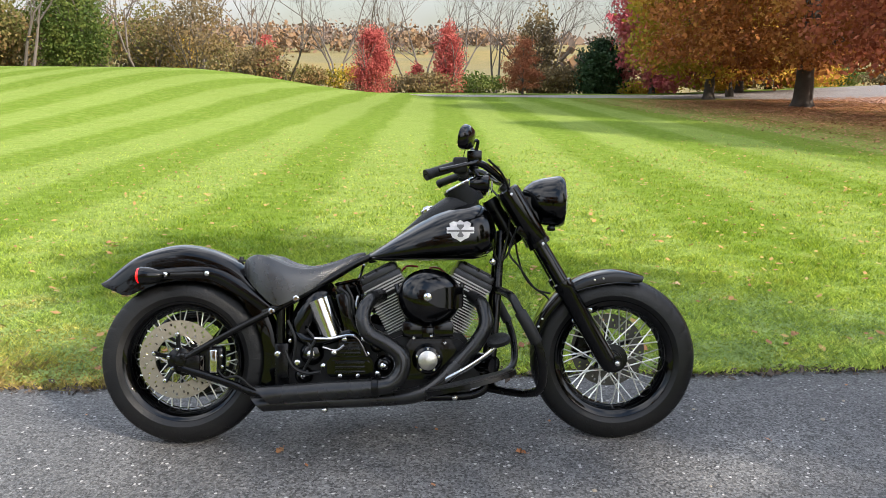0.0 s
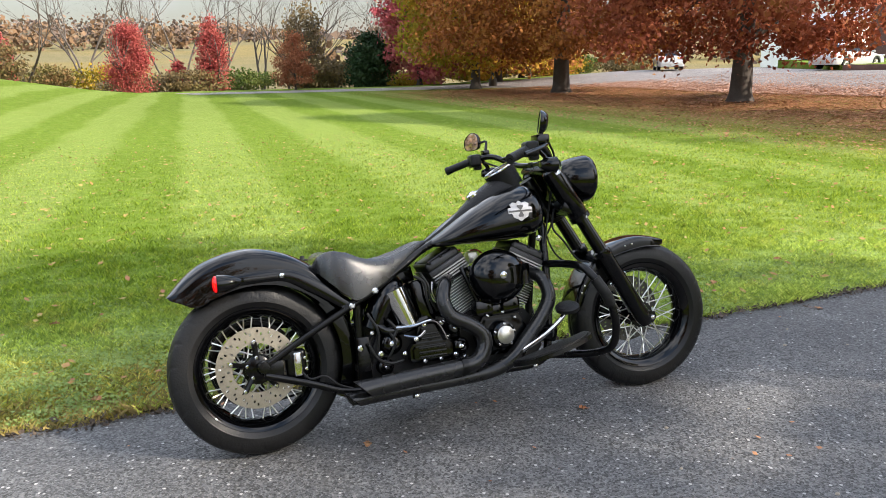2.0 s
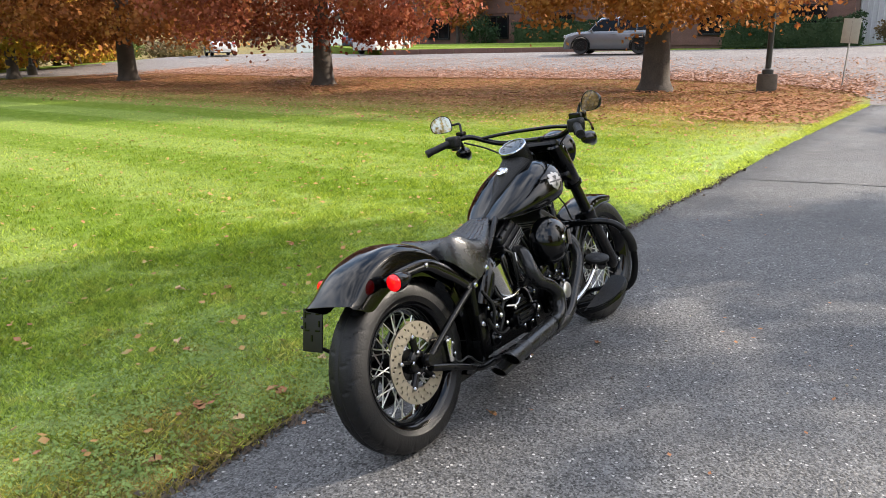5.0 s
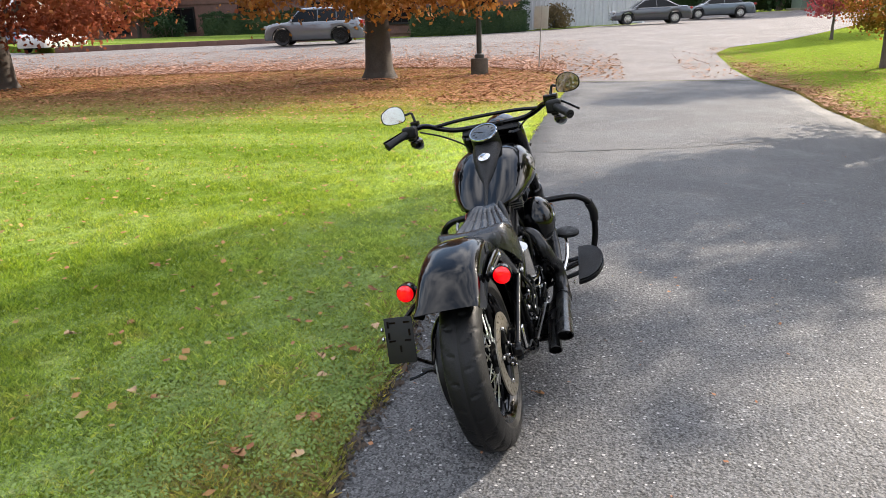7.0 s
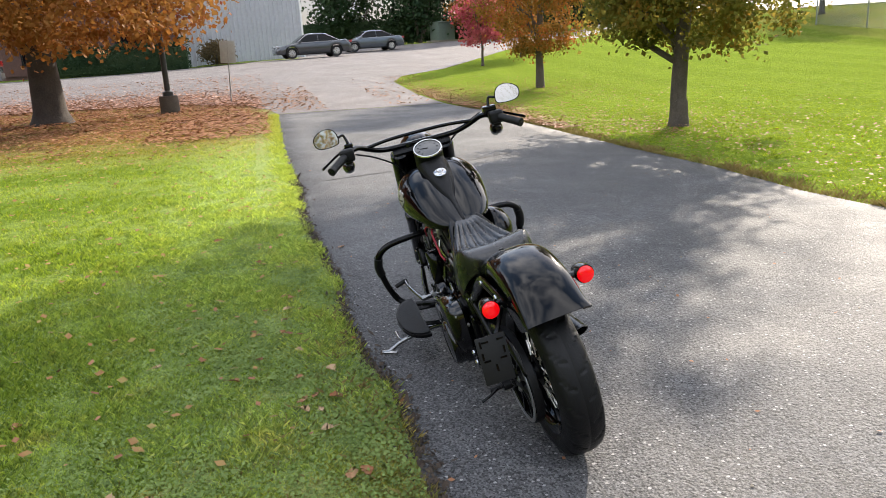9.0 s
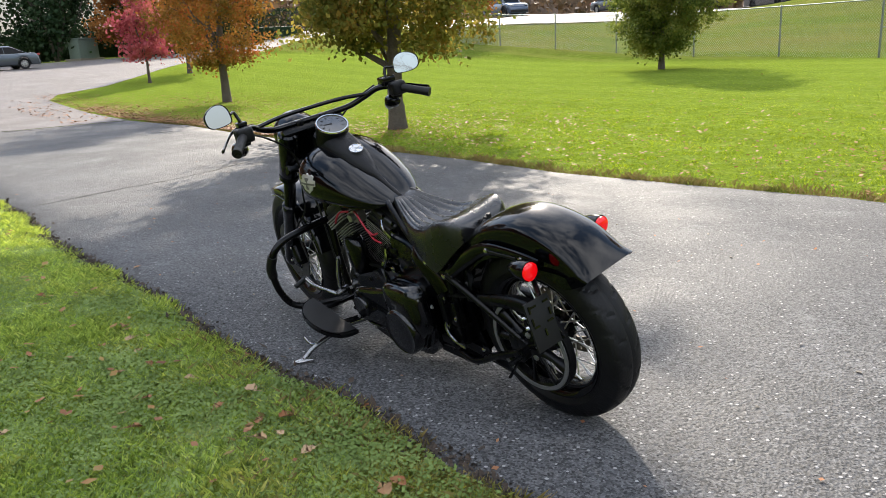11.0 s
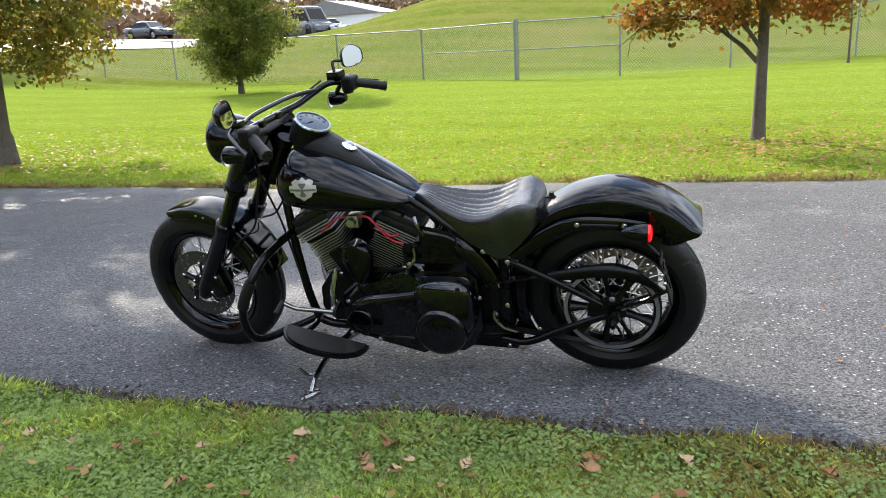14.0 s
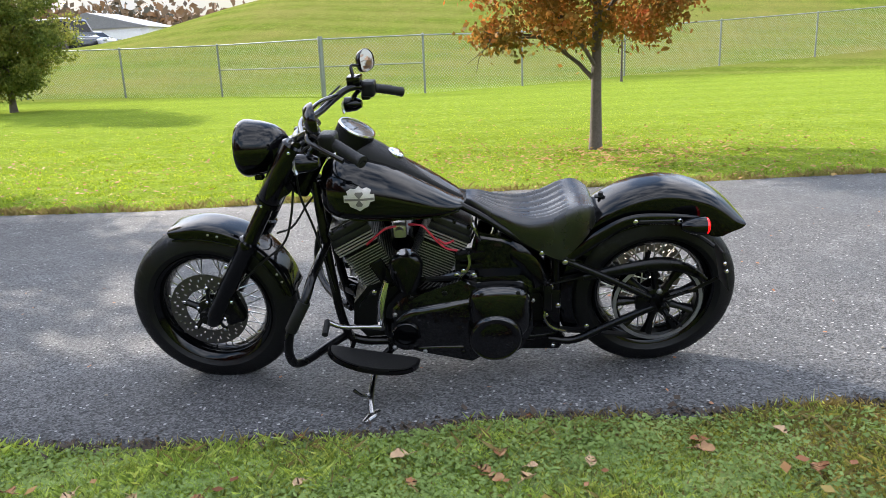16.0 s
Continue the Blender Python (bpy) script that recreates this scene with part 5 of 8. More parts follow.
sign_post(20.0, 1.62, -14)
sign_post(47.2, 21.5, 0)


def utility_box(x, y):
    t = thing("utility_box", "green metal transformer box on a concrete pad", "utility box", Matrix.Translation((x, y, gzf(x, y))) @ pose(0, 0, 0, 0, 0, 20))
    bm = bmesh.new()
    box(bm, (0, 0, 0.85), (1.4, 1.7, 1.5), 0.03)
    part("cabinet", bm, M_BOX, t)
    bm = bmesh.new()
    box(bm, (-0.02, 0, 1.64), (1.5, 1.8, 0.10), 0.03)
    part("lid", bm, M_BOX, t)
    bm = bmesh.new()
    box(bm, (0, 0, 0.05), (1.9, 2.2, 0.16), 0.02)
    part("pad", bm, M_CONCRETE, t)
    return t


utility_box(64.0, -15.6)


# ---- chain-link fence ----
def fence():
    t = thing("chain_link_fence", "galvanised chain-link fence with round posts", "fence")
    H = 1.74
    line = [(34.0, -29.4), (30.0, -29.1), (25.3, -28.6), (20.6, -27.6), (15.6, -26.2), (11.5, -25.2), (7.55, -23.7), (3.62, -20.95), (0.5, -20.8), (-2.7, -23.0), (-6.7, -25.6), (-10.8, -27.4), (-15.1, -28.7), (-19.5, -30.0)]
    for i, (x, y) in enumerate(line):
        bm = bmesh.new()
        z = gzf(x, y)
        r = 0.075 if i == 7 else 0.034
        tube(bm, [(x, y, z - 0.1), (x, y, z + H + (0.06 if r > 0.07 else 0.0))], r, 10, 1)
        lathe(bm, [(r * 1.15, 0), (r * 1.1, 0.02), (0, 0.045)], (x, y, z + H), (0, 0, 1), 10)
        part("post", bm, M_POST, t)
    for i, ((x0, y0), (x1, y1)) in enumerate(zip(line, line[1:])):
        z0, z1 = gzf(x0, y0), gzf(x1, y1)
        bm = bmesh.new()
        tube(bm, [(x0, y0, z0 + H - 0.02), (x1, y1, z1 + H - 0.02)], 0.021, 8, 1)
        part("top_rail", bm, M_POST, t)
        if i in (6, 7):
            bm = bmesh.new()
            tube(bm, [(x0, y0, z0 + H * 0.52), (x1, y1, z1 + H * 0.52)], 0.018, 8, 1)
            part("brace_rail", bm, M_POST, t)
        # woven wire
        L = math.hypot(x1 - x0, y1 - y0)
        dx, dy = (x1 - x0) / L, (y1 - y0) / L
        ny, nx = dx, -dy
        w, vs, fs = 0.0048, [], []
        step = 0.105
        for sgn in (1, -1):
            s = -H
            while s < L + H:
                a, b = (s, 0.0), (s + H, H)
                if sgn < 0:
                    a, b = (s + H, 0.0), (s, H)
                lo, hi = max(min(a[0], b[0]), 0), min(max(a[0], b[0]), L)
                if hi - lo > 0.02:
                    def at(u):
                        k = (u - a[0]) / (b[0] - a[0])
                        zz = z0 + (z1 - z0) * u / L
                        return (x0 + dx * u, y0 + dy * u, zz + k * H)
                    p, q = at(lo), at(hi)
                    n = len(vs)
                    o = 0.002 * sgn
                    vs += [(p[0] + nx * o, p[1] + ny * o, p[2] - w), (p[0] + nx * o, p[1] + ny * o, p[2] + w), (q[0] + nx * o, q[1] + ny * o, q[2] + w), (q[0] + nx * o, q[1] + ny * o, q[2] - w), (p[0] + nx * (o + w), p[1] + ny * (o + w), p[2]), (q[0] + nx * (o + w), q[1] + ny * (o + w), q[2])]
                    fs += [(n, n + 1, n + 2, n + 3), (n, n + 4, n + 5, n + 3), (n + 4, n + 1, n + 2, n + 5)]
                s += step
        tagged(raw("wire_mesh", vs, fs, M_WIRE, t), kind="stuff")
    return t


fence()

# ---- the motorcycle ----
LEAN = 13.4
bike = thing("motorcycle", "black cruiser motorcycle leaning on its kickstand on the driveway", "motorcycle", Matrix.Translation((0, -0.073, -0.015)) @ pose(0, 0, 0, -LEAN, 0, 0))
REAR, FRONT = Vector((-0.833, 0, 0.312)), Vector((0.811, 0, 0.308))
HEAD = Vector((0.385, 0, 0.86))
STEER = Matrix.Translation(HEAD) @ Matrix.Rotation(radians(-6), 4, Vector((-0.515, 0, 0.857))) @ Matrix.Translation(-HEAD)


def steered(bm):
    bmesh.ops.transform(bm, matrix=STEER, verts=bm.verts)
    return bm


def bolt(bm, p, r=0.009, h=0.008, side=-1):
    lathe(bm, [(0, h), (r * 0.55, h), (r, h * 0.6), (r, 0), (0, 0)], p, (0, side, 0), 8)


def bolts(parent, points, material, r=0.009, side=-1, steer=False, h=0.008):
    for p in points:
        bm = bmesh.new()
        bolt(bm, p, r, h, side)
        part("bolt", steered(bm) if steer else bm, material, parent)


# wheels
def tyre_mesh(bm, c, R, W, seg=400, periods=22, knob=1):
    rim_r = 0.220
    prof = []
    n = 26
    for i in range(n + 1):
        t = -1 + 2 * i / n
        a = t * 2.05
        y = W / 2 * math.sin(min(max(a, -math.pi / 2), math.pi / 2)) if abs(a) < math.pi / 2 else W / 2 * math.copysign(1 - 0.22 * (abs(a) - math.pi / 2) / 0.48, t)
        rr = R - (R - rim_r) * (0.40 * (1 - math.cos(min(abs(a), math.pi / 2))) + 0.60 * max((abs(a) - 0.9) / 1.15, 0) ** 1.15)
        prof.append((max(rr, rim_r), y, t))
    rings = []
    for j in range(seg):
        th = 2 * math.pi * j / seg
        ring = []
        for r, y, t in prof:
            d = 0.0
            s = abs(t)
            if 0.09 < s < 0.62:
                ph = (th / (2 * math.pi) * periods + (0.5 if t > 0 else 0.0) + 1.5 * s + 0.05 * math.sin(s * 20)) % 1.0
                d = 0.0055 * max(0.0, 1 - abs(ph - 0.1) / 0.10)
            if s < 0.045:
                d = 0.004
            rr = r - d
            ring.append(bm.verts.new((c.x + rr * math.cos(th), c.y + y, c.z + rr * math.sin(th))))
        rings.append(ring)
    for j in range(seg):
        a, b = rings[j], rings[(j + 1) % seg]
        for i in range(len(prof) - 1):
            bm.faces.new((a[i], a[i + 1], b[i + 1], b[i]))


def wheel(name, c, R, W, label, steer, spoke_r=0.196):
    bm = bmesh.new()
    lathe(bm, [(0.208, -0.054), (0.226, -0.062), (0.2295, -0.056), (0.226, -0.050), (0.218, -0.047), (0.216, -0.040), (0.208, -0.036), (0.205, -0.026), (0.199, -0.020), (0.196, 0), (0.199, 0.020), (0.205, 0.026), (0.208, 0.036), (0.216, 0.040), (0.218, 0.047), (0.226, 0.050), (0.2295, 0.056), (0.226, 0.062), (0.208, 0.054), (0.194, 0.03), (0.188, 0.012), (0.186, 0), (0.188, -0.012), (0.194, -0.03)], c, (0, 1, 0), 80, closed=True)
    w = part(name, steered(bm) if steer else bm, M_PAINT, bike, label)
    bm = bmesh.new()
    tyre_mesh(bm, c, R, W)
    part("tyre", steered(bm) if steer else bm, M_RUBBER, w, "black rubber tyre with grooved tread", sharp=28)
    bm = bmesh.new()
    lathe(bm, [(0, -0.062), (0.03, -0.062), (0.034, -0.045), (0.056, -0.043), (0.056, -0.036), (0.036, -0.03), (0.034, 0.03), (0.056, 0.036), (0.056, 0.043), (0.034, 0.045), (0.03, 0.062), (0, 0.062)], c, (0, 1, 0), 28)
    part("hub", steered(bm) if steer else bm, M_SATIN, w)
    bm = bmesh.new()
    tube(bm, [(0, 0, 0), (0, 0, 0.93), (0, 0, 0.95), (0, 0, 1.0)], [0.0027, 0.0027, 0.0042, 0.0042], 6, 1)
    sp = part("spoke", bm, M_SPOKE, w, "bright stainless wire spokes")
    mesh = sp.data
    first = True
    n = 40
    for i in range(n):
        side = 1 if i % 2 else -1
        cross = 1 if (i // 2) % 2 else -1
        a0 = 2 * math.pi * i / n
        a1 = a0 + cross * radians(46)
        p = Vector((c.x + 0.050 * math.cos(a1), c.y + side * 0.040, c.z + 0.050 * math.sin(a1)))
        q = Vector((c.x + spoke_r * math.cos(a0), c.y + side * 0.006, c.z + spoke_r * math.sin(a0)))
        d = q - p
        m = Matrix.Translation(p) @ d.to_track_quat("Z", "Y").to_matrix().to_4x4() @ Matrix.Diagonal((1, 1, d.length, 1))
        if steer:
            m = STEER @ m
        ob = sp if first else new("spoke", mesh)
        ob.parent = w
        ob.matrix_basis = m
        first = False
    return w


def rotor(parent, c, y, r_out, r_in, side, steer, steel, lab):
    """A drilled disc on a black carrier with bright bolts."""
    bm = bmesh.new()
    seg, rows = 120, 7
    rr = np.linspace(r_in, r_out, rows)
    half = 0.0028
    grid = {}
    for s in (0, 1):
        for i in range(rows):
            for j in range(seg):
                a = 2 * math.pi * j / seg
                grid[s, i, j] = bm.verts.new((c.x + rr[i] * math.cos(a), y + (half if s else -half), c.z + rr[i] * math.sin(a)))
    hole = {(i, j) for j in range(seg) for i in range(1, rows - 2) if (j % 6 == 0 and i == 1) or (j % 6 == 2 and i == 3) or (j % 6 == 4 and i == 4)}
    for i in range(rows - 1):
        for j in range(seg):
            if (i, j) in hole:
                continue
            k = (j + 1) % seg
            bm.faces.new((grid[1, i, j], grid[1, i + 1, j], grid[1, i + 1, k], grid[1, i, k]))
            bm.faces.new((grid[0, i, j], grid[0, i, k], grid[0, i + 1, k], grid[0, i + 1, j]))
            for (i2, j2, e) in ((i - 1, j, (i, j, i, k)), (i + 1, j, (i + 1, k, i + 1, j)), (i, (j - 1) % seg, (i + 1, j, i, j)), (i, k, (i, k, i + 1, k))):
                if i2 < 0 or i2 >= rows - 1 or (i2, j2) in hole:
                    a, b, cc, d = e
                    bm.faces.new((grid[0, a, b], grid[1, a, b], grid[1, cc, d], grid[0, cc, d]))
    ob = part("brake_rotor", steered(bm) if steer else bm, steel, parent, lab, smooth=False)
    bm = bmesh.new()
    for i in range(5):
        a = 2 * math.pi * (i + 0.3) / 5
        d = Vector((math.cos(a), 0, math.sin(a)))
        o = Vector((c.x, y + side * 0.003, c.z))
        tube(bm, [o + d * 0.03, o + d * 0.06, o + d * (r_in + 0.006)], [0.017, 0.012, 0.014], 8, 1, flat=0.5)
    lathe(bm, [(0, 0.012), (0.03, 0.012), (0.044, 0.006), (0.044, -0.006), (0, -0.006)], (c.x, y, c.z), (0, side, 0), 24)
    part("rotor_carrier", steered(bm) if steer else bm, M_SATIN, parent)
    for rad, rb in ((r_in + 0.006, 0.0085), (0.038, 0.007)):
        bolts(parent, [(c.x + rad * math.cos(2 * math.pi * (i + 0.3) / 5), y + side * (0.006 if rad > 0.05 else 0.012), c.z + rad * math.sin(2 * math.pi * (i + 0.3) / 5)) for i in range(5)], M_CHROME, rb, side, steer)
    return ob


rear_wheel = wheel("rear_wheel", REAR, 0.3155, 0.142, "black laced rear wheel with wide tyre", False)
front_wheel = wheel("front_wheel", FRONT, 0.318, 0.132, "black laced front wheel with wire spokes", True)
rotor(rear_wheel, REAR + Vector((-0.006, 0, 0.012)), -0.088, 0.146, 0.088, -1, False, M_ROTOR, "drilled pale steel brake disc")
rotor(front_wheel, FRONT + Vector((0, 0, 0.012)), 0.082, 0.146, 0.088, 1, True, M_ROTOR_SHADED, "drilled steel brake disc with shade in its colour")

# belt pulley on the left of the rear wheel
bm = bmesh.new()
lathe(bm, [(0.146, -0.018), (0.160, -0.018), (0.160, 0.016), (0.152, 0.018), (0.142, 0.012), (0.140, -0.012)], REAR + Vector((0, 0.105, 0.005)), (0, 1, 0), 72, closed=True)
for i in range(9):
    a = 2 * math.pi * i / 9
    d = Vector((math.cos(a), 0, math.sin(a)))
    o = REAR + Vector((0, 0.108, 0.005))
    sb = bmesh.new()
    tube(sb, [o + d * 0.03, o + d * 0.09, o + d * 0.145], [0.020, 0.013, 0.022], 8, 2, flat=0.45)
    part("pulley_spoke", sb, M_SATIN, rear_wheel)
part("drive_pulley", bm, M_SATIN, rear_wheel, "black belt drive pulley with oval windows")
bm = bmesh.new()
lathe(bm, [(0, 0.02), (0.03, 0.02), (0.052, 0.012), (0.055, -0.012), (0, -0.012)], REAR + Vector((0, 0.108, 0.005)), (0, 1, 0), 28)
part("pulley_hub", bm, M_SATIN, rear_wheel)
bm = bmesh.new()
lathe(bm, [(0.150, 0.0), (0.163, 0.0), (0.163, 0.004), (0.150, 0.005)], REAR + Vector((0, 0.122, 0.005)), (0, 1, 0), 72, closed=True)
part("pulley_flange", bm, M_GREY, rear_wheel, "grey steel pulley flange")
bolts(rear_wheel, [(REAR.x + 0.042 * math.cos(a), 0.122, REAR.z + 0.005 + 0.042 * math.sin(a)) for a in (0.4, 1.66, 2.9, 4.2, 5.4)], M_GREY, 0.011, 1)
# drive belt
bm = bmesh.new()
fr = Vector((-0.20, 0.108, 0.30))
cpts = []
for a in np.linspace(radians(80), radians(280), 40):
    cpts.append((REAR.x + 0.165 * math.cos(a), REAR.z + 0.005 + 0.165 * math.sin(a)))
for a in np.linspace(radians(-80), radians(80), 16):
    cpts.append((fr.x + 0.055 * math.cos(a), fr.z + 0.055 * math.sin(a)))
rings = []
for i, (px, pz) in enumerate(cpts):
    q0, q1 = cpts[i - 1], cpts[(i + 1) % len(cpts)]
    t = Vector((q1[0] - q0[0], 0, q1[1] - q0[1])).normalized()
    nrm = Vector((t.z, 0, -t.x))
    p = Vector((px, 0.106, pz))
    rings.append([p + nrm * s * 0.004 + Vector((0, w * 0.013, 0)) for s, w in ((-1, -1), (1, -1), (1, 1), (-1, 1))])
loft(bm, rings + [rings[0]], caps=False)
bmesh.ops.remove_doubles(bm, verts=bm.verts, dist=1e-5)
part("drive_belt", bm, M_RUBBER, bike)


# fenders
def fender(name, c, a0, a1, hw, r_top, r_skirt, label, steer, n=44, nose=None):
    """A rolled sheet guard round the wheel; r_top and r_skirt give radii by angle."""
    rings = []
    for i in range(n + 1):
        a = radians(a0 + (a1 - a0) * i / n)
        deg = math.degrees(a)
        rt = float(np.interp(deg, *zip(*r_top)))
        rs = float(np.interp(deg, *zip(*r_skirt)))
        w = float(np.interp(deg, *zip(*hw)))
        prof = [(w, rs), (w, rs + (rt - rs) * 0.45), (w * 0.985, rs + (rt - rs) * 0.68)]
        for k in range(1, 8):
            u = k / 8 * math.pi / 2
            prof.append((w * 0.985 * math.cos(u) ** 0.75, rs + (rt - rs) * (0.68 + 0.32 * math.sin(u) ** 1.1)))
        half = prof + [(0.0, rt)]
        full = half + [(-y, r) for y, r in half[-2::-1]]
        th = 0.004
        inner = [(y * (1 - th / max(w, 0.01)), r - th * (1 if abs(y) < w * 0.9 else 0.0)) for y, r in full[::-1]]
        ring = [Vector((c.x + r * math.cos(a), c.y + y, c.z + r * math.sin(a))) for y, r in full + inner]
        rings.append(ring)
    bm = bmesh.new()
    loft(bm, rings)
    return part(name, steered(bm) if steer else bm, M_PAINT, bike, label, sharp=50)


rear_fender = fender("rear_fender", REAR, 134, 38, [(38, 0.098), (90, 0.104), (134, 0.108)], [(38, 0.405), (60, 0.428), (90, 0.443), (115, 0.436), (126, 0.425), (134, 0.418)], [(38, 0.325), (60, 0.318), (90, 0.306), (110, 0.304), (124, 0.308), (129, 0.322), (134, 0.395)], "glossy black rear fender", False)
inner = fender("inner_fender", REAR, 42, -26, [(-26, 0.080), (42, 0.088)], [(-26, 0.36), (42, 0.385)], [(-26, 0.30), (42, 0.315)], "black inner mudguard", False, 24)
front_fender = fender("front_fender", FRONT, 71, 168, [(71, 0.074), (80, 0.082), (168, 0.080)], [(71, 0.343), (90, 0.348), (120, 0.343), (168, 0.332)], [(71, 0.318), (76, 0.300), (100, 0.296), (128, 0.306), (150, 0.300), (164, 0.304), (168, 0.318)], "glossy black front fender with rolled lip", True)
# rolled lip and rivets of the front fender
for sd in (-1, 1):
    bm = bmesh.new()
    tube(bm, [(FRONT.x + r * math.cos(radians(a)), sd * 0.083, FRONT.z + r * math.sin(radians(a))) for a, r in ((73, 0.306), (90, 0.297), (115, 0.300), (130, 0.306), (150, 0.301), (166, 0.306))], 0.0035, 6)
    part("fender_lip", steered(bm), M_PAINT, front_fender)
    bolts(front_fender, [(FRONT.x + 0.318 * math.cos(radians(a)), sd * 0.082, FRONT.z + 0.318 * math.sin(radians(a))) for a in (98, 104, 150, 156)], M_STEEL, 0.0045, sd, True, 0.003)

# fender struts with covers, turn signals
for sd in (-1, 1):
    bm = bmesh.new()
    tube(bm, [(-0.945, sd * 0.114, 0.636), (-0.86, sd * 0.116, 0.645), (-0.72, sd * 0.117, 0.645), (-0.62, sd * 0.121, 0.597), (-0.50, sd * 0.128, 0.512)], [0.016, 0.021, 0.022, 0.026, 0.022], 10, 5, flat=0.42, wide=(0, 0, 1))
    st = part("fender_strut", bm, M_PAINT, rear_fender, "black fender strut cover")
    bm = bmesh.new()
    tube(bm, [(-0.86, sd * 0.126, 0.642), (-0.78, sd * 0.127, 0.644), (-0.74, sd * 0.127, 0.644)], 0.006, 8, 2, flat=0.5, wide=(0, 0, 1))
    part("strut_recess", bm, M_TRIM, st)
    bolts(st, [(-0.88, sd * 0.123, 0.642), (-0.727, sd * 0.125, 0.645)], M_CHROME, 0.0095, sd)
    sig = bmesh.new()
    lathe(sig, [(0, -0.066), (0.010, -0.064), (0.020, -0.050), (0.029, -0.022), (0.032, 0.0), (0.032, 0.016), (0.028, 0.018), (0, 0.018)], (-0.938, sd * 0.166, 0.640), (-1, 0, 0), 24)
    tube(sig, [(-0.93, sd * 0.118, 0.640), (-0.935, sd * 0.145, 0.642)], 0.011, 10, 1)
    ts = part("turn_signal", sig, M_PAINT, bike, "black bullet turn signal with red lens")
    lens = bmesh.new()
    lathe(lens, [(0.0285, 0), (0.0285, 0.007), (0.022, 0.012), (0.010, 0.0145), (0, 0.015)], (-0.955, sd * 0.166, 0.640), (-1, 0, 0), 24)
    part("lens", lens, M_LENS, ts, "glowing red lens")
    for q in range(12):
        led = bmesh.new()
        a = 2 * math.pi * q / 12
        lathe(led, [(0.0028, 0), (0.002, 0.002), (0, 0.0026)], (-0.9635, sd * 0.166 + 0.0205 * math.cos(a), 0.640 + 0.0205 * math.sin(a)), (-1, 0, 0), 6)
        part("led", led, M_LED, ts)

# frame
def frame_tubes():
    for sd in (-1, 1):
        for pts, r in (([(-0.803, sd * 0.126, 0.337), (-0.64, sd * 0.128, 0.428), (-0.486, sd * 0.130, 0.506), (-0.397, sd * 0.134, 0.552)], 0.0125),
                       ([(-0.818, sd * 0.126, 0.297), (-0.66, sd * 0.128, 0.245 - 0.02 * (sd > 0)), (-0.535, sd * 0.130, 0.197 - 0.03 * (sd > 0)), (-0.44, sd * 0.12, 0.19 - 0.02 * (sd > 0))], 0.0145),
                       ([(-0.52, sd * 0.125, 0.50), (-0.397, sd * 0.128, 0.556), (-0.28, sd * 0.105, 0.622), (-0.16, sd * 0.07, 0.690), (-0.02, sd * 0.03, 0.735), (0.30, sd * 0.02, 0.80)], 0.0135),
                       ([(0.375, sd * 0.022, 0.80), (0.365, sd * 0.05, 0.68), (0.345, sd * 0.085, 0.45), (0.318, sd * 0.098, 0.25), (0.27, sd * 0.10, 0.185), (0.10, sd * 0.10, 0.175), (-0.42, sd * 0.10, 0.175), (-0.46, sd * 0.10, 0.25), (-0.46, sd * 0.105, 0.52)], 0.0165)):
            bm = bmesh.new()
            tube(bm, pts, r, 12, 5)
            part("frame_tube", bm, M_SATIN, bike)
    bm = bmesh.new()
    lathe(bm, [(0, -0.10), (0.030, -0.10), (0.034, -0.08), (0.030, -0.06), (0.030, 0.06), (0.034, 0.08), (0.030, 0.10), (0, 0.10)], HEAD + Vector((0, 0, -0.02)), (-0.515, 0, 0.857), 20)
    part("steering_head", bm, M_SATIN, bike)
    for sd in (-1, 1):
        bm = bmesh.new()
        lathe(bm, [(0, -0.018), (0.022, -0.018), (0.026, 0), (0.02, 0.014), (0, 0.016)], REAR + Vector((0.012, sd * 0.128, 0.014)), (0, sd, 0), 16)
        box(bm, (-0.787, sd * 0.126, 0.318), (0.07, 0.02, 0.055), 0.008)
        part("axle_carrier", bm, M_SATIN, bike)
    bm = bmesh.new()
    for sd in (-1, 1):
        box(bm, (-0.455, sd * 0.118, 0.30), (0.05, 0.02, 0.17), 0.008)
    box(bm, (-0.46, 0, 0.24), (0.05, 0.22, 0.09), 0.012)
    part("swingarm_pivot", bm, M_SATIN, bike)


frame_tubes()
bolts(bike, [(-0.487, -0.142, 0.507), (-0.397, -0.146, 0.552), (-0.395, -0.138, 0.314), (-0.468, -0.128, 0.345)], M_CHROME, 0.0125, -1, h=0.012)
bolts(bike, [(-0.487, 0.142, 0.507), (-0.405, 0.146, 0.548), (-0.47, 0.128, 0.32), (-0.58, 0.12, 0.22)], M_CHROME, 0.010, 1)

# rear caliper and brake hose
bm = bmesh.new()
box(bm, (-0.705, -0.098, 0.322), (0.075, 0.055, 0.105), 0.018, segs=3)
box(bm, (-0.735, -0.11, 0.36), (0.05, 0.03, 0.04), 0.008)
cal = part("rear_caliper", bm, M_SATIN, bike)
bm = bmesh.new()
box(bm, (-0.702, -0.133, 0.322), (0.030, 0.016, 0.088), 0.0075, segs=3)
part("caliper_cover", bm, M_CHROME, cal, "bright polished caliper cover")
bolts(cal, [(-0.675, -0.127, 0.34), (-0.672, -0.127, 0.30)], M_CHROME, 0.007)
bm = bmesh.new()
tube(bm, [(-0.69, -0.125, 0.29), (-0.66, -0.135, 0.262), (-0.61, -0.14, 0.265), (-0.56, -0.14, 0.225), (-0.50, -0.13, 0.20)], 0.0042, 8)
part("brake_hose", bm, M_TRIM, bike)

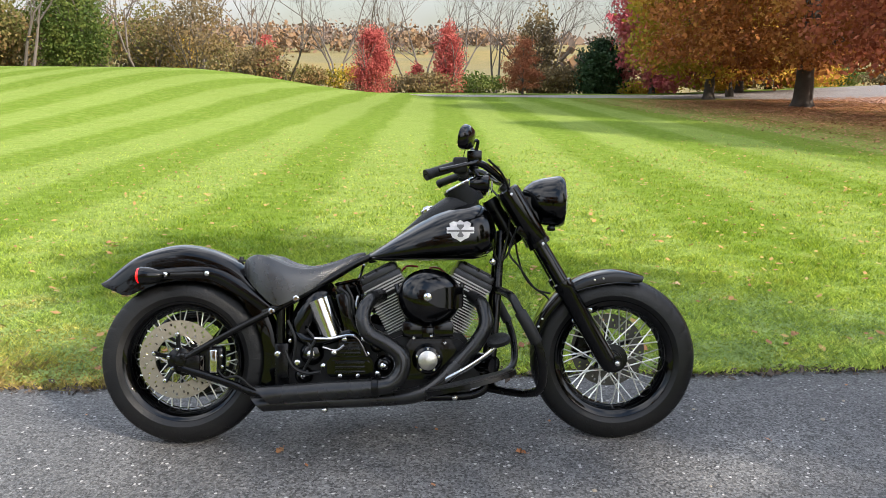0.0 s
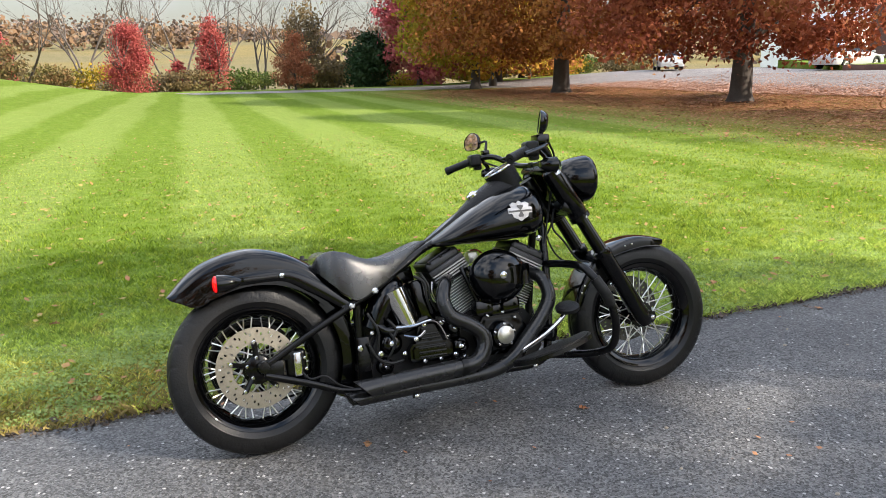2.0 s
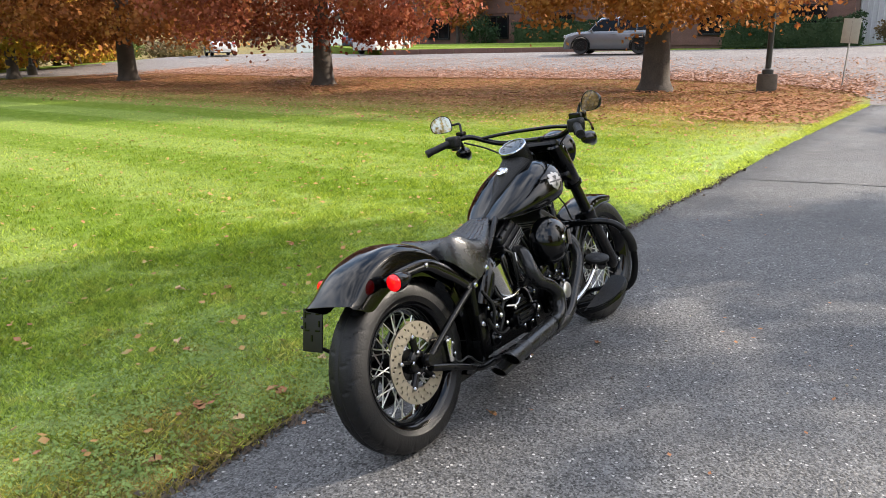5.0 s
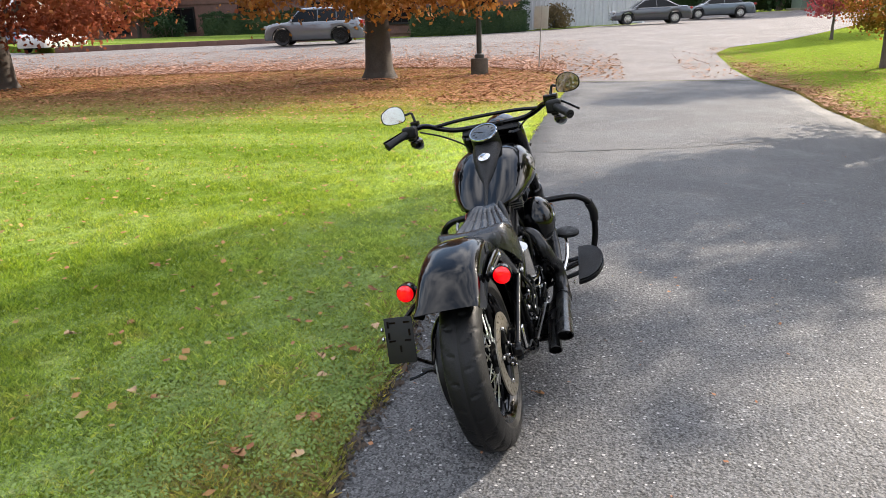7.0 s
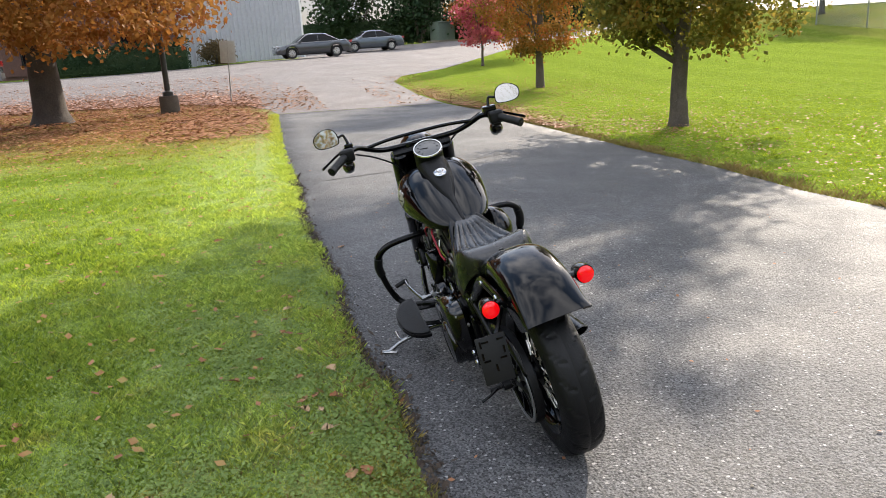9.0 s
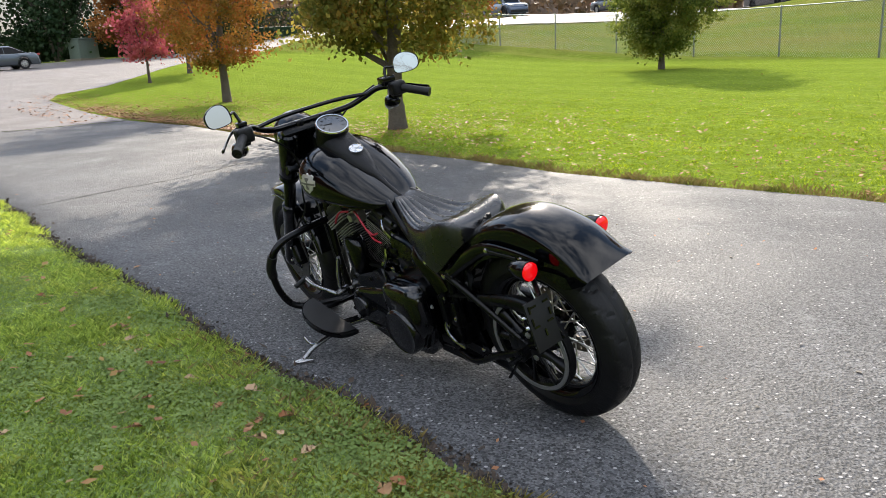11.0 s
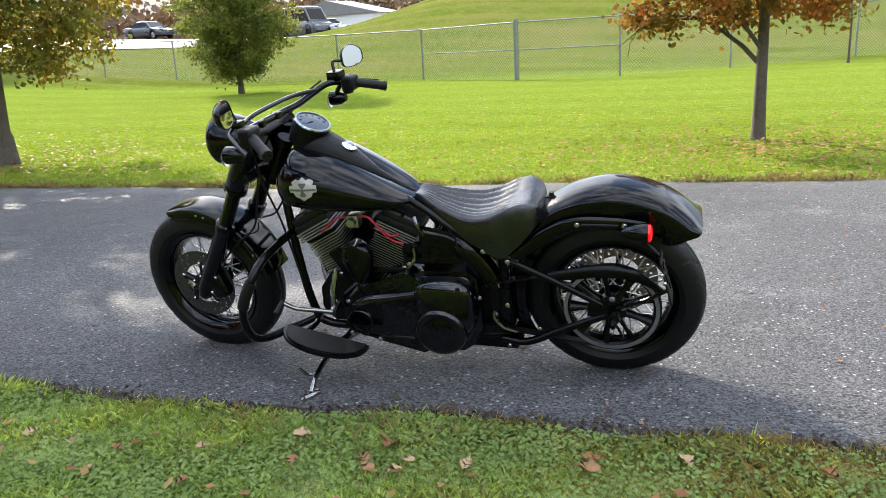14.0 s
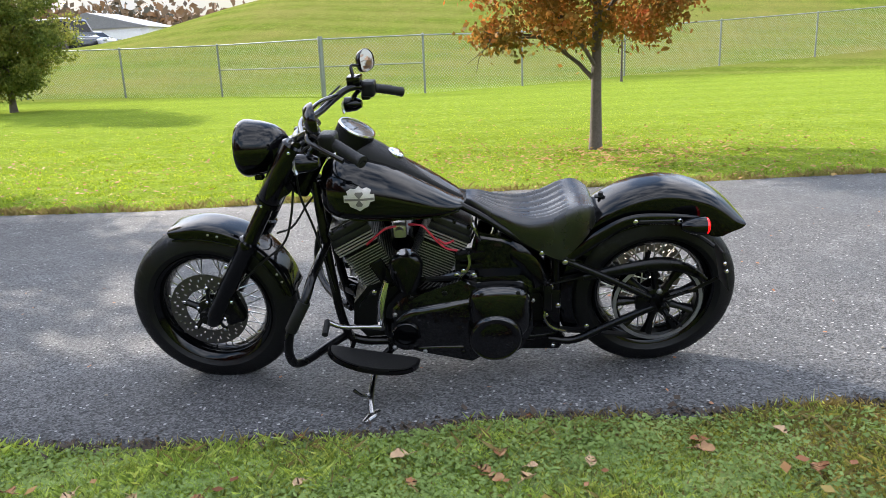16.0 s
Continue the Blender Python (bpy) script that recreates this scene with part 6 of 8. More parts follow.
# fuel tank
TX = [-0.150, -0.135, -0.10, -0.04, 0.04, 0.12, 0.20, 0.27, 0.31, 0.335, 0.348]
TW = [0.045, 0.078, 0.110, 0.142, 0.166, 0.183, 0.192, 0.188, 0.172, 0.142, 0.10]
TT = [0.706, 0.716, 0.738, 0.778, 0.828, 0.872, 0.902, 0.913, 0.902, 0.872, 0.832]
TB = [0.694, 0.690, 0.687, 0.686, 0.686, 0.686, 0.688, 0.694, 0.704, 0.722, 0.745]


def soft(x, xs, ys, r=0.018):
    """A smoothed reading of a line of values."""
    return sum(float(np.interp(x + k * r, xs, ys)) * w for k, w in ((-1, 0.15), (-0.5, 0.22), (0, 0.26), (0.5, 0.22), (1, 0.15)))


def tank_ring(x, n=56):
    w, t, b = ((soft(x, TX, q, 0.02) if x < 0.31 else float(np.interp(x, TX, q))) for q in (TW, TT, TB))
    out = []
    zc = b + (t - b) * 0.40
    for i in range(n):
        a = 2 * math.pi * i / n
        ca, sa = math.cos(a), math.sin(a)
        y = w * math.copysign(abs(ca) ** 0.70, ca)
        z = zc + ((t - zc) * max(sa, 0) ** 0.92 if sa > 0 else -(zc - b) * abs(sa) ** 0.6)
        if sa > 0:
            z -= min(0.020, (t - b) * 0.16) * math.exp(-(y / 0.036) ** 2)
        out.append(Vector((x, y, z)))
    return out


def tank_side(x, z):
    """How far out the tank's side stands at that place."""
    w, t, b = (float(np.interp(x, TX, q)) for q in (TW, TT, TB))
    zc = b + (t - b) * 0.40
    s = min(max((z - zc) / (t - zc), 0), 1) ** (1 / 0.92) if z > zc else min((zc - z) / (zc - b), 1) ** (1 / 0.6)
    return w * math.sqrt(max(1 - s * s, 0)) ** 0.70


bm = bmesh.new()
loft(bm, [tank_ring(x) for x in np.concatenate([np.linspace(-0.150, 0.29, 30), np.linspace(0.302, 0.348, 8)])])
tank = part("fuel_tank", bm, M_PAINT, bike, "glossy black teardrop fuel tank", sharp=60)
# seam along the lower edge and knee line
for sd in (-1, 1):
    bm = bmesh.new()
    tube(bm, [(x, sd * (tank_side(x, 0.70) + 0.001), 0.698 + 0.01 * (x > 0.3)) for x in (-0.12, -0.04, 0.06, 0.16, 0.26, 0.32)], 0.004, 6)
    part("tank_seam", bm, M_PAINT, tank)
    # plain shield badge
    for nm, pts, lift, mm, lb in (("badge", [(-0.050, 0.012), (-0.036, 0.013), (-0.040, 0.026), (-0.026, 0.034), (-0.012, 0.031), (0.0, 0.040), (0.012, 0.031), (0.026, 0.034), (0.040, 0.026), (0.036, 0.013), (0.050, 0.012), (0.050, -0.010), (0.036, -0.011), (0.030, -0.026), (0.012, -0.034), (0.0, -0.042), (-0.012, -0.034), (-0.030, -0.026), (-0.036, -0.011), (-0.050, -0.010)], 0.003, M_BADGE, "plain silver shield-shaped tank badge"),
                                  ("badge_bar", [(-0.048, 0.002), (0.048, 0.002), (0.048, -0.005), (-0.048, -0.005)], 0.0046, M_BADGE_DARK, ""),
                                  ("badge_bar", [(-0.012, 0.022), (0.012, 0.022), (0.014, 0.016), (-0.014, 0.016)], 0.0046, M_BADGE_DARK, ""),
                                  ("badge_bar", [(-0.012, -0.018), (0.012, -0.018), (0.008, -0.025), (-0.008, -0.025)], 0.0046, M_BADGE_DARK, "")):
        bm = bmesh.new()
        bx, bz = 0.207, 0.800
        dense = []
        for i, (u, w) in enumerate(pts):
            u2, w2 = pts[(i + 1) % len(pts)]
            dense += [(u + (u2 - u) * k / 4, w + (w2 - w) * k / 4) for k in range(4)]
        rings = []
        for s in (1.0, 0.66, 0.33):
            rings.append([bm.verts.new((bx + u * s, sd * (tank_side(bx + u * s, bz + w * s) + lift), bz + w * s)) for u, w in dense])
        low = [bm.verts.new((bx + u, sd * (tank_side(bx + u, bz + w) - 0.001), bz + w)) for u, w in dense]
        mid = bm.verts.new((bx, sd * (tank_side(bx, bz) + lift), bz))
        n = len(dense)
        for a, b in ((low, rings[0]), (rings[0], rings[1]), (rings[1], rings[2])):
            for i in range(n):
                bm.faces.new((a[i], a[(i + 1) % n], b[(i + 1) % n], b[i]))
        for i in range(n):
            bm.faces.new((rings[2][i], rings[2][(i + 1) % n], mid))
        part(nm, bm, mm, tank, lb)

# console with gauge and filler cap
bm = bmesh.new()
rings = []
for x, w, z, h in ((0.292, 0.030, 0.925, 0.05), (0.280, 0.060, 0.968, 0.09), (0.235, 0.070, 0.974, 0.10), (0.19, 0.073, 0.962, 0.11), (0.14, 0.069, 0.931, 0.10), (0.08, 0.057, 0.886, 0.075), (0.03, 0.038, 0.840, 0.055), (-0.01, 0.016, 0.802, 0.035), (-0.06, 0.012, 0.766, 0.03), (-0.12, 0.011, 0.729, 0.025), (-0.138, 0.008, 0.718, 0.02)):
    ring = []
    for i in range(16):
        a = 2 * math.pi * i / 16
        ring.append(Vector((x, w * math.copysign(abs(math.cos(a)) ** 0.7, math.cos(a)), z - h + h * (math.sin(a) * 0.9 if math.sin(a) > 0 else math.sin(a)))))
    rings.append(ring)
loft(bm, rings)
console = part("dash_console", bm, M_WRINKLE, tank, "black tank console")
GAX = Vector((-0.46, 0, 0.888)).normalized()
gc = Vector((0.221, 0, 0.966))
bm = bmesh.new()
lathe(bm, [(0, -0.07), (0.066, -0.07), (0.066, 0.0), (0.067, 0.012), (0.064, 0.014), (0, 0.014)], gc, GAX, 40)
gauge = part("speedometer", bm, M_WRINKLE, console, "round speedometer in a black housing")
bm = bmesh.new()
lathe(bm, [(0.0665, 0.011), (0.0675, 0.016), (0.065, 0.0205), (0.060, 0.0205), (0.0585, 0.016), (0.060, 0.012)], gc, GAX, 48, closed=True)
part("bezel", bm, M_CHROME, gauge, "thin bright bezel")
bm = bmesh.new()
lathe(bm, [(0.0585, 0.0162), (0.03, 0.0172), (0, 0.0175)], gc, GAX, 40)
part("dial_glass", bm, M_GAUGE, gauge, "pale reflective dial glass")
ux = Vector((GAX.z, 0, -GAX.x))
for i in range(9):
    a = radians(-220 + i * 32.5)
    d = ux * -math.sin(a) + Vector((0, 1, 0)) * math.cos(a)
    bm = bmesh.new()
    tube(bm, [gc + GAX * 0.0185 + d * 0.040, gc + GAX * 0.0185 + d * 0.050], 0.0013, 4, 1)
    part("dial_mark", bm, M_TRIM, gauge)
bm = bmesh.new()
tube(bm, [gc + GAX * 0.019, gc + GAX * 0.019 + Vector((0.01, 0.036, 0.005))], [0.002, 0.0008], 5, 1)
part("dial_needle", bm, M_TRIM, gauge)
bm = bmesh.new()
lathe(bm, [(0.029, -0.012), (0.029, 0.002), (0.025, 0.006), (0.015, 0.008), (0.011, 0.013), (0, 0.014)], (0.088, 0, 0.886), GAX, 28)
part("filler_cap", bm, M_CHROME, console, "chrome ignition and filler cap")

# seat
SX = [-0.606, -0.602, -0.592, -0.568, -0.535, -0.490, -0.470, -0.430, -0.370, -0.310, -0.250, -0.200, -0.165, -0.150]
SZ = [0.655, 0.672, 0.690, 0.706, 0.708, 0.690, 0.679, 0.660, 0.648, 0.655, 0.676, 0.702, 0.718, 0.714]
SW = [0.050, 0.080, 0.108, 0.134, 0.148, 0.157, 0.158, 0.156, 0.144, 0.124, 0.096, 0.072, 0.054, 0.042]
SL = [0.645, 0.642, 0.634, 0.610, 0.576, 0.534, 0.522, 0.538, 0.570, 0.604, 0.640, 0.666, 0.686, 0.692]
bm = bmesh.new()
rings = []
for x in np.concatenate([np.linspace(-0.606, -0.56, 18), np.linspace(-0.555, -0.150, 80)]):
    z, w, lo = (soft(x, SX, q, 0.004 if x < -0.58 else 0.016) for q in (SZ, SW, SL))
    ring = []
    n = 96
    for i in range(n + 1):
        t = -1 + 2 * i / n
        y = w * math.sin(t * math.pi / 2) ** 1 if abs(t) < 1 else w * t
        s = abs(t)
        top = z + 0.012 * math.sin(min(s, 0.62) / 0.62 * math.pi / 2) ** 2 * (0.4 + 0.6 * float(ss(-0.58, -0.48, x) * ss(-0.20, -0.30, x)))
        if s > 0.62:
            u = (s - 0.62) / 0.38
            top = top + (lo - top) * u ** 1.7
        else:
            if -0.505 < x < -0.175:
                fade = min((x + 0.505) / 0.02, (-0.175 - x) / 0.03, 1.0) * min(1.0, (0.62 - s) / 0.06)
                ribs = 7.0
                ph = (t / 0.62 * ribs / 2 + 0.5) % 1.0
                top += max(fade, 0) * (0.009 * abs(math.sin(math.pi * ph)) ** 0.55 - 0.003)
        ring.append(Vector((x, y, top)))
    ring += [Vector((x, w * 0.85, lo + 0.006)), Vector((x, -w * 0.85, lo + 0.006))]
    rings.append(ring)
loft(bm, rings)
seat = part("seat", bm, M_LEATHER, bike, "black leather solo seat with ribbed centre", sharp=75)
bm = bmesh.new()
box(bm, (-0.622, 0, 0.690), (0.03, 0.020, 0.008), 0.003)
lathe(bm, [(0, 0.014), (0.008, 0.014), (0.010, 0.0), (0, 0)], (-0.628, 0, 0.692), (0, 0, 1), 12)
part("seat_bracket", bm, M_TRIM, seat)

# engine: crankcase, cylinders, heads, rocker boxes
bm = bmesh.new()
prism(bm, [(-0.09, 0.19), (0.24, 0.19), (0.285, 0.25), (0.275, 0.34), (0.22, 0.41), (0.10, 0.44), (-0.01, 0.43), (-0.09, 0.40)], -0.125, 0.11, 0.02)
case = part("crankcase", bm, M_WRINKLE, bike, "black crankcase")
bm = bmesh.new()
prism(bm, [(-0.44, 0.20), (-0.10, 0.20), (-0.08, 0.40), (-0.20, 0.44), (-0.40, 0.40), (-0.45, 0.30)], -0.10, 0.10, 0.015)
part("gearbox", bm, M_WRINKLE, bike, "black gearbox case")
bm = bmesh.new()
lathe(bm, [(0, 0.060), (0.034, 0.060), (0.048, 0.052), (0.054, 0.03), (0.060, 0.0), (0, 0)], (0.085, -0.15, 0.328), (0, -1, 0), 32)
prism(bm, [(0.0, 0.25), (0.17, 0.25), (0.21, 0.33), (0.17, 0.40), (0.02, 0.40), (-0.02, 0.33)], -0.165, -0.12, 0.012)
cam_cover = part("cam_cover", bm, M_PAINT, case, "black cam cover")
bm = bmesh.new()
lathe(bm, [(0.035, 0.0), (0.035, 0.005), (0.030, 0.009), (0, 0.010)], (0.085, -0.210, 0.328), (0, -1, 0), 28)
part("timer_cover", bm, M_STEEL, cam_cover, "round chrome timer cover")
bolts(cam_cover, [(0.085 + 0.042 * math.cos(a), -0.203, 0.328 + 0.042 * math.sin(a)) for a in (0.3, 1.55, 2.8, 4.06, 5.3)], M_CHROME, 0.0065)
bolts(cam_cover, [(0.035, -0.166, 0.405), (0.10, -0.166, 0.412), (0.15, -0.166, 0.385), (0.19, -0.166, 0.30)], M_CHROME, 0.007)
# lifter blocks and oil filter neck
bm = bmesh.new()
for x in (0.03, 0.145):
    box(bm, (x, -0.13, 0.435), (0.075, 0.06, 0.06), 0.012)
box(bm, (0.09, -0.12, 0.42), (0.05, 0.05, 0.05), 0.01)
part("lifter_block", bm, M_PAINT, case)
bm = bmesh.new()
lathe(bm, [(0, -0.05), (0.036, -0.05), (0.038, 0.0), (0.034, 0.05), (0, 0.055)], (0.30, -0.10, 0.30), (0.7, -0.7, -0.1), 20)
part("oil_filter", bm, M_PAINT, case)


def cylinder(name, base, top, label):
    axis = (Vector(top) - Vector(base)).normalized()
    q = Matrix.Translation(base) @ axis.to_track_quat("Z", "Y").to_matrix().to_4x4()
    fore = (q.to_3x3().inverted() @ Vector((1, 0, 0)))
    ang = math.atan2(fore.y, fore.x)
    q = q @ Matrix.Rotation(ang, 4, "Z")
    L = (Vector(top) - Vector(base)).length
    bm = bmesh.new()
    lathe(bm, [(0, 0), (0.058, 0), (0.058, L * 0.72), (0, L * 0.72)], (0, 0, 0), (0, 0, 1), 24)
    fins = []
    n = 15
    for i in range(n):
        z = 0.022 + i * (L * 0.70 - 0.02) / n
        s = 0.158 + 0.012 * min(i / 4, 1)
        fins.append((z, s))
    bmesh.ops.transform(bm, matrix=q, verts=bm.verts)
    cyl = part(name, bm, M_WRINKLE, bike, label)
    for z, s in fins:
        bm = bmesh.new()
        box(bm, (0, 0, z), (s * 0.84, s * 1.10, 0.0034), 0.0)
        for f in bm.faces:
            f.normal_update()
            if abs(f.normal.z) < 0.5:
                f.material_index = 1
        bmesh.ops.transform(bm, matrix=q, verts=bm.verts)
        part("fin", bm, [M_WRINKLE, M_FIN], cyl, "", smooth=False)
    bm = bmesh.new()
    for i in range(4):
        vs = box(bm, (0, 0, L * 0.76 + i * 0.011), (0.155, 0.205, 0.006), 0.0)
    bm.faces.ensure_lookup_table()
    for f in bm.faces:
        f.normal_update()
        if abs(f.normal.z) < 0.5:
            f.material_index = 1
    box(bm, (0, 0, L * 0.80), (0.145, 0.17, 0.06), 0.008)
    bmesh.ops.transform(bm, matrix=q, verts=bm.verts)
    part("cylinder_head", bm, [M_WRINKLE, M_GREY_FIN], cyl, "", smooth=False)
    bm = bmesh.new()
    box(bm, (0, 0, L * 0.93), (0.160, 0.185, 0.032), 0.008)
    box(bm, (0, 0, L * 1.04), (0.152, 0.172, 0.040), 0.014, segs=3)
    box(bm, (0, 0, L * 1.115), (0.12, 0.13, 0.012), 0.005)
    bmesh.ops.transform(bm, matrix=q, verts=bm.verts)
    rb = part("rocker_box", bm, M_CASE, cyl, "black rocker box")
    for sy in (-1, 1):
        for sx in (-0.055, 0.0, 0.055):
            bm = bmesh.new()
            lathe(bm, [(0, 0.012), (0.006, 0.012), (0.008, 0.006), (0.008, 0), (0, 0)], (sx, sy * 0.080, L * 1.085), (0, 0, 1), 8)
            bmesh.ops.transform(bm, matrix=q, verts=bm.verts)
            part("bolt", bm, M_SATIN, rb)
    return cyl


cylinder("rear_cylinder", (0.020, 0.0, 0.405), (-0.092, 0.0, 0.628), "black finned cylinder with machined edges")
cylinder("front_cylinder", (0.150, 0.0, 0.405), (0.268, 0.0, 0.628), "black finned cylinder with machined edges")
for pts in ([(0.02, -0.125, 0.45), (-0.012, -0.118, 0.54), (-0.03, -0.10, 0.60)], [(0.045, -0.13, 0.45), (0.02, -0.12, 0.54), (0.0, -0.10, 0.60)], [(0.13, -0.13, 0.45), (0.165, -0.12, 0.54), (0.19, -0.10, 0.60)], [(0.155, -0.125, 0.45), (0.20, -0.118, 0.54), (0.22, -0.10, 0.60)]):
    bm = bmesh.new()
    tube(bm, pts, 0.0095, 10, 3)
    part("pushrod_tube", bm, M_PAINT, case)

# air cleaner on the right
bm = bmesh.new()
lathe(bm, [(0.0, 0.068), (0.022, 0.068), (0.058, 0.061), (0.090, 0.044), (0.110, 0.020), (0.118, -0.004), (0.114, -0.030), (0.098, -0.050), (0, -0.052)], (0.088, -0.176, 0.556), (0, -1, 0), 56)
for v in bm.verts:
    v.co.x = 0.088 + (v.co.x - 0.088) * (1.06 if v.co.x > 0.088 else 0.95)
    v.co.z = 0.556 + (v.co.z - 0.556) * (0.88 if v.co.z > 0.556 else 0.94)
air = part("air_cleaner", bm, M_PAINT, bike, "round glossy black air cleaner cover")
bm = bmesh.new()
rings = []
for x, h, d in ((0.088, 0.016, 0.0), (0.12, 0.032, 0.003), (0.165, 0.040, 0.004), (0.208, 0.038, 0.0), (0.216, 0.034, -0.008)):
    u = (x - 0.088) / 0.131
    yy = -0.176 - 0.060 * math.sqrt(max(1 - u * u * 0.86, 0.02)) - 0.008
    rings.append([Vector((x, yy - d + (0.03 if k > 3 else 0), 0.556 + zz)) for k, zz in enumerate((-h, -h * 0.6, h * 0.6, h, h, -h))])
loft(bm, rings)
part("air_cleaner_wing", bm, M_PAINT, air, "satin black raised wing")
bm = bmesh.new()
bolt(bm, (0.085, -0.240, 0.560), 0.015, 0.010)
part("bolt", bm, M_CHROME, air, "chrome centre bolt")
bm = bmesh.new()
tube(bm, [(0.09, -0.125, 0.57), (0.09, -0.04, 0.56), (0.085, 0.03, 0.55)], [0.055, 0.045, 0.04], 16, 3)
part("intake", bm, M_SATIN, air)

# exhaust on the right
def pipe(name, pts, rs, label):
    bm = bmesh.new()
    rings = tube(bm, pts, rs, 20, 6, caps=False)
    end = rings[-1]
    cen = sum((v.co for v in end), Vector()) / len(end)
    d = (cen - sum((v.co for v in rings[-2]), Vector()) / len(end)).normalized()
    inn = [bm.verts.new(cen + (v.co - cen) * 0.86) for v in end]
    deep = [bm.verts.new(v.co - d * 0.09) for v in inn]
    n = len(end)
    for a, b in ((end, inn), (inn, deep)):
        for j in range(n):
            bm.faces.new((a[j], a[(j + 1) % n], b[(j + 1) % n], b[j]))
    bm.faces.new(deep)
    for v in end + inn:
        v.co.x -= (v.co.z - cen.z) * 0.9
    return part(name, bm, M_EXHAUST, bike, label, sharp=60)


p1 = pipe("exhaust_pipe", [(-0.085, -0.09, 0.560), (-0.125, -0.16, 0.545), (-0.150, -0.195, 0.49), (-0.128, -0.208, 0.428), (-0.060, -0.212, 0.388), (-0.012, -0.215, 0.345), (-0.010, -0.218, 0.292), (-0.045, -0.222, 0.250), (-0.11, -0.225, 0.236), (-0.30, -0.236, 0.226), (-0.500, -0.250, 0.216)], [0.024, 0.026, 0.028, 0.029, 0.029, 0.030, 0.031, 0.031, 0.032, 0.033, 0.034], "satin black exhaust pipe with slash-cut tip")
p2 = pipe("exhaust_pipe", [(0.255, -0.09, 0.555), (0.288, -0.15, 0.525), (0.300, -0.18, 0.455), (0.262, -0.188, 0.385), (0.180, -0.190, 0.295), (0.105, -0.192, 0.228), (0.02, -0.185, 0.194), (-0.15, -0.175, 0.182), (-0.32, -0.186, 0.180), (-0.530, -0.205, 0.176)], [0.024, 0.026, 0.028, 0.029, 0.029, 0.029, 0.028, 0.027, 0.027, 0.027], "satin black lower exhaust pipe")
bm = bmesh.new()
lathe(bm, [(0.0335, -0.012), (0.0365, -0.010), (0.0365, 0.010), (0.0335, 0.012)], (-0.105, -0.225, 0.2365), (1, -0.01, 0.05), 20, closed=True)
part("pipe_clamp", bm, M_SATIN, p1)
bm = bmesh.new()
box(bm, (-0.18, -0.15, 0.168), (0.42, 0.05, 0.012), 0.004)
box(bm, (-0.29, -0.18, 0.155), (0.02, 0.02, 0.03), 0.004)
part("exhaust_bracket", bm, M_SATIN, bike)
bolts(bike, [(-0.29, -0.20, 0.150), (0.18, -0.25, 0.200)], M_CHROME, 0.010)

# gearbox side cover, oil tank, side panel
bm = bmesh.new()
prism(bm, [(-0.285, 0.275), (-0.27, 0.262), (-0.13, 0.262), (-0.115, 0.275), (-0.115, 0.318), (-0.13, 0.335), (-0.27, 0.335), (-0.285, 0.318)], -0.165, -0.10, 0.012)
prism(bm, [(-0.255, 0.33), (-0.145, 0.33), (-0.165, 0.40), (-0.24, 0.40)], -0.150, -0.10, 0.012)
gcov = part("clutch_release_cover", bm, M_PAINT, bike, "black ribbed gearbox cover")
for z in (0.283, 0.300, 0.317, 0.350, 0.366):
    bm = bmesh.new()
    w = 0.11 if z < 0.33 else 0.075
    box(bm, (-0.20, -0.166 if z < 0.33 else -0.152, z), (w, 0.008, 0.008), 0.003)
    part("rib", bm, M_SATIN, gcov)
bolts(gcov, [(-0.258, -0.155, 0.352), (-0.22, -0.152, 0.402), (-0.150, -0.152, 0.402), (-0.135, -0.155, 0.348), (-0.30, -0.13, 0.30), (-0.10, -0.14, 0.272)], M_CHROME, 0.0105)
bm = bmesh.new()
tube(bm, [(-0.40, -0.085, 0.41), (-0.36, -0.095, 0.50), (-0.32, -0.085, 0.545), (-0.30, 0.0, 0.555), (-0.32, 0.085, 0.545), (-0.36, 0.095, 0.50), (-0.40, 0.085, 0.41)], 0.050, 14, 4)
oil = part("oil_tank", bm, M_PAINT, bike, "black horseshoe oil tank")
bm = bmesh.new()
rings = []
for u, s in ((0, 0.9), (0.15, 1.0), (0.85, 1.0), (1, 0.9)):
    rings.append([Vector((-0.366 + 0.096 * tt + 0.050 * (1 - u), -0.122 - 0.040 * math.sin(math.pi * tt) ** 0.8, 0.392 + 0.138 * u + 0.036 * tt)) for tt in np.linspace(0, 1, 9)] + [Vector((-0.270 + 0.050 * (1 - u), -0.11, 0.428 + 0.138 * u)), Vector((-0.366 + 0.050 * (1 - u), -0.11, 0.392 + 0.138 * u))])
loft(bm, rings)
part("side_panel", bm, M_CHROME, oil, "bright chrome oil tank panel")
bm = bmesh.new()
box(bm, (-0.21, -0.115, 0.49), (0.055, 0.05, 0.17), 0.012, Matrix.Rotation(radians(-14), 4, "Y"))
part("battery_cover", bm, M_PAINT, oil)
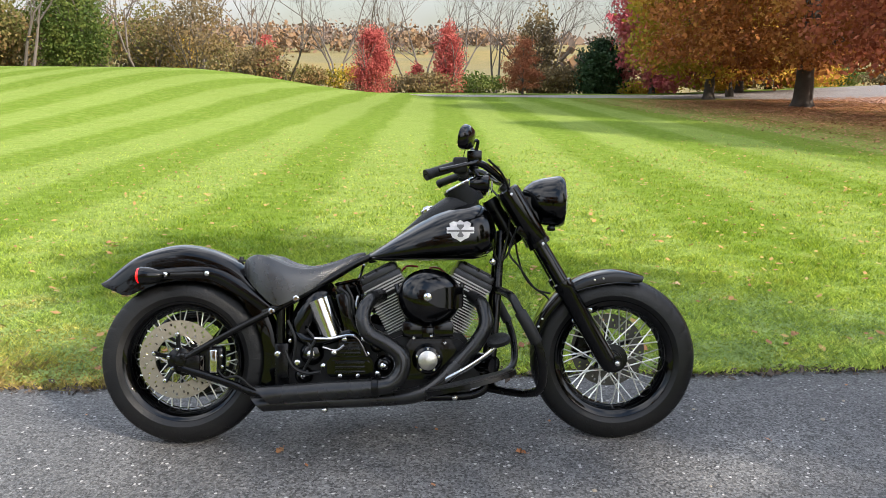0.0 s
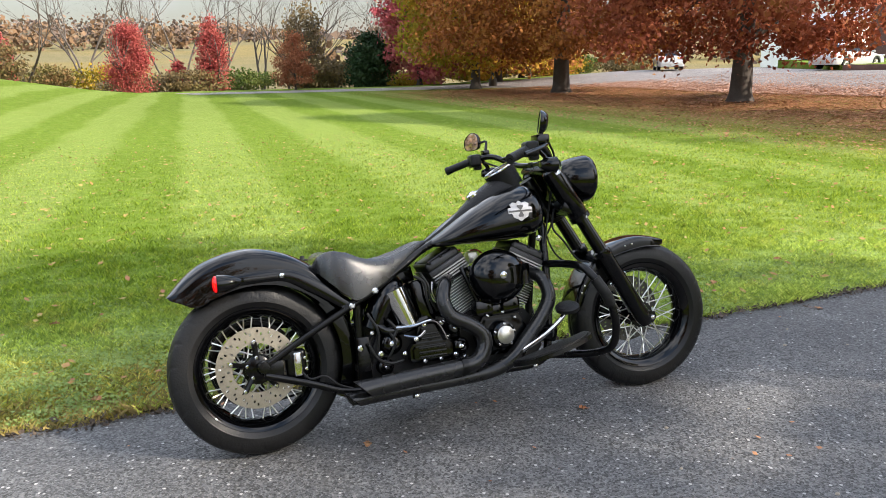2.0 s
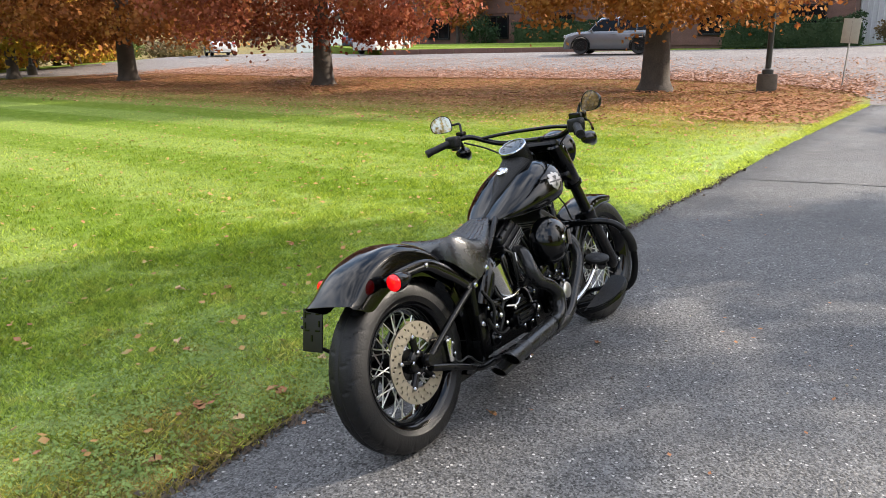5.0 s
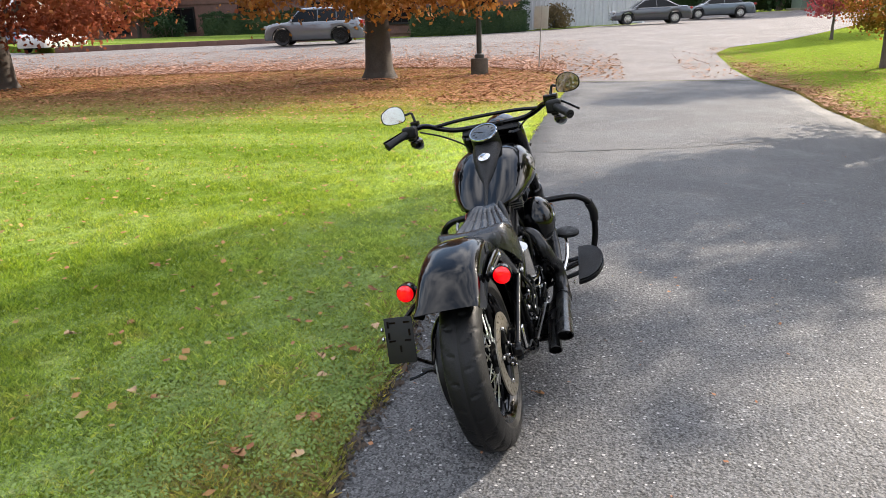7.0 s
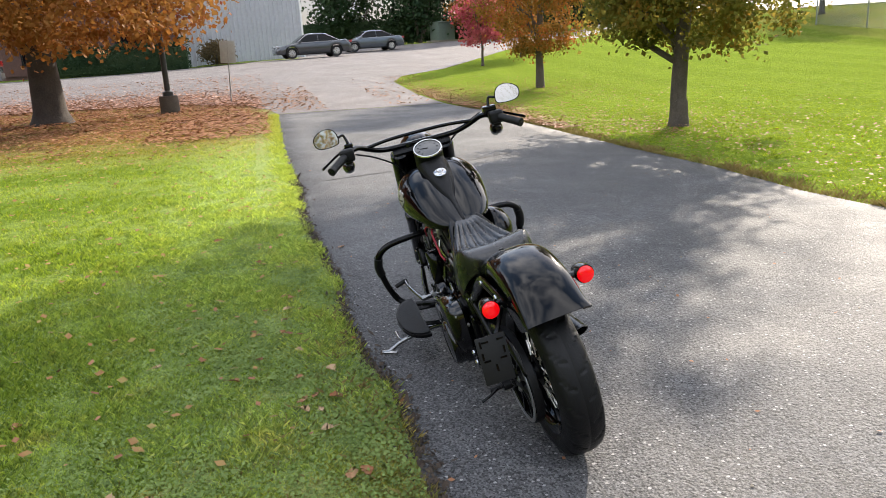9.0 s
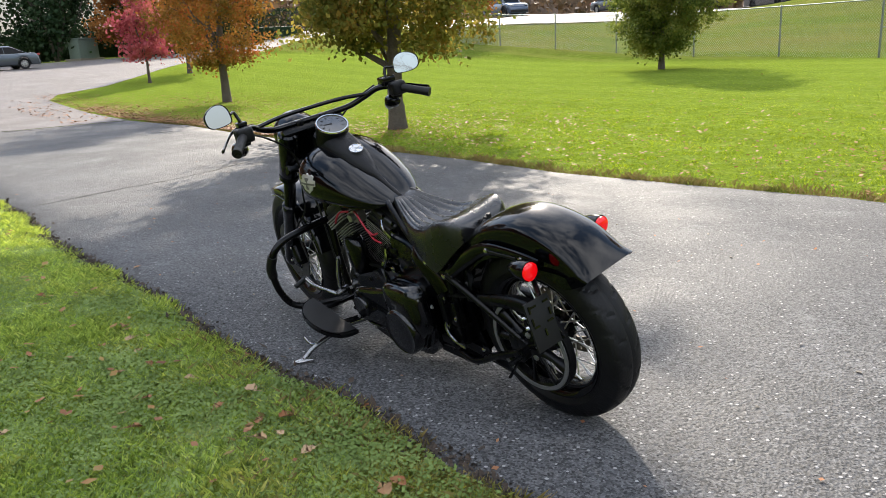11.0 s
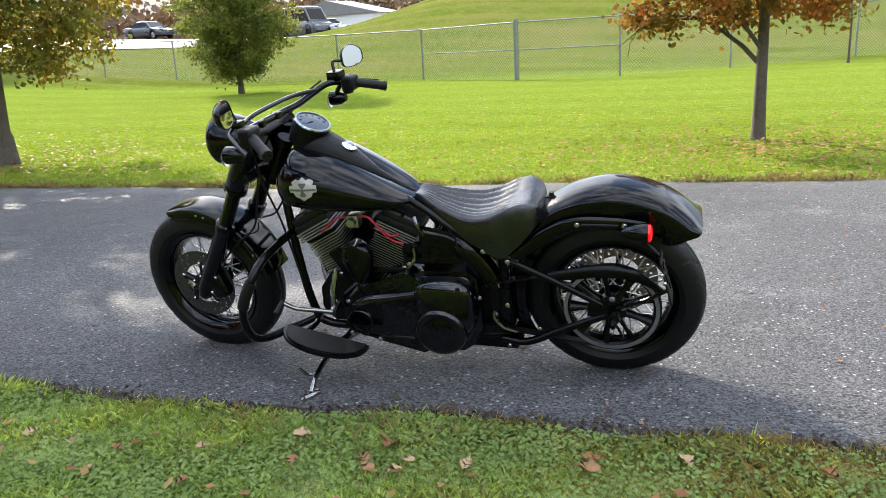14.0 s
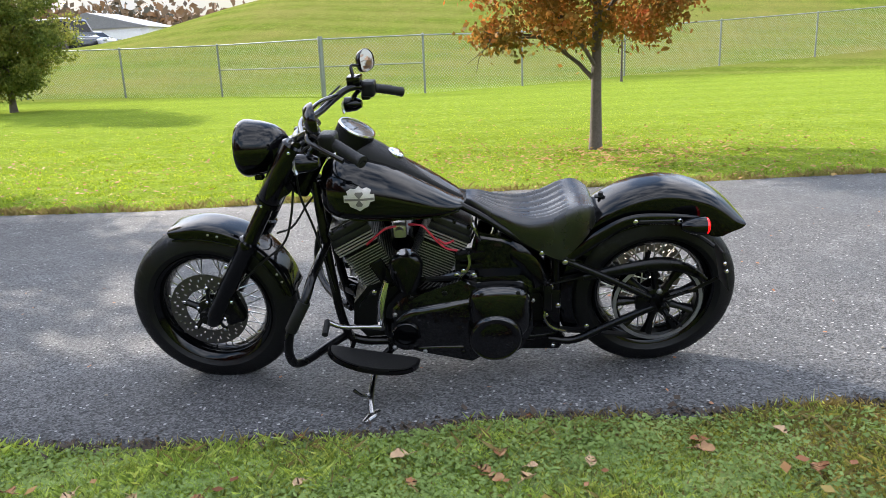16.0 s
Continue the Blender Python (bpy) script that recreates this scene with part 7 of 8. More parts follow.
for pts, mm in (([(-0.33, -0.15, 0.405), (-0.27, -0.165, 0.405), (-0.20, -0.165, 0.418), (-0.165, -0.165, 0.40), (-0.135, -0.16, 0.34)], M_CHROME), ([(-0.215, -0.14, 0.60), (-0.19, -0.15, 0.55), (-0.185, -0.15, 0.50), (-0.16, -0.14, 0.45)], M_TRIM), ([(-0.24, -0.14, 0.59), (-0.205, -0.155, 0.56), (-0.20, -0.155, 0.50), (-0.18, -0.14, 0.44)], M_TRIM), ([(-0.36, -0.14, 0.40), (-0.34, -0.15, 0.35), (-0.37, -0.14, 0.29)], M_TRIM), ([(-0.43, -0.13, 0.47), (-0.40, -0.15, 0.40), (-0.41, -0.14, 0.31)], M_TRIM)):
    bm = bmesh.new()
    tube(bm, pts, 0.0055, 8)
    part("oil_line", bm, mm, bike)

# cases, bosses and fittings round the gearbox
for cc, rr, hh in (((-0.345, -0.10, 0.345), 0.045, 0.035), ((-0.375, -0.10, 0.262), 0.034, 0.030), ((-0.075, -0.118, 0.300), 0.036, 0.030), ((-0.10, -0.12, 0.375), 0.028, 0.035)):
    bm = bmesh.new()
    lathe(bm, [(0, hh), (rr * 0.55, hh), (rr * 0.85, hh * 0.8), (rr, hh * 0.35), (rr, -0.02), (0, -0.02)], cc, (0, -1, 0), 24)
    part("case_boss", bm, M_PAINT, gcov)
bm = bmesh.new()
tube(bm, [(-0.41, -0.118, 0.43), (-0.36, -0.128, 0.395), (-0.28, -0.13, 0.40), (-0.20, -0.128, 0.425)], [0.016, 0.020, 0.020, 0.016], 12, 4)
part("starter_case", bm, M_PAINT, gcov)
bolts(gcov, [(-0.345, -0.137, 0.345), (-0.075, -0.150, 0.300)], M_CHROME, 0.015, -1, h=0.012)
bolts(gcov, [(-0.375, -0.132, 0.262), (-0.10, -0.157, 0.375), (-0.315, -0.125, 0.385), (-0.42, -0.135, 0.395), (-0.06, -0.13, 0.255), (-0.17, -0.168, 0.268), (-0.235, -0.168, 0.268)], M_CHROME, 0.0085, -1)
for pts, mm in (([(-0.17, -0.145, 0.56), (-0.175, -0.15, 0.52), (-0.155, -0.15, 0.48), (-0.125, -0.145, 0.45)], M_DULL), ([(-0.30, -0.14, 0.37), (-0.25, -0.155, 0.36), (-0.22, -0.16, 0.38)], M_DULL), ([(-0.44, -0.14, 0.36), (-0.41, -0.145, 0.30), (-0.36, -0.14, 0.275), (-0.31, -0.14, 0.28)], M_TRIM), ([(-0.36, -0.145, 0.44), (-0.33, -0.15, 0.40), (-0.345, -0.15, 0.37)], M_TRIM)):
    bm = bmesh.new()
    tube(bm, pts, 0.0062, 8)
    part("oil_line", bm, mm, bike)

# primary cover on the left
bm = bmesh.new()
prism(bm, [(0.145, 0.19), (0.165, 0.25), (0.150, 0.36), (0.10, 0.415), (0.02, 0.425), (-0.13, 0.445), (-0.17, 0.468), (-0.34, 0.468), (-0.372, 0.44), (-0.378, 0.24), (-0.338, 0.158), (-0.30, 0.130), (-0.25, 0.122), (-0.20, 0.132), (-0.16, 0.158), (0.0, 0.168), (0.10, 0.168)], 0.095, 0.187, 0.030, 5)
primary = part("primary_cover", bm, M_GLOSS, bike, "glossy black primary drive cover")
bm = bmesh.new()
lathe(bm, [(0.096, -0.02), (0.096, 0.036), (0.092, 0.045), (0.086, 0.049), (0.081, 0.046), (0.06, 0.049), (0, 0.051)], (-0.236, 0.185, 0.250), (0, 1, 0), 48)
part("derby_cover", bm, M_GLOSS, primary, "round black derby cover")
bm = bmesh.new()
dome(bm, [(p.x, p.y) for p in smooth_path([(-0.150, 0.300, 0), (-0.140, 0.370, 0), (-0.152, 0.425, 0), (-0.200, 0.446, 0), (-0.300, 0.446, 0), (-0.348, 0.425, 0), (-0.362, 0.370, 0), (-0.356, 0.260, 0), (-0.250, 0.180, 0), (-0.150, 0.300, 0)], 5)[:-1]], [(1.03, 0.160), (1.0, 0.180), (0.97, 0.196), (0.90, 0.208), (0.78, 0.216), (0.55, 0.221), (0.2, 0.223)])
part("cover_boss", bm, M_GLOSS, primary, "domed glossy clutch cover")
bm = bmesh.new()
tube(bm, [(0.115, 0.184, 0.315), (0.06, 0.187, 0.352), (-0.05, 0.188, 0.372), (-0.15, 0.188, 0.390)], [0.010, 0.018, 0.018, 0.012], 10, 3, flat=0.6)
part("cover_rib", bm, M_GLOSS, primary)
bm = bmesh.new()
lathe(bm, [(0.050, -0.01), (0.050, 0.006), (0.045, 0.012), (0.036, 0.010), (0, 0.013)], (0.085, 0.185, 0.262), (0, 1, 0), 32)
part("sprocket_cap", bm, M_GLOSS, primary)
bm = bmesh.new()
tube(bm, [(0.06, 0.188, 0.196), (-0.04, 0.188, 0.196), (-0.12, 0.188, 0.194)], 0.005, 8, 2)
part("cover_rib", bm, M_GLOSS, primary)
bolts(primary, [(-0.19, 0.206, 0.425), (-0.315, 0.206, 0.425), (-0.36, 0.186, 0.30), (0.145, 0.186, 0.24), (0.06, 0.186, 0.41), (-0.06, 0.186, 0.425), (-0.12, 0.186, 0.172)], M_SATIN, 0.010, 1)
bm = bmesh.new()
box(bm, (-0.02, 0.13, 0.452), (0.16, 0.02, 0.012), 0.004)
box(bm, (0.16, 0.10, 0.47), (0.05, 0.02, 0.10), 0.006, Matrix.Rotation(radians(28), 4, "Y"))
part("engine_mount", bm, M_SATIN, case)
bolts(case, [(0.035, 0.142, 0.455), (0.155, 0.13, 0.43)], M_CHROME, 0.009, 1)
# fittings between engine and gearbox on the left
bolts(primary, [(-0.152, 0.188, 0.400), (-0.350, 0.188, 0.400), (0.12, 0.188, 0.345), (0.13, 0.188, 0.205), (0.02, 0.188, 0.182), (-0.375, 0.150, 0.36)], M_GREY, 0.0085, 1)
bolts(bike, [(-0.105, 0.14, 0.470), (-0.13, 0.15, 0.490), (-0.165, 0.14, 0.468), (0.195, 0.11, 0.395), (-0.44, 0.135, 0.405), (-0.425, 0.135, 0.285), (-0.40, 0.12, 0.205)], M_CHROME, 0.0105, 1)
for pts in ([(-0.10, 0.13, 0.45), (-0.125, 0.15, 0.475), (-0.15, 0.15, 0.51), (-0.15, 0.14, 0.55)], [(-0.43, 0.13, 0.33), (-0.42, 0.145, 0.28), (-0.45, 0.145, 0.235), (-0.50, 0.14, 0.215)], [(-0.19, 0.13, 0.60), (-0.175, 0.14, 0.64), (-0.165, 0.13, 0.67)]):
    bm = bmesh.new()
    tube(bm, pts, 0.0065, 8)
    part("oil_line", bm, M_DULL, bike)
bm = bmesh.new()
box(bm, (-0.415, 0.125, 0.225), (0.075, 0.045, 0.035), 0.008)
box(bm, (-0.430, 0.135, 0.36), (0.030, 0.025, 0.11), 0.006)
part("frame_bracket", bm, M_SATIN, bike)
bm = bmesh.new()
prism(bm, [(-0.285, 0.110), (-0.485, 0.104), (-0.510, 0.150), (-0.47, 0.205), (-0.36, 0.225), (-0.29, 0.20)], 0.02, 0.105, 0.012, 2)
part("lower_frame_cover", bm, M_SATIN, bike)
bolts(bike, [(-0.315, 0.106, 0.185), (-0.455, 0.106, 0.180), (-0.46, 0.106, 0.130)], M_CHROME, 0.008, 1)
# side cover over the oil tank
bm = bmesh.new()
prism(bm, [(-0.435, 0.36), (-0.19, 0.40), (-0.155, 0.52), (-0.175, 0.62), (-0.27, 0.60), (-0.40, 0.535)], 0.085, 0.128, 0.014, 3)
part("side_cover", bm, M_PAINT, bike, "black side cover")
# horn cover between the cylinders
bm = bmesh.new()
rings = []
for z, w in ((0.418, 0.020), (0.44, 0.038), (0.49, 0.050), (0.53, 0.052), (0.555, 0.040), (0.566, 0.022)):
    w *= 1.18
    rings.append([Vector((0.072 + w * math.cos(a), 0.140 + 0.035 * math.copysign(abs(math.sin(a)) ** 0.7, math.sin(a)), z)) for a in (2 * math.pi * j / 20 for j in range(20))])
loft(bm, rings)
horn = part("horn_cover", bm, M_PAINT, bike, "black waterfall horn cover")
bm = bmesh.new()
box(bm, (0.088, 0.075, 0.628), (0.045, 0.045, 0.050), 0.008)
lathe(bm, [(0, 0.03), (0.016, 0.03), (0.018, 0), (0, 0)], (0.088, 0.090, 0.632), (0, 1, 0), 16)
part("horn_bracket", bm, M_STEEL, horn)
bm = bmesh.new()
box(bm, (-0.155, 0.11, 0.535), (0.11, 0.05, 0.035), 0.012, Matrix.Rotation(radians(6), 4, "Y"))
box(bm, (-0.15, 0.11, 0.495), (0.10, 0.05, 0.03), 0.012)
part("ignition_coil", bm, M_SATIN, bike)
for pts in ([(-0.11, 0.125, 0.560), (-0.075, 0.13, 0.572), (-0.045, 0.13, 0.598), (-0.01, 0.13, 0.645), (0.012, 0.125, 0.664), (0.055, 0.11, 0.662)], [(0.10, 0.11, 0.657), (0.135, 0.125, 0.656), (0.165, 0.13, 0.635), (0.205, 0.125, 0.597)], [(-0.10, 0.125, 0.600), (-0.07, 0.13, 0.592), (-0.045, 0.13, 0.610)]):
    bm = bmesh.new()
    tube(bm, pts, 0.0042, 8)
    part("spark_plug_wire", bm, M_RED, bike, "red spark plug wire")

# belt guard and lower strut
bm = bmesh.new()
tube(bm, [(-0.56, 0.118, 0.425), (-0.70, 0.122, 0.452), (-0.82, 0.124, 0.468), (-0.92, 0.124, 0.452), (-1.00, 0.124, 0.40)], [0.012, 0.022, 0.024, 0.022, 0.010], 10, 5, flat=0.5, wide=(0, 0, 1))
part("belt_guard", bm, M_SATIN, bike, "black belt guard")
# side-mounted plate holder with plain face
bm = bmesh.new()
box(bm, (0, 0, 0.006), (0.006, 0.098, 0.153), 0.002)
PL = Matrix.Translation((-1.015, 0.208, 0.498)) @ Matrix.Rotation(radians(14), 4, "Y") @ Matrix.Rotation(radians(4), 4, "X")
bmesh.ops.transform(bm, matrix=PL, verts=bm.verts)
plate = part("plate_holder", bm, M_TRIM, bike, "empty black side-mounted plate bracket")
for i, (yy, zz) in enumerate(((-0.030, 0.065), (0.036, 0.060), (0.020, 0.065), (-0.036, 0.030), (-0.028, 0.005), (0.036, 0.022), (0.026, 0.005), (0.0, -0.022))):
    bm = bmesh.new()
    box(bm, (-0.0045, yy, zz), (0.003, 0.006 if i % 2 else 0.022, 0.022 if i % 2 else 0.006))
    bmesh.ops.transform(bm, matrix=PL, verts=bm.verts)
    part("slot", bm, M_PAINT, plate)
bm = bmesh.new()
tube(bm, [(-0.992, 0.18, 0.565), (-0.95, 0.15, 0.59), (-0.90, 0.12, 0.605)], 0.008, 8, 3)
part("plate_arm", bm, M_SATIN, bike)
bm = bmesh.new()
tube(bm, [(-1.02, 0.18, 0.44), (-0.95, 0.15, 0.38), (-0.85, 0.135, 0.33)], 0.007, 8, 3)
part("plate_arm", bm, M_SATIN, bike)
bm = bmesh.new()
lathe(bm, [(0, 0.075), (0.009, 0.075), (0.010, 0.03), (0.020, 0.028), (0.020, 0.0), (0, 0)], (-0.845, 0.150, 0.312), (0, 1, 0), 14)
tube(bm, [(-0.85, 0.20, 0.312), (-0.87, 0.235, 0.306), (-0.88, 0.268, 0.302)], 0.005, 8, 2)
part("axle_end", bm, M_SATIN, bike)
bolts(plate, [(-1.0, 0.262, 0.545), (-1.01, 0.262, 0.515)], M_CHROME, 0.007, 1)

# footboards, shifter, brake pedal, stand
def footboard(sd, c, label):
    bm = bmesh.new()
    pts = [(-0.165 + 0.33 * i / 20, 0.0) for i in range(21)] + [(0.165 * math.cos(a), 0.120 * math.sin(a) ** 0.8) for a in np.linspace(0.06, math.pi - 0.06, 26)]
    vs = [[bm.verts.new((x, sd * y, z)) for x, y in pts] for z in (-0.008, 0.008)]
    n = len(pts)
    bm.faces.new(vs[0][::-1])
    bm.faces.new(vs[1])
    for i in range(n):
        bm.faces.new((vs[0][i], vs[0][(i + 1) % n], vs[1][(i + 1) % n], vs[1][i]))
    m = Matrix.Translation(c) @ Matrix.Rotation(radians(-13), 4, "Y") @ Matrix.Rotation(radians(sd * 4), 4, "X")
    bmesh.ops.transform(bm, matrix=m, verts=bm.verts)
    fb = part("footboard", bm, M_SATIN, bike, label, smooth=False)
    bm = bmesh.new()
    q = [(x * 0.93, 0.006 + y * 0.90) for x, y in pts]
    vs = [[bm.verts.new((x, sd * y, z)) for x, y in q] for z in (0.0085, 0.014)]
    bm.faces.new(vs[0][::-1])
    bm.faces.new(vs[1])
    for i in range(n):
        bm.faces.new((vs[0][i], vs[0][(i + 1) % n], vs[1][(i + 1) % n], vs[1][i]))
    bmesh.ops.transform(bm, matrix=m, verts=bm.verts)
    part("rubber_pad", bm, M_GRIP, fb, "ribbed black rubber pad", smooth=False)
    bm = bmesh.new()
    tube(bm, [m @ Vector((-0.05, 0, -0.012)), m @ Vector((-0.06, -sd * 0.08, -0.02)), Vector((c[0] - 0.05, sd * 0.10, 0.20))], 0.011, 8, 3)
    part("footboard_bracket", bm, M_SATIN, fb)
    bm = bmesh.new()
    tube(bm, [m @ Vector((0.09, 0, -0.012)), m @ Vector((0.08, -sd * 0.08, -0.015)), Vector((c[0] + 0.10, sd * 0.10, 0.215))], 0.011, 8, 3)
    part("footboard_bracket", bm, M_SATIN, fb)
    return fb


footboard(1, (0.198, 0.262, 0.232), "black half-moon rider footboard with rubber pad")
footboard(-1, (0.235, -0.285, 0.262), "black half-moon rider footboard with rubber pad")
bm = bmesh.new()
tube(bm, [(0.17, 0.235, 0.325), (0.22, 0.25, 0.338), (0.30, 0.265, 0.352), (0.348, 0.27, 0.378)], [0.010, 0.008, 0.008, 0.009], 10, 4)
tube(bm, [(0.168, 0.18, 0.33), (0.168, 0.24, 0.325)], 0.014, 12, 1)
lev = part("shift_lever", bm, M_DULL, bike, "chrome shift lever")
bm = bmesh.new()
tube(bm, [(0.348, 0.265, 0.378), (0.352, 0.325, 0.362)], 0.011, 12, 1)
part("shifter_peg", bm, M_GRIP, lev)
bm = bmesh.new()
tube(bm, [(0.175, 0.21, 0.33), (0.165, 0.205, 0.40), (0.152, 0.20, 0.448), (0.14, 0.195, 0.485)], [0.014, 0.017, 0.015, 0.012], 12, 4, flat=0.6)
part("shift_rod", bm, M_CHROME, lev, "chrome curved linkage arm")
bm = bmesh.new()
tube(bm, [(0.10, -0.19, 0.23), (0.22, -0.235, 0.30), (0.30, -0.245, 0.355), (0.33, -0.245, 0.385)], [0.012, 0.010, 0.009, 0.009], 10, 4)
bp = part("brake_pedal", bm, M_CHROME, bike, "chrome brake pedal arm")
bm = bmesh.new()
lathe(bm, [(0, 0.012), (0.036, 0.012), (0.043, 0.006), (0.043, -0.008), (0, -0.010)], (0.338, -0.255, 0.405), (-0.25, -0.25, 0.93), 24)
for v in bm.verts:
    v.co.y = -0.255 + (v.co.y + 0.255) * 1.35
part("pedal_pad", bm, M_GRIP, bp, "black oval rubber pedal pad")
ti = math.tan(radians(LEAN))
def on_ground(x, y):
    return (x, y, y * ti + 0.004)
bm = bmesh.new()
g0 = Vector(on_ground(0.20, 0.458))
tube(bm, [(0.13, 0.13, 0.175), (0.19, 0.22, 0.166), (0.203, 0.31, 0.156), (0.207, 0.40, 0.142), g0 + Vector((0, 0, 0.010))], [0.015, 0.013, 0.011, 0.010, 0.010], 12, 4)
stand = part("kickstand", bm, M_DULL, bike, "chrome kickstand set down on the asphalt")
bm = bmesh.new()
tube(bm, [g0 + Vector((-0.022, -0.03, 0.0)), g0 + Vector((0.0, 0.0, 0.006)), g0 + Vector((0.025, 0.040, 0.008))], [0.009, 0.017, 0.010], 10, 3, flat=0.5, wide=(1, 0, 0))
part("stand_foot", bm, M_DULL, stand)
bm = bmesh.new()
tube(bm, [(0.205, 0.38, 0.148), (0.235, 0.395, 0.152), (0.262, 0.40, 0.180)], [0.006, 0.0055, 0.0065], 8, 4)
part("stand_tab", bm, M_DULL, stand)

# engine guard bars
for sd in (-1, 1):
    gw = 0.392 if sd < 0 else 0.368
    bm = bmesh.new()
    tube(bm, [(0.355, sd * 0.06, 0.574), (0.366, sd * 0.20, 0.574), (0.378, sd * gw * 0.82, 0.562), (0.395, sd * gw * 0.965, 0.520), (0.428, sd * gw, 0.460), (0.456, sd * gw * 0.985, 0.405), (0.476, sd * gw * 0.945, 0.32), (0.472, sd * gw * 0.86, 0.245), (0.440, sd * 0.265, 0.215), (0.380, sd * 0.17, 0.205), (0.315, sd * 0.095, 0.205)], 0.0155, 14, 6)
    eg = part("engine_guard", bm, M_SATIN, bike, "black tubular engine guard")
    bm = bmesh.new()
    tube(bm, [(0.397, sd * gw * 0.97, 0.516), (0.428, sd * gw, 0.460), (0.452, sd * gw * 0.988, 0.413)], 0.021, 14, 4)
    part("guard_sleeve", bm, M_GRIP, eg, "black foam sleeve")

# front fork
for sd in (-1, 1):
    top, bot = Vector((0.402, sd * 0.112, 0.962)), Vector((0.795, sd * 0.112, 0.284))
    d = (bot - top).normalized()
    L = (bot - top).length
    bm = bmesh.new()
    lathe(bm, [(0, -0.004), (0.032, -0.004), (0.041, 0.004), (0.042, 0.02), (0.042, 0.225), (0.038, 0.230), (0.0, 0.231)], top, d, 28)
    fk = part("fork_cover", steered(bm), M_PAINT, bike, "black fork leg with upper cover")
    bm = bmesh.new()
    lathe(bm, [(0.0, 0.20), (0.026, 0.20), (0.028, 0.40), (0.037, 0.405), (0.038, 0.43), (0.035, 0.435), (0.035, L - 0.05), (0.032, L - 0.01), (0.022, L + 0.006), (0, L + 0.008)], top, d, 28)
    part("fork_slider", steered(bm), M_PAINT, fk)
    bm = bmesh.new()
    lathe(bm, [(0.037, 0.223), (0.0435, 0.225), (0.0435, 0.243), (0.037, 0.245)], top, d, 28, closed=True)
    part("fork_ring", steered(bm), M_SATIN, fk)
    bm = bmesh.new()
    tube(bm, [FRONT + Vector((-0.01, sd * 0.06, 0.0)), FRONT + Vector((0, sd * 0.128, 0.0))], [0.034, 0.026], 16, 1)
    lathe(bm, [(0, 0.012), (0.012, 0.012), (0.014, 0), (0, 0)], FRONT + Vector((0, sd * 0.128, 0)), (0, sd, 0), 6)
    part("axle_end", steered(bm), M_SATIN, fk)
    bolts(fk, [tuple(top + d * 0.235 + Vector((0.010, sd * 0.036, 0))), tuple(top + d * 0.022 + Vector((0, sd * 0.036, 0)))], M_CHROME, 0.007, sd, True)
    bolts(front_fender, [(0.655, sd * 0.090, 0.462), (0.715, sd * 0.090, 0.503)], M_CHROME, 0.009, sd, True)
bolts(front_wheel, [(FRONT.x + 0.0, -0.140, FRONT.z)], M_CHROME, 0.010, -1, True)
bm = bmesh.new()
box(bm, (0.405, 0, 0.955), (0.075, 0.285, 0.03), 0.012, Matrix.Rotation(radians(31), 4, "Y"))
box(bm, (0.470, 0, 0.800), (0.075, 0.285, 0.045), 0.012, Matrix.Rotation(radians(31), 4, "Y"))
part("triple_clamp", steered(bm), M_SATIN, bike)
bm = bmesh.new()
prism(bm, [(0.43, 0.95), (0.50, 0.93), (0.53, 0.82), (0.49, 0.77), (0.45, 0.82)], -0.09, 0.09, 0.02)
part("headlight_nacelle", steered(bm), M_PAINT, bike)
# front caliper on the left leg
bm = bmesh.new()
box(bm, (0.718, 0.10, 0.345), (0.075, 0.06, 0.13), 0.02, Matrix.Rotation(radians(20), 4, "Y"), 3)
fcal = part("front_caliper", steered(bm), M_SATIN, bike)
bolts(fcal, [(0.70, 0.131, 0.38), (0.735, 0.131, 0.31), (0.73, 0.131, 0.40)], M_CHROME, 0.008, 1, True)

# headlight
HLX = Vector((1.0, 0, -0.02)).normalized()
hc = Vector((0.550, 0, 0.918))
bm = bmesh.new()
lathe(bm, [(0, -0.098), (0.030, -0.094), (0.056, -0.078), (0.078, -0.048), (0.091, -0.008), (0.097, 0.030), (0.100, 0.046), (0.099, 0.058), (0.095, 0.068), (0.090, 0.074), (0.086, 0.072), (0.086, 0.062), (0, 0.060)], hc, HLX, 48)
hl = part("headlight", steered(bm), M_PAINT, bike, "black bullet headlight")
bm = bmesh.new()
lathe(bm, [(0.0855, 0.066), (0.066, 0.079), (0.034, 0.088), (0, 0.091)], hc, HLX, 40)
part("headlight_lens", steered(bm), M_LAMPGLASS, hl, "clear headlight lens")
bm = bmesh.new()
box(bm, (0.575, 0, 0.812), (0.03, 0.03, 0.02), 0.005)
tube(bm, [(0.49, 0, 0.90), (0.53, 0, 0.88), (0.56, 0, 0.84)], 0.018, 10, 3)
part("headlight_mount", steered(bm), M_SATIN, hl)

# handlebar with crossbar, controls, levers, mirrors
bm = bmesh.new()
half = [(0.395, 0.0, 0.992), (0.395, 0.10, 0.992), (0.374, 0.18, 0.999), (0.341, 0.245, 1.024), (0.302, 0.288, 1.048), (0.262, 0.322, 1.050), (0.19, 0.375, 1.030), (0.115, 0.430, 0.996)]
full = [Vector((x, -y, z)) for x, y, z in half[:0:-1]] + [Vector(p) for p in half]
tube(bm, full, 0.0127, 14, 5)
bars = part("handlebar", steered(bm), M_PAINT, bike, "black wide handlebar with crossbar")
bm = bmesh.new()
tube(bm, [(0.330, -0.258, 1.034), (0.366, -0.12, 1.042), (0.366, 0.12, 1.042), (0.330, 0.258, 1.034)], 0.0085, 10, 5)
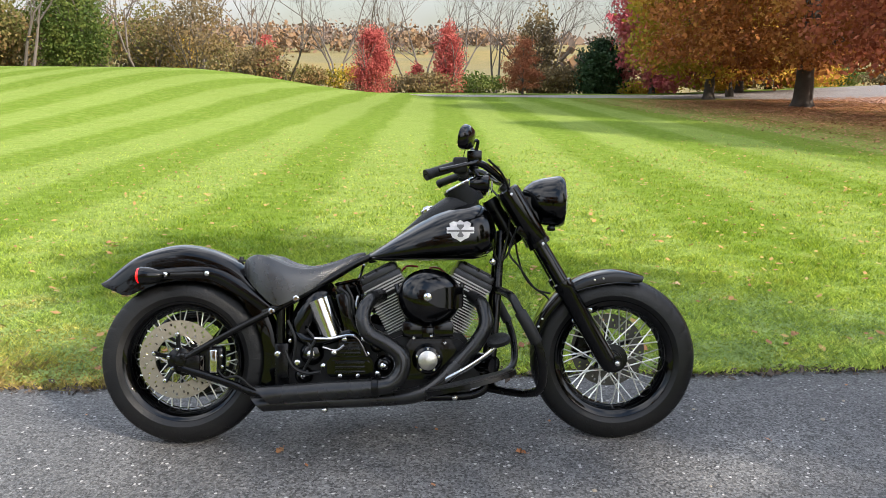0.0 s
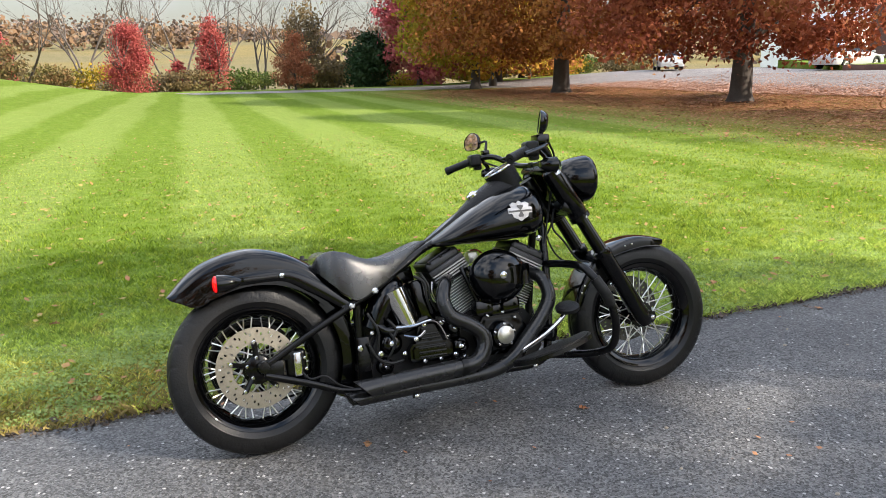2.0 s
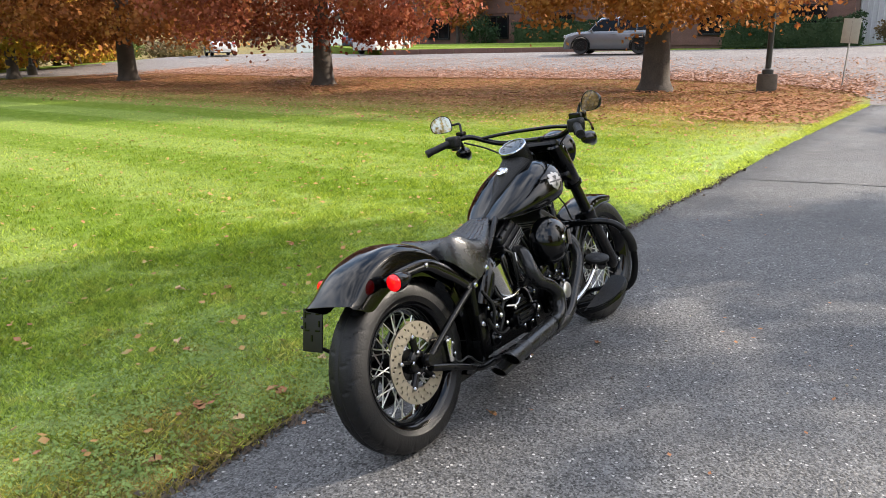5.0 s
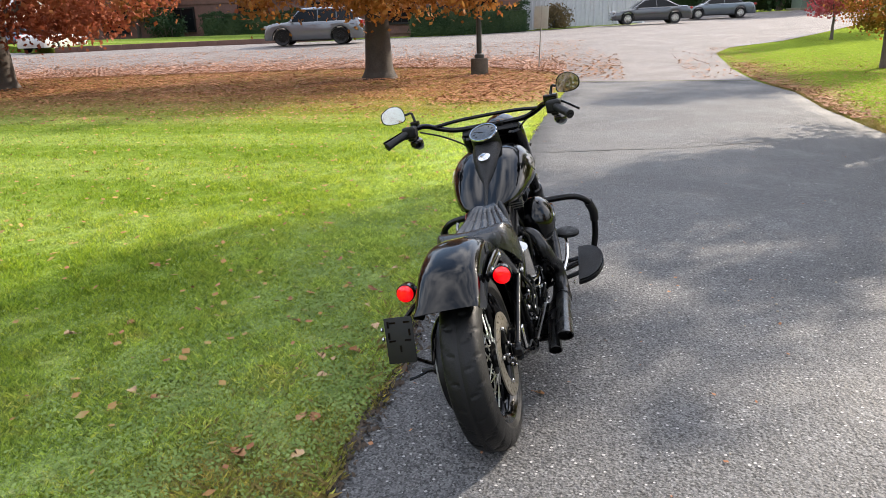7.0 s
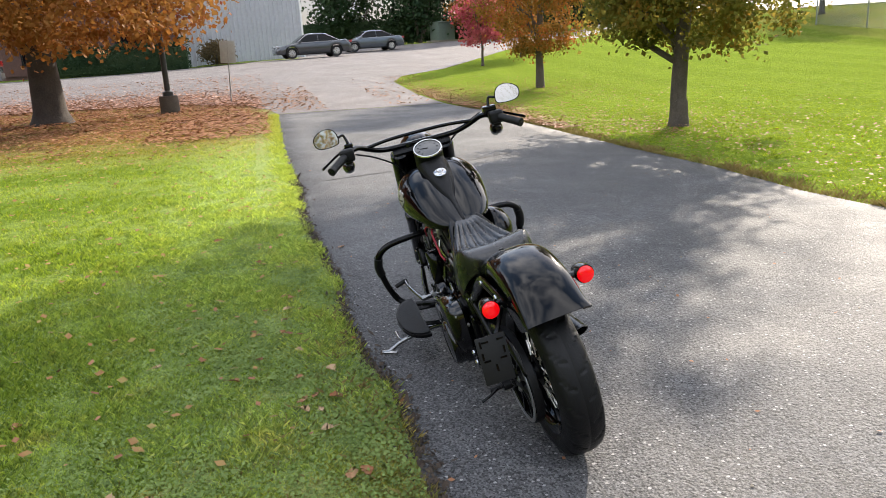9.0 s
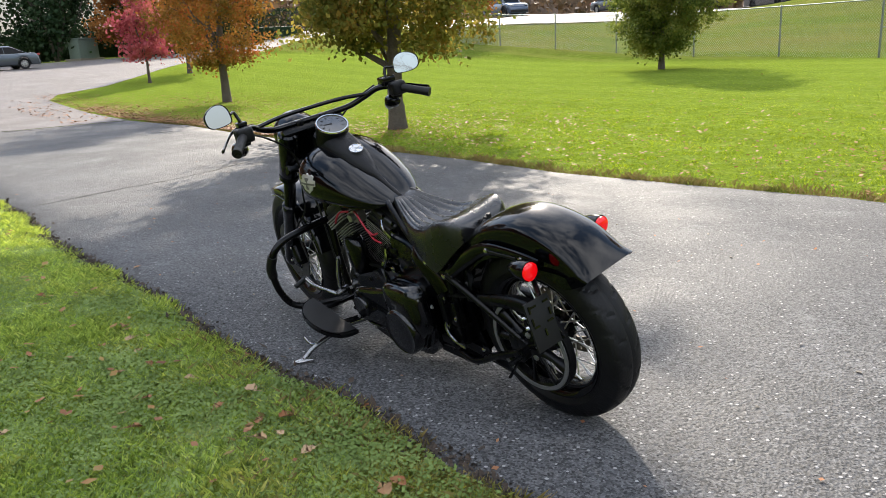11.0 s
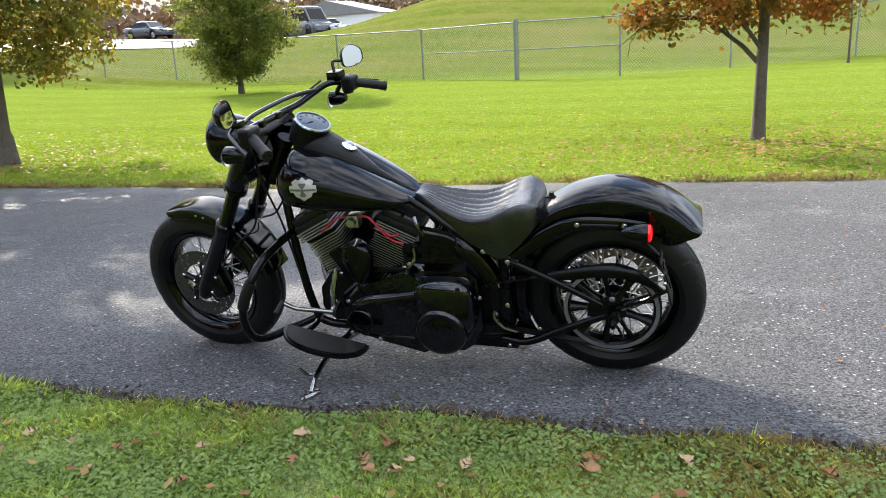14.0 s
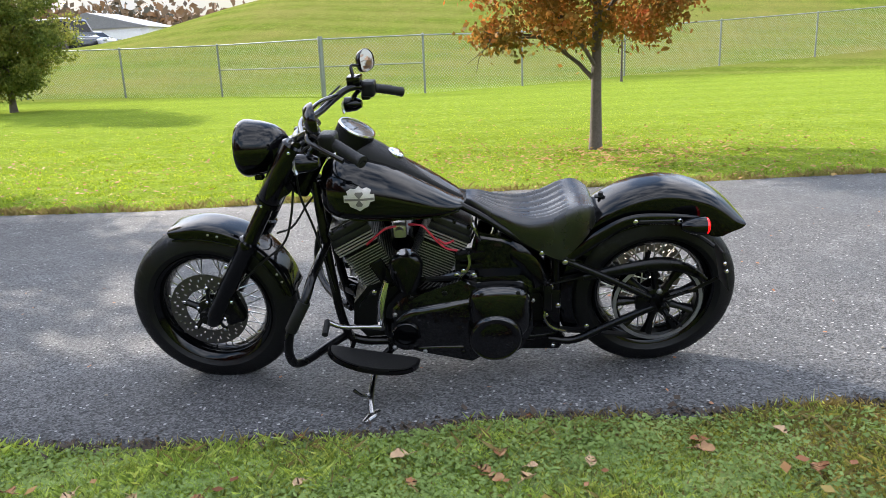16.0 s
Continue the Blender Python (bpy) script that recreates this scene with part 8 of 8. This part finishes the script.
part("crossbar", steered(bm), M_PAINT, bars)
for sd in (-1, 1):
    bm = bmesh.new()
    box(bm, (0.395, sd * 0.055, 0.982), (0.036, 0.034, 0.045), 0.008)
    part("handlebar_clamp", steered(bm), M_SATIN, bars)
for sd in (-1, 1):
    gdir = Vector((-0.075, sd * 0.055, -0.026)).normalized()
    g0 = Vector((0.208, sd * 0.363, 1.036))
    bm = bmesh.new()
    lathe(bm, [(0, -0.002), (0.0165, -0.002), (0.0175, 0.004)] + [(0.0165 + 0.0014 * (k % 2), 0.008 + k * 0.0075) for k in range(14)] + [(0.019, 0.115), (0.0185, 0.121), (0, 0.122)], g0, gdir, 20)
    part("grip", steered(bm), M_GRIP, bars, "ribbed black rubber grip")
    bm = bmesh.new()
    box(bm, tuple(g0 - gdir * 0.026 + Vector((0, 0, -0.004))), (0.052, 0.066, 0.058), 0.014, segs=3)
    box(bm, tuple(g0 - gdir * 0.026 + Vector((0.012, 0, -0.032))), (0.036, 0.036, 0.03), 0.010)
    part("switch_housing", steered(bm), M_WRINKLE, bars, "black switch housing")
    c = g0 - gdir * 0.055 + Vector((0.026, 0, 0.022))
    bm = bmesh.new()
    if sd < 0:
        box(bm, tuple(c), (0.052, 0.062, 0.036), 0.006)
    else:
        box(bm, tuple(c), (0.034, 0.04, 0.022), 0.006)
    part("lever_perch", steered(bm), M_PAINT, bars, "black master cylinder" if sd < 0 else "black clutch perch")
    bm = bmesh.new()
    l0 = c + Vector((0.012, sd * 0.010, -0.010))
    tube(bm, [l0, l0 + gdir * 0.06 + Vector((0.040, 0, 0.004)), l0 + gdir * 0.13 + Vector((0.046, 0, 0.008)), l0 + gdir * 0.215 + Vector((0.040, 0, 0.012))], [0.009, 0.0075, 0.007, 0.008], 10, 4, flat=0.7)
    part("lever", steered(bm), M_PAINT, bars, "black hand lever")
    # mirror: stem and teardrop head
    mc = Vector((0.248, sd * 0.420, 1.130))
    bm = bmesh.new()
    tube(bm, [c + Vector((0.004, 0, 0.012)), c + Vector((0.012, sd * 0.012, 0.05)), mc + Vector((0.020, -sd * 0.055, -0.008)), mc + Vector((0.012, -sd * 0.03, 0.0))], [0.007, 0.006, 0.0055, 0.006], 10, 4)
    mir = part("mirror_stem", steered(bm), M_PAINT, bike, "black mirror on a curved stem")
    nrm = Vector((-0.94, -sd * 0.30, 0.165 if sd < 0 else 0.085)).normalized()
    u = Vector((0, sd, 0)) - nrm * nrm.dot(Vector((0, sd, 0)))
    u.normalize()
    w = nrm.cross(u) * sd
    if w.z < 0:
        w = -w
    outl = [(-0.054, -0.012), (-0.052, -0.028), (-0.038, -0.037), (0.0, -0.041), (0.036, -0.038), (0.054, -0.026), (0.060, -0.004), (0.054, 0.016), (0.030, 0.034), (0.0, 0.042), (-0.030, 0.036), (-0.048, 0.016)]
    sm = smooth_path([(a, b, 0) for a, b in outl + outl[:1]], 4)[:-1]
    bm = bmesh.new()
    rr = []
    for s, dpt in ((0.30, -0.026), (0.72, -0.022), (0.95, -0.010), (1.03, 0.002), (1.03, 0.006), (0.97, 0.007), (0.955, 0.004)):
        rr.append([mc + u * p.x * s + w * p.y * s + nrm * dpt for p in sm])
    loft(bm, rr)
    part("mirror_shell", steered(bm), M_PAINT, mir)
    bm = bmesh.new()
    gl = [bm.verts.new(mc + u * p.x * 0.955 + w * p.y * 0.955 + nrm * 0.0048) for p in sm]
    gb = [bm.verts.new(mc + u * p.x * 0.955 + w * p.y * 0.955 + nrm * 0.0030) for p in sm]
    bm.faces.new(gl)
    bm.faces.new(gb[::-1])
    for i in range(len(gl)):
        bm.faces.new((gl[i], gb[i], gb[(i + 1) % len(gl)], gl[(i + 1) % len(gl)]))
    part("mirror_glass", steered(bm), M_MIRROR, mir, "clear mirror glass", smooth=False)
# small running lamp pods under the bars
for sd in (-1, 1):
    bm = bmesh.new()
    lathe(bm, [(0, -0.055), (0.014, -0.052), (0.026, -0.030), (0.029, 0.0), (0.029, 0.012), (0.024, 0.016), (0, 0.018)], (0.312, sd * 0.355, 0.976), (1, 0, -0.05), 22)
    tube(bm, [(0.300, sd * 0.350, 0.975), (0.285, sd * 0.340, 1.010), (0.262, sd * 0.335, 1.036)], 0.009, 8, 3)
    fs = part("front_signal", steered(bm), M_PAINT, bike, "black front turn signal pod")
    bm = bmesh.new()
    lathe(bm, [(0.0265, 0.016), (0.018, 0.021), (0, 0.023)], (0.318, sd * 0.355, 0.966), (1, 0, -0.05), 20)
    part("signal_lens", steered(bm), M_LAMPGLASS, fs, "clear lens")
# cables
for pts in ([(0.30, -0.30, 1.045), (0.36, -0.22, 1.00), (0.40, -0.12, 0.92), (0.40, -0.06, 0.80), (0.36, -0.07, 0.66)], [(0.29, 0.31, 1.045), (0.36, 0.22, 0.99), (0.41, 0.12, 0.90), (0.42, 0.09, 0.78), (0.38, 0.09, 0.62), (0.34, 0.11, 0.40)], [(0.44, 0.07, 0.82), (0.46, 0.10, 0.70), (0.50, 0.10, 0.60), (0.60, 0.105, 0.52), (0.70, 0.11, 0.42)], [(0.43, -0.05, 0.80), (0.40, -0.08, 0.72), (0.44, -0.09, 0.66), (0.50, -0.08, 0.58), (0.56, -0.07, 0.56)], [(0.42, -0.06, 0.76), (0.39, -0.05, 0.70), (0.36, -0.06, 0.69), (0.34, -0.07, 0.73)]):
    bm = bmesh.new()
    tube(bm, pts, 0.0042, 8, 6)
    part("control_cable", bm, M_TRIM, bike)
bm = bmesh.new()
bolt(bm, (0.338, -0.062, 0.683), 0.014, 0.012)
part("bolt", bm, M_CHROME, bike)

# ---- grass, straw and fallen leaves ----
def inside_drive(x, y):
    a = np.interp(x, [p[0] for p in EDGE_L], [p[1] for p in EDGE_L])
    b = np.interp(x, [p[0] for p in EDGE_R], [p[1] for p in EDGE_R])
    return (y < a) & (y > b)


def blades(name, x, y, h, w, material, rnd, lean=0.5, label=""):
    """Bent grass blades standing on the ground."""
    n = len(x)
    z = gz(x, y) - 0.004
    a = rnd.uniform(0, 2 * math.pi, n)
    tuft = np.sin(x * 7.3 + 1.7 * np.sin(y * 5.1)) * np.sin(y * 8.9 + 1.3 * np.sin(x * 4.3))
    hh = h * rnd.uniform(0.5, 1.25, n) * (1 + 0.55 * tuft)
    ww = w * rnd.uniform(0.7, 1.3, n)
    ca, sa = np.cos(a), np.sin(a)
    b = rnd.uniform(0, 2 * math.pi, n)
    l = lean * rnd.uniform(0.2, 1.2, n) * hh
    lx, ly = np.cos(b) * l, np.sin(b) * l
    p0 = np.stack([x - ca * ww, y - sa * ww, z], 1)
    p1 = np.stack([x + ca * ww, y + sa * ww, z], 1)
    p2 = np.stack([x + lx * 0.35 + ca * ww * 0.7, y + ly * 0.35 + sa * ww * 0.7, z + hh * 0.6], 1)
    p3 = np.stack([x + lx, y + ly, z + hh], 1)
    v = np.stack([p0, p1, p2, p3], 1).reshape(-1, 3)
    return tagged(raw(name, v, np.arange(4 * n).reshape(-1, 4), material), label, "grass", kind="stuff")


def spread(rnd, n, x0, x1, y0, y1, power=1.0):
    return rnd.uniform(x0, x1, n), y0 + (y1 - y0) * rnd.uniform(0, 1, n) ** power


rg = np.random.RandomState(77)
# turf beside the motorcycle, thinning out with distance
gx_ = rg.normal(0.2, 2.3, 230000)
gy_ = 0.34 + np.abs(rg.normal(0, 1.6, 230000))
k = ~inside_drive(gx_, gy_ - 0.012)
patch = np.array([noise.noise(Vector((a * 1.4, b * 1.4, 4.0))) for a, b in zip(gx_[k], gy_[k])])
keep = rg.uniform(-0.9, 0.4, k.sum()) < patch + 0.25
blades("grass", gx_[k][keep], gy_[k][keep], 0.028, 0.0034, M_BLADE, rg, 1.0, "short green lawn grass beside the driveway")
# small broad leaves of clover and plantain among the blades
def weeds(n, sx, sy, size, label, seed):
    rnd = np.random.RandomState(seed)
    x, y = rnd.normal(0.2, sx, n), 0.44 + np.abs(rnd.normal(0, sy, n))
    k = ~inside_drive(x, y - 0.03)
    x, y = x[k], y[k]
    patch_ = np.sin(x * 4.1 + 2.0 * np.sin(y * 3.3)) + np.sin(y * 5.7 + 1.6 * np.sin(x * 2.7))
    k = rnd.uniform(-1.9, 1.1, len(x)) < patch_
    x, y = x[k], y[k]
    m = len(x)
    a = rnd.uniform(0, 2 * math.pi, m)
    s_ = (size * rnd.uniform(0.55, 1.4, m))[:, None]
    u = np.stack([np.cos(a), np.sin(a), rnd.normal(0, 0.35, m)], 1)
    w = np.stack([-np.sin(a), np.cos(a), rnd.normal(0, 0.35, m)], 1)
    c = np.stack([x, y, gz(x, y) + rnd.uniform(0.010, 0.030, m)], 1)
    q = np.stack([c - u * s_ * 0.5, c - w * s_ * 0.36, c + u * s_ * 0.5, c + w * s_ * 0.36], 1).reshape(-1, 3)
    return tagged(raw("clover", q, np.arange(4 * m).reshape(-1, 4), M_CLOVER), label, "grass", kind="stuff")


weeds(90000, 1.7, 0.75, 0.0135, "low clover and broad-leaved weeds in the lawn", 5)
gx_, gy_ = rg.normal(3.2, 5.5, 150000), 1.0 + np.abs(rg.normal(0, 4.8, 150000))
blades("grass", gx_, gy_, 0.027, 0.0046, M_BLADE, rg, 0.8, "mown green lawn grass further from the drive")
gx_, gy_ = rg.normal(2.5, 6.0, 110000), -3.6 - np.abs(rg.normal(0, 4.6, 110000))
k = ~inside_drive(gx_, gy_)
blades("grass", gx_[k], gy_[k], 0.019, 0.0046, M_BLADE, rg, 1.0, "bright mown grass across the driveway")
# dry fringe along both edges
ex_ = rg.uniform(-4, 15.9, 19000)
ey_ = np.interp(ex_, [p[0] for p in EDGE_L], [p[1] for p in EDGE_L]) + np.abs(rg.normal(0, 0.13, 19000)) - 0.015
dry = rg.uniform(-1.6, 1.2, 19000) > ex_
blades("grass", ex_[~dry], ey_[~dry], 0.034, 0.003, M_BLADE, rg, 1.1, "green grass hanging over the asphalt edge")
ex_, ey_ = ex_[dry], ey_[dry]
blades("dry_grass", ex_, ey_, 0.038, 0.003, M_STRAW, rg, 1.1, "dry straw-coloured grass along the asphalt edge")
rs = np.random.RandomState(31)
ex_ = rs.normal(-1.7, 0.75, 9000)
ey_ = np.interp(ex_, [p[0] for p in EDGE_L], [p[1] for p in EDGE_L]) + np.abs(rs.normal(0, 0.34, 9000))
keep = rs.uniform(-0.8, 0.5, 9000) < np.sin(ex_ * 5.3 + 1.4 * np.sin(ey_ * 6.1)) * np.sin(ey_ * 7.7 + ex_)
blades("dry_grass", ex_[keep], ey_[keep], 0.026, 0.0035, M_STRAW, rs, 1.5, "patchy dead yellow grass beside the drive")
ex_ = rg.uniform(-6, 15, 12000)
ey_ = np.interp(ex_, [p[0] for p in EDGE_R], [p[1] for p in EDGE_R]) - np.abs(rg.normal(0, 0.13, 12000)) + 0.01
blades("dry_grass", ex_, ey_, 0.045, 0.005, M_STRAW, rg, 1.0, "dry straw-coloured grass along the asphalt edge")


def litter(name, x, y, size, material, rnd, label, lift=0.012, flat=0.22):
    """Curled dead leaves lying on the ground."""
    n = len(x)
    z = gz(x, y) + lift
    a = rnd.uniform(0, 2 * math.pi, n)
    s = size * rnd.uniform(0.5, 1.3, n)
    u = np.stack([np.cos(a), np.sin(a), rnd.normal(0, flat, n)], 1)
    v = np.stack([-np.sin(a), np.cos(a), rnd.normal(0, flat, n)], 1)
    c = np.stack([x, y, z + s * 0.18], 1)
    s = s[:, None]
    q = np.stack([c - u * s * 0.5, c - v * s * 0.34, c + u * s * 0.5, c + v * s * 0.34], 1).reshape(-1, 3)
    return tagged(raw(name, q, np.arange(4 * n).reshape(-1, 4), material), label, "leaves", kind="stuff")


# thick litter under the maples
lx = np.concatenate([rg.normal(17.8, 3.2, 50000), rg.uniform(14, 31, 20000), rg.uniform(8.5, 16, 6000), rg.uniform(11, 16.5, 3500)])
ly = np.concatenate([rg.uniform(1.2, 36, 50000), rg.uniform(0.6, 34, 20000), rg.uniform(2, 30, 6000), rg.uniform(0.65, 3.0, 3500)])
k = ((lx > 15.9) | (ly > 0.7)) & (ly > 0.6) & (lx > 8)
litter("leaf_litter", lx[k], ly[k], 0.076, M_LITTER, rg, "thick rust-brown leaf litter under the maples", 0.035)
ly = rg.uniform(0.8, 34, 40000)
lx = np.interp(ly, [0.6, 1.2, 3.0, 7.0, 14.0, 22.0, 32.0], [17.2, 19.0, 20.6, 21.6, 21.2, 20.4, 20.8]) - 0.4 + np.abs(rg.normal(0, 2.0, 40000))
half = np.arange(40000) % 2 > 0
litter("leaf_litter", lx[half], ly[half], 0.090, M_LITTER_PALE, rg, "faded pinkish leaves scattered over the asphalt", 0.042)
lx, ly = lx[~half], ly[~half]
litter("leaf_litter", lx, ly, 0.085, M_LITTER, rg, "drift of rust-brown leaves thinning out over the asphalt", 0.04)
lx, ly = rg.normal(19.5, 2.6, 3200), rg.normal(-0.4, 1.7, 3200)
k = (lx > 15.9) & (np.abs(ly + 1.6) > 0.8) 
litter("leaf_litter", lx[k], ly[k], 0.085, M_LITTER, rg, "scattered leaves drifted onto the asphalt", 0.04)
lx = np.concatenate([rg.uniform(7, 26, 5200), rg.normal(18.0, 2.6, 3000), rg.normal(7.8, 1.8, 1400), rg.normal(-2.0, 1.6, 1500), rg.uniform(-4, 8, 900)])
ly = np.concatenate([-3.85 - np.abs(rg.normal(0, 0.9, 5200)), rg.normal(-6.2, 1.4, 3000), rg.normal(-5.4, 1.2, 1400), rg.normal(-6.2, 1.2, 1500), -4.1 - np.abs(rg.normal(0, 1.6, 900))])
k = ~inside_drive(lx, ly + 0.05)
litter("leaf_litter", lx[k], ly[k], 0.040, M_LITTER, rg, "scattered fallen leaves on the grass", 0.03)
ex_ = rg.uniform(8.5, 20.5, 5200)
ey_ = np.interp(ex_, [p[0] for p in EDGE_R], [p[1] for p in EDGE_R]) - 0.02 - np.abs(rg.normal(0, 0.42, 5200)) * np.interp(ex_, [8.5, 20.5], [0.5, 1.6])
litter("leaf_litter", ex_, ey_, 0.055, M_LITTER, rg, "brown leaf drift along the lawn's border", 0.03)
lx, ly = rg.normal(-2.1, 0.85, 520), rg.normal(-6.1, 0.6, 520)
litter("leaf_litter", lx, ly, 0.060, M_LITTER_GOLD, rg, "orange and yellow leaves fallen round a young tree", 0.03)
lx, ly = rg.uniform(-5, 15, 1500), -4.1 - np.abs(rg.normal(0, 3.4, 1500))
litter("leaf_litter", lx, ly, 0.055, M_LITTER_GOLD, rg, "small yellow leaves scattered over the lawn", 0.026)
lx, ly = spread(rg, 3000, -4, 16, 0.75, 12, 1.1)
litter("leaf_litter", lx, ly, 0.050, M_LITTER_GOLD, rg, "small yellow leaves scattered over the lawn", 0.028)
# soil crumbs and leaf scraps along the broken asphalt edge
ex_ = rs.uniform(-3.5, 6, 5200)
ey_ = np.interp(ex_, [p[0] for p in EDGE_L], [p[1] for p in EDGE_L]) + rs.normal(0.0, 0.026, 5200)
litter("soil_crumbs", ex_, ey_, 0.018, M_SOIL, rs, "dark soil crumbs along the asphalt edge", 0.010, 0.6)
ex_ = rs.uniform(-3.5, 8, 150)
ey_ = np.interp(ex_, [p[0] for p in EDGE_L], [p[1] for p in EDGE_L]) + rs.normal(-0.01, 0.045, 150)
litter("leaf_litter", ex_, ey_, 0.034, M_SOIL, rs, "scraps of brown leaf caught along the asphalt edge", 0.016, 0.5)
lx, ly = spread(rg, 1500, -5, 14, 0.8, 14, 1.2)
litter("leaf_litter", lx, ly, 0.042, M_LITTER, rg, "small fallen leaves scattered on the lawn", 0.03)
lx, ly = spread(rg, 260, -4, 14, 0.45, -3.3)
litter("leaf_litter", lx, ly, 0.022, M_LITTER, rg, "crumbs of dead leaf on the asphalt", 0.011)


def fallen_leaf(x, y, size, turn, seed, label, material):
    """One lobed, curled leaf with a raised midrib and a stem."""
    rnd = np.random.RandomState(seed)
    bm = bmesh.new()
    n = 22
    fold, curl = rnd.uniform(0.25, 0.75), rnd.uniform(-0.5, 1.1)
    mid = [bm.verts.new((size * (-0.46 + 0.92 * i / 4), 0, size * 0.10 * rnd.uniform(0, 1) + curl * size * (0.5 * (i / 4 - 0.5)) ** 2)) for i in range(5)]
    for sd in (1, -1):
        rim = []
        for i in range(n // 2 + 1):
            k = i / (n // 2)
            w = math.sin(math.pi * k ** 0.85) ** 0.8 * (0.72 + 0.28 * abs(math.sin(3.2 * math.pi * k))) * rnd.uniform(0.85, 1.12)
            xx = -0.5 + k + 0.04 * rnd.normal()
            rim.append(bm.verts.new((size * xx, sd * size * 0.40 * w, size * (fold * 0.40 * w + 0.10 * rnd.uniform(0, 1)) + curl * size * (0.5 * (k - 0.5)) ** 2)))
        for i in range(n // 2):
            m = min(int(i / (n // 2) * 4 + 0.5), 3) if i < n // 2 - 1 else 3
            tri = (mid[m + (1 if i % 3 == 1 else 0)], rim[i], rim[i + 1])
            bm.faces.new(tri if sd < 0 else tri[::-1])
        for m in range(4):
            i = min(int((m + 0.5) / 4 * (n // 2)), n // 2)
            tri = (mid[m], rim[i], mid[m + 1])
            bm.faces.new(tri if sd < 0 else tri[::-1])
    tube(bm, [(size * 0.44, 0, 0.004), (size * 0.7, 0.08 * size, 0.005), (size * 0.92, 0.12 * size, 0.003)], 0.0011, 4, 1)
    on_road = bool(inside_drive(np.array([x]), np.array([y]))[0])
    ob = part("fallen_leaf", bm, material)
    ob.matrix_world = Matrix.Translation((x, y, gzf(x, y) + (0.009 if on_road else 0.024))) @ pose(0, 0, 0, 14 * math.sin(seed * 2.3), 10 * math.cos(seed * 1.7), turn)
    return tagged(ob, label, "leaf", "fallen leaves")


RUST, TAN = "curled rust-brown fallen leaf ", "curled pale tan fallen leaf "
for i, (x, y, s, tan) in enumerate(((0.435, -0.21, 0.045, 0), (-0.468, -0.165, 0.04, 0), (0.42, 0.55, 0.042, 0), (0.09, 0.69, 0.062, 1), (-0.21, 0.70, 0.058, 0), (-0.19, 0.83, 0.052, 0), (-0.28, 0.84, 0.055, 1), (0.05, 0.84, 0.045, 0), (0.64, 0.89, 0.045, 0), (1.02, 0.85, 0.05, 1), (0.83, 0.87, 0.045, 1), (1.03, 0.97, 0.04, 0), (0.65, 1.01, 0.045, 1), (1.21, 0.82, 0.06, 0), (0.37, 0.82, 0.045, 1), (-0.15, 0.59, 0.038, 0), (-0.82, 0.71, 0.06, 0), (-1.10, 0.84, 0.075, 0), (-1.08, 0.62, 0.055, 1), (-0.82, 0.66, 0.06, 0), (-0.47, 0.76, 0.05, 1), (-0.16, 0.78, 0.045, 0), (0.32, 1.01, 0.045, 0), (0.40, 1.48, 0.05, 1), (-0.03, 1.97, 0.055, 0), (-0.72, 1.50, 0.055, 1), (-0.76, 1.37, 0.05, 0), (-0.30, 0.77, 0.035, 1), (0.11, 1.12, 0.05, 0), (-1.45, 0.62, 0.05, 0), (2.1, 1.0, 0.06, 0), (2.9, 1.3, 0.07, 0), (-1.73, 1.78, 0.06, 0), (-2.4, 3.3, 0.08, 0), (2.33, 0.40, 0.05, 0), (1.8, 2.0, 0.06, 1), (0.9, 2.4, 0.06, 0), (-0.2, 2.2, 0.06, 1), (3.4, 2.2, 0.07, 0), (4.2, 1.1, 0.07, 1), (1.3, 1.4, 0.05, 0), (-0.33, 0.44, 0.05, 0))):
    fallen_leaf(x, y, s, i * 67 % 360, i, (TAN if tan else RUST) + ("on the asphalt" if y < 0.46 else "in the grass"), M_LEAF_TAN if tan else M_LEAFMARK)


def pebble(x, y, s, seed):
    rnd = np.random.RandomState(seed)
    bm = bmesh.new()
    bmesh.ops.create_icosphere(bm, subdivisions=1, radius=s)
    for v in bm.verts:
        v.co = Vector((v.co.x * rnd.uniform(0.8, 1.3), v.co.y * rnd.uniform(0.7, 1.1), v.co.z * 0.6)) * rnd.uniform(0.85, 1.1)
    ob = part("pebble", bm, M_CONCRETE)
    ob.location = (x, y, gzf(x, y) + 0.008 + s * 0.35)
    return tagged(ob, "small grey pebble lying on the asphalt", "stone", "pebbles")


rp = np.random.RandomState(9)
for i in range(46):
    pebble(rp.uniform(-2.5, 4), rp.uniform(-2.6, 0.45), rp.uniform(0.004, 0.010), i)
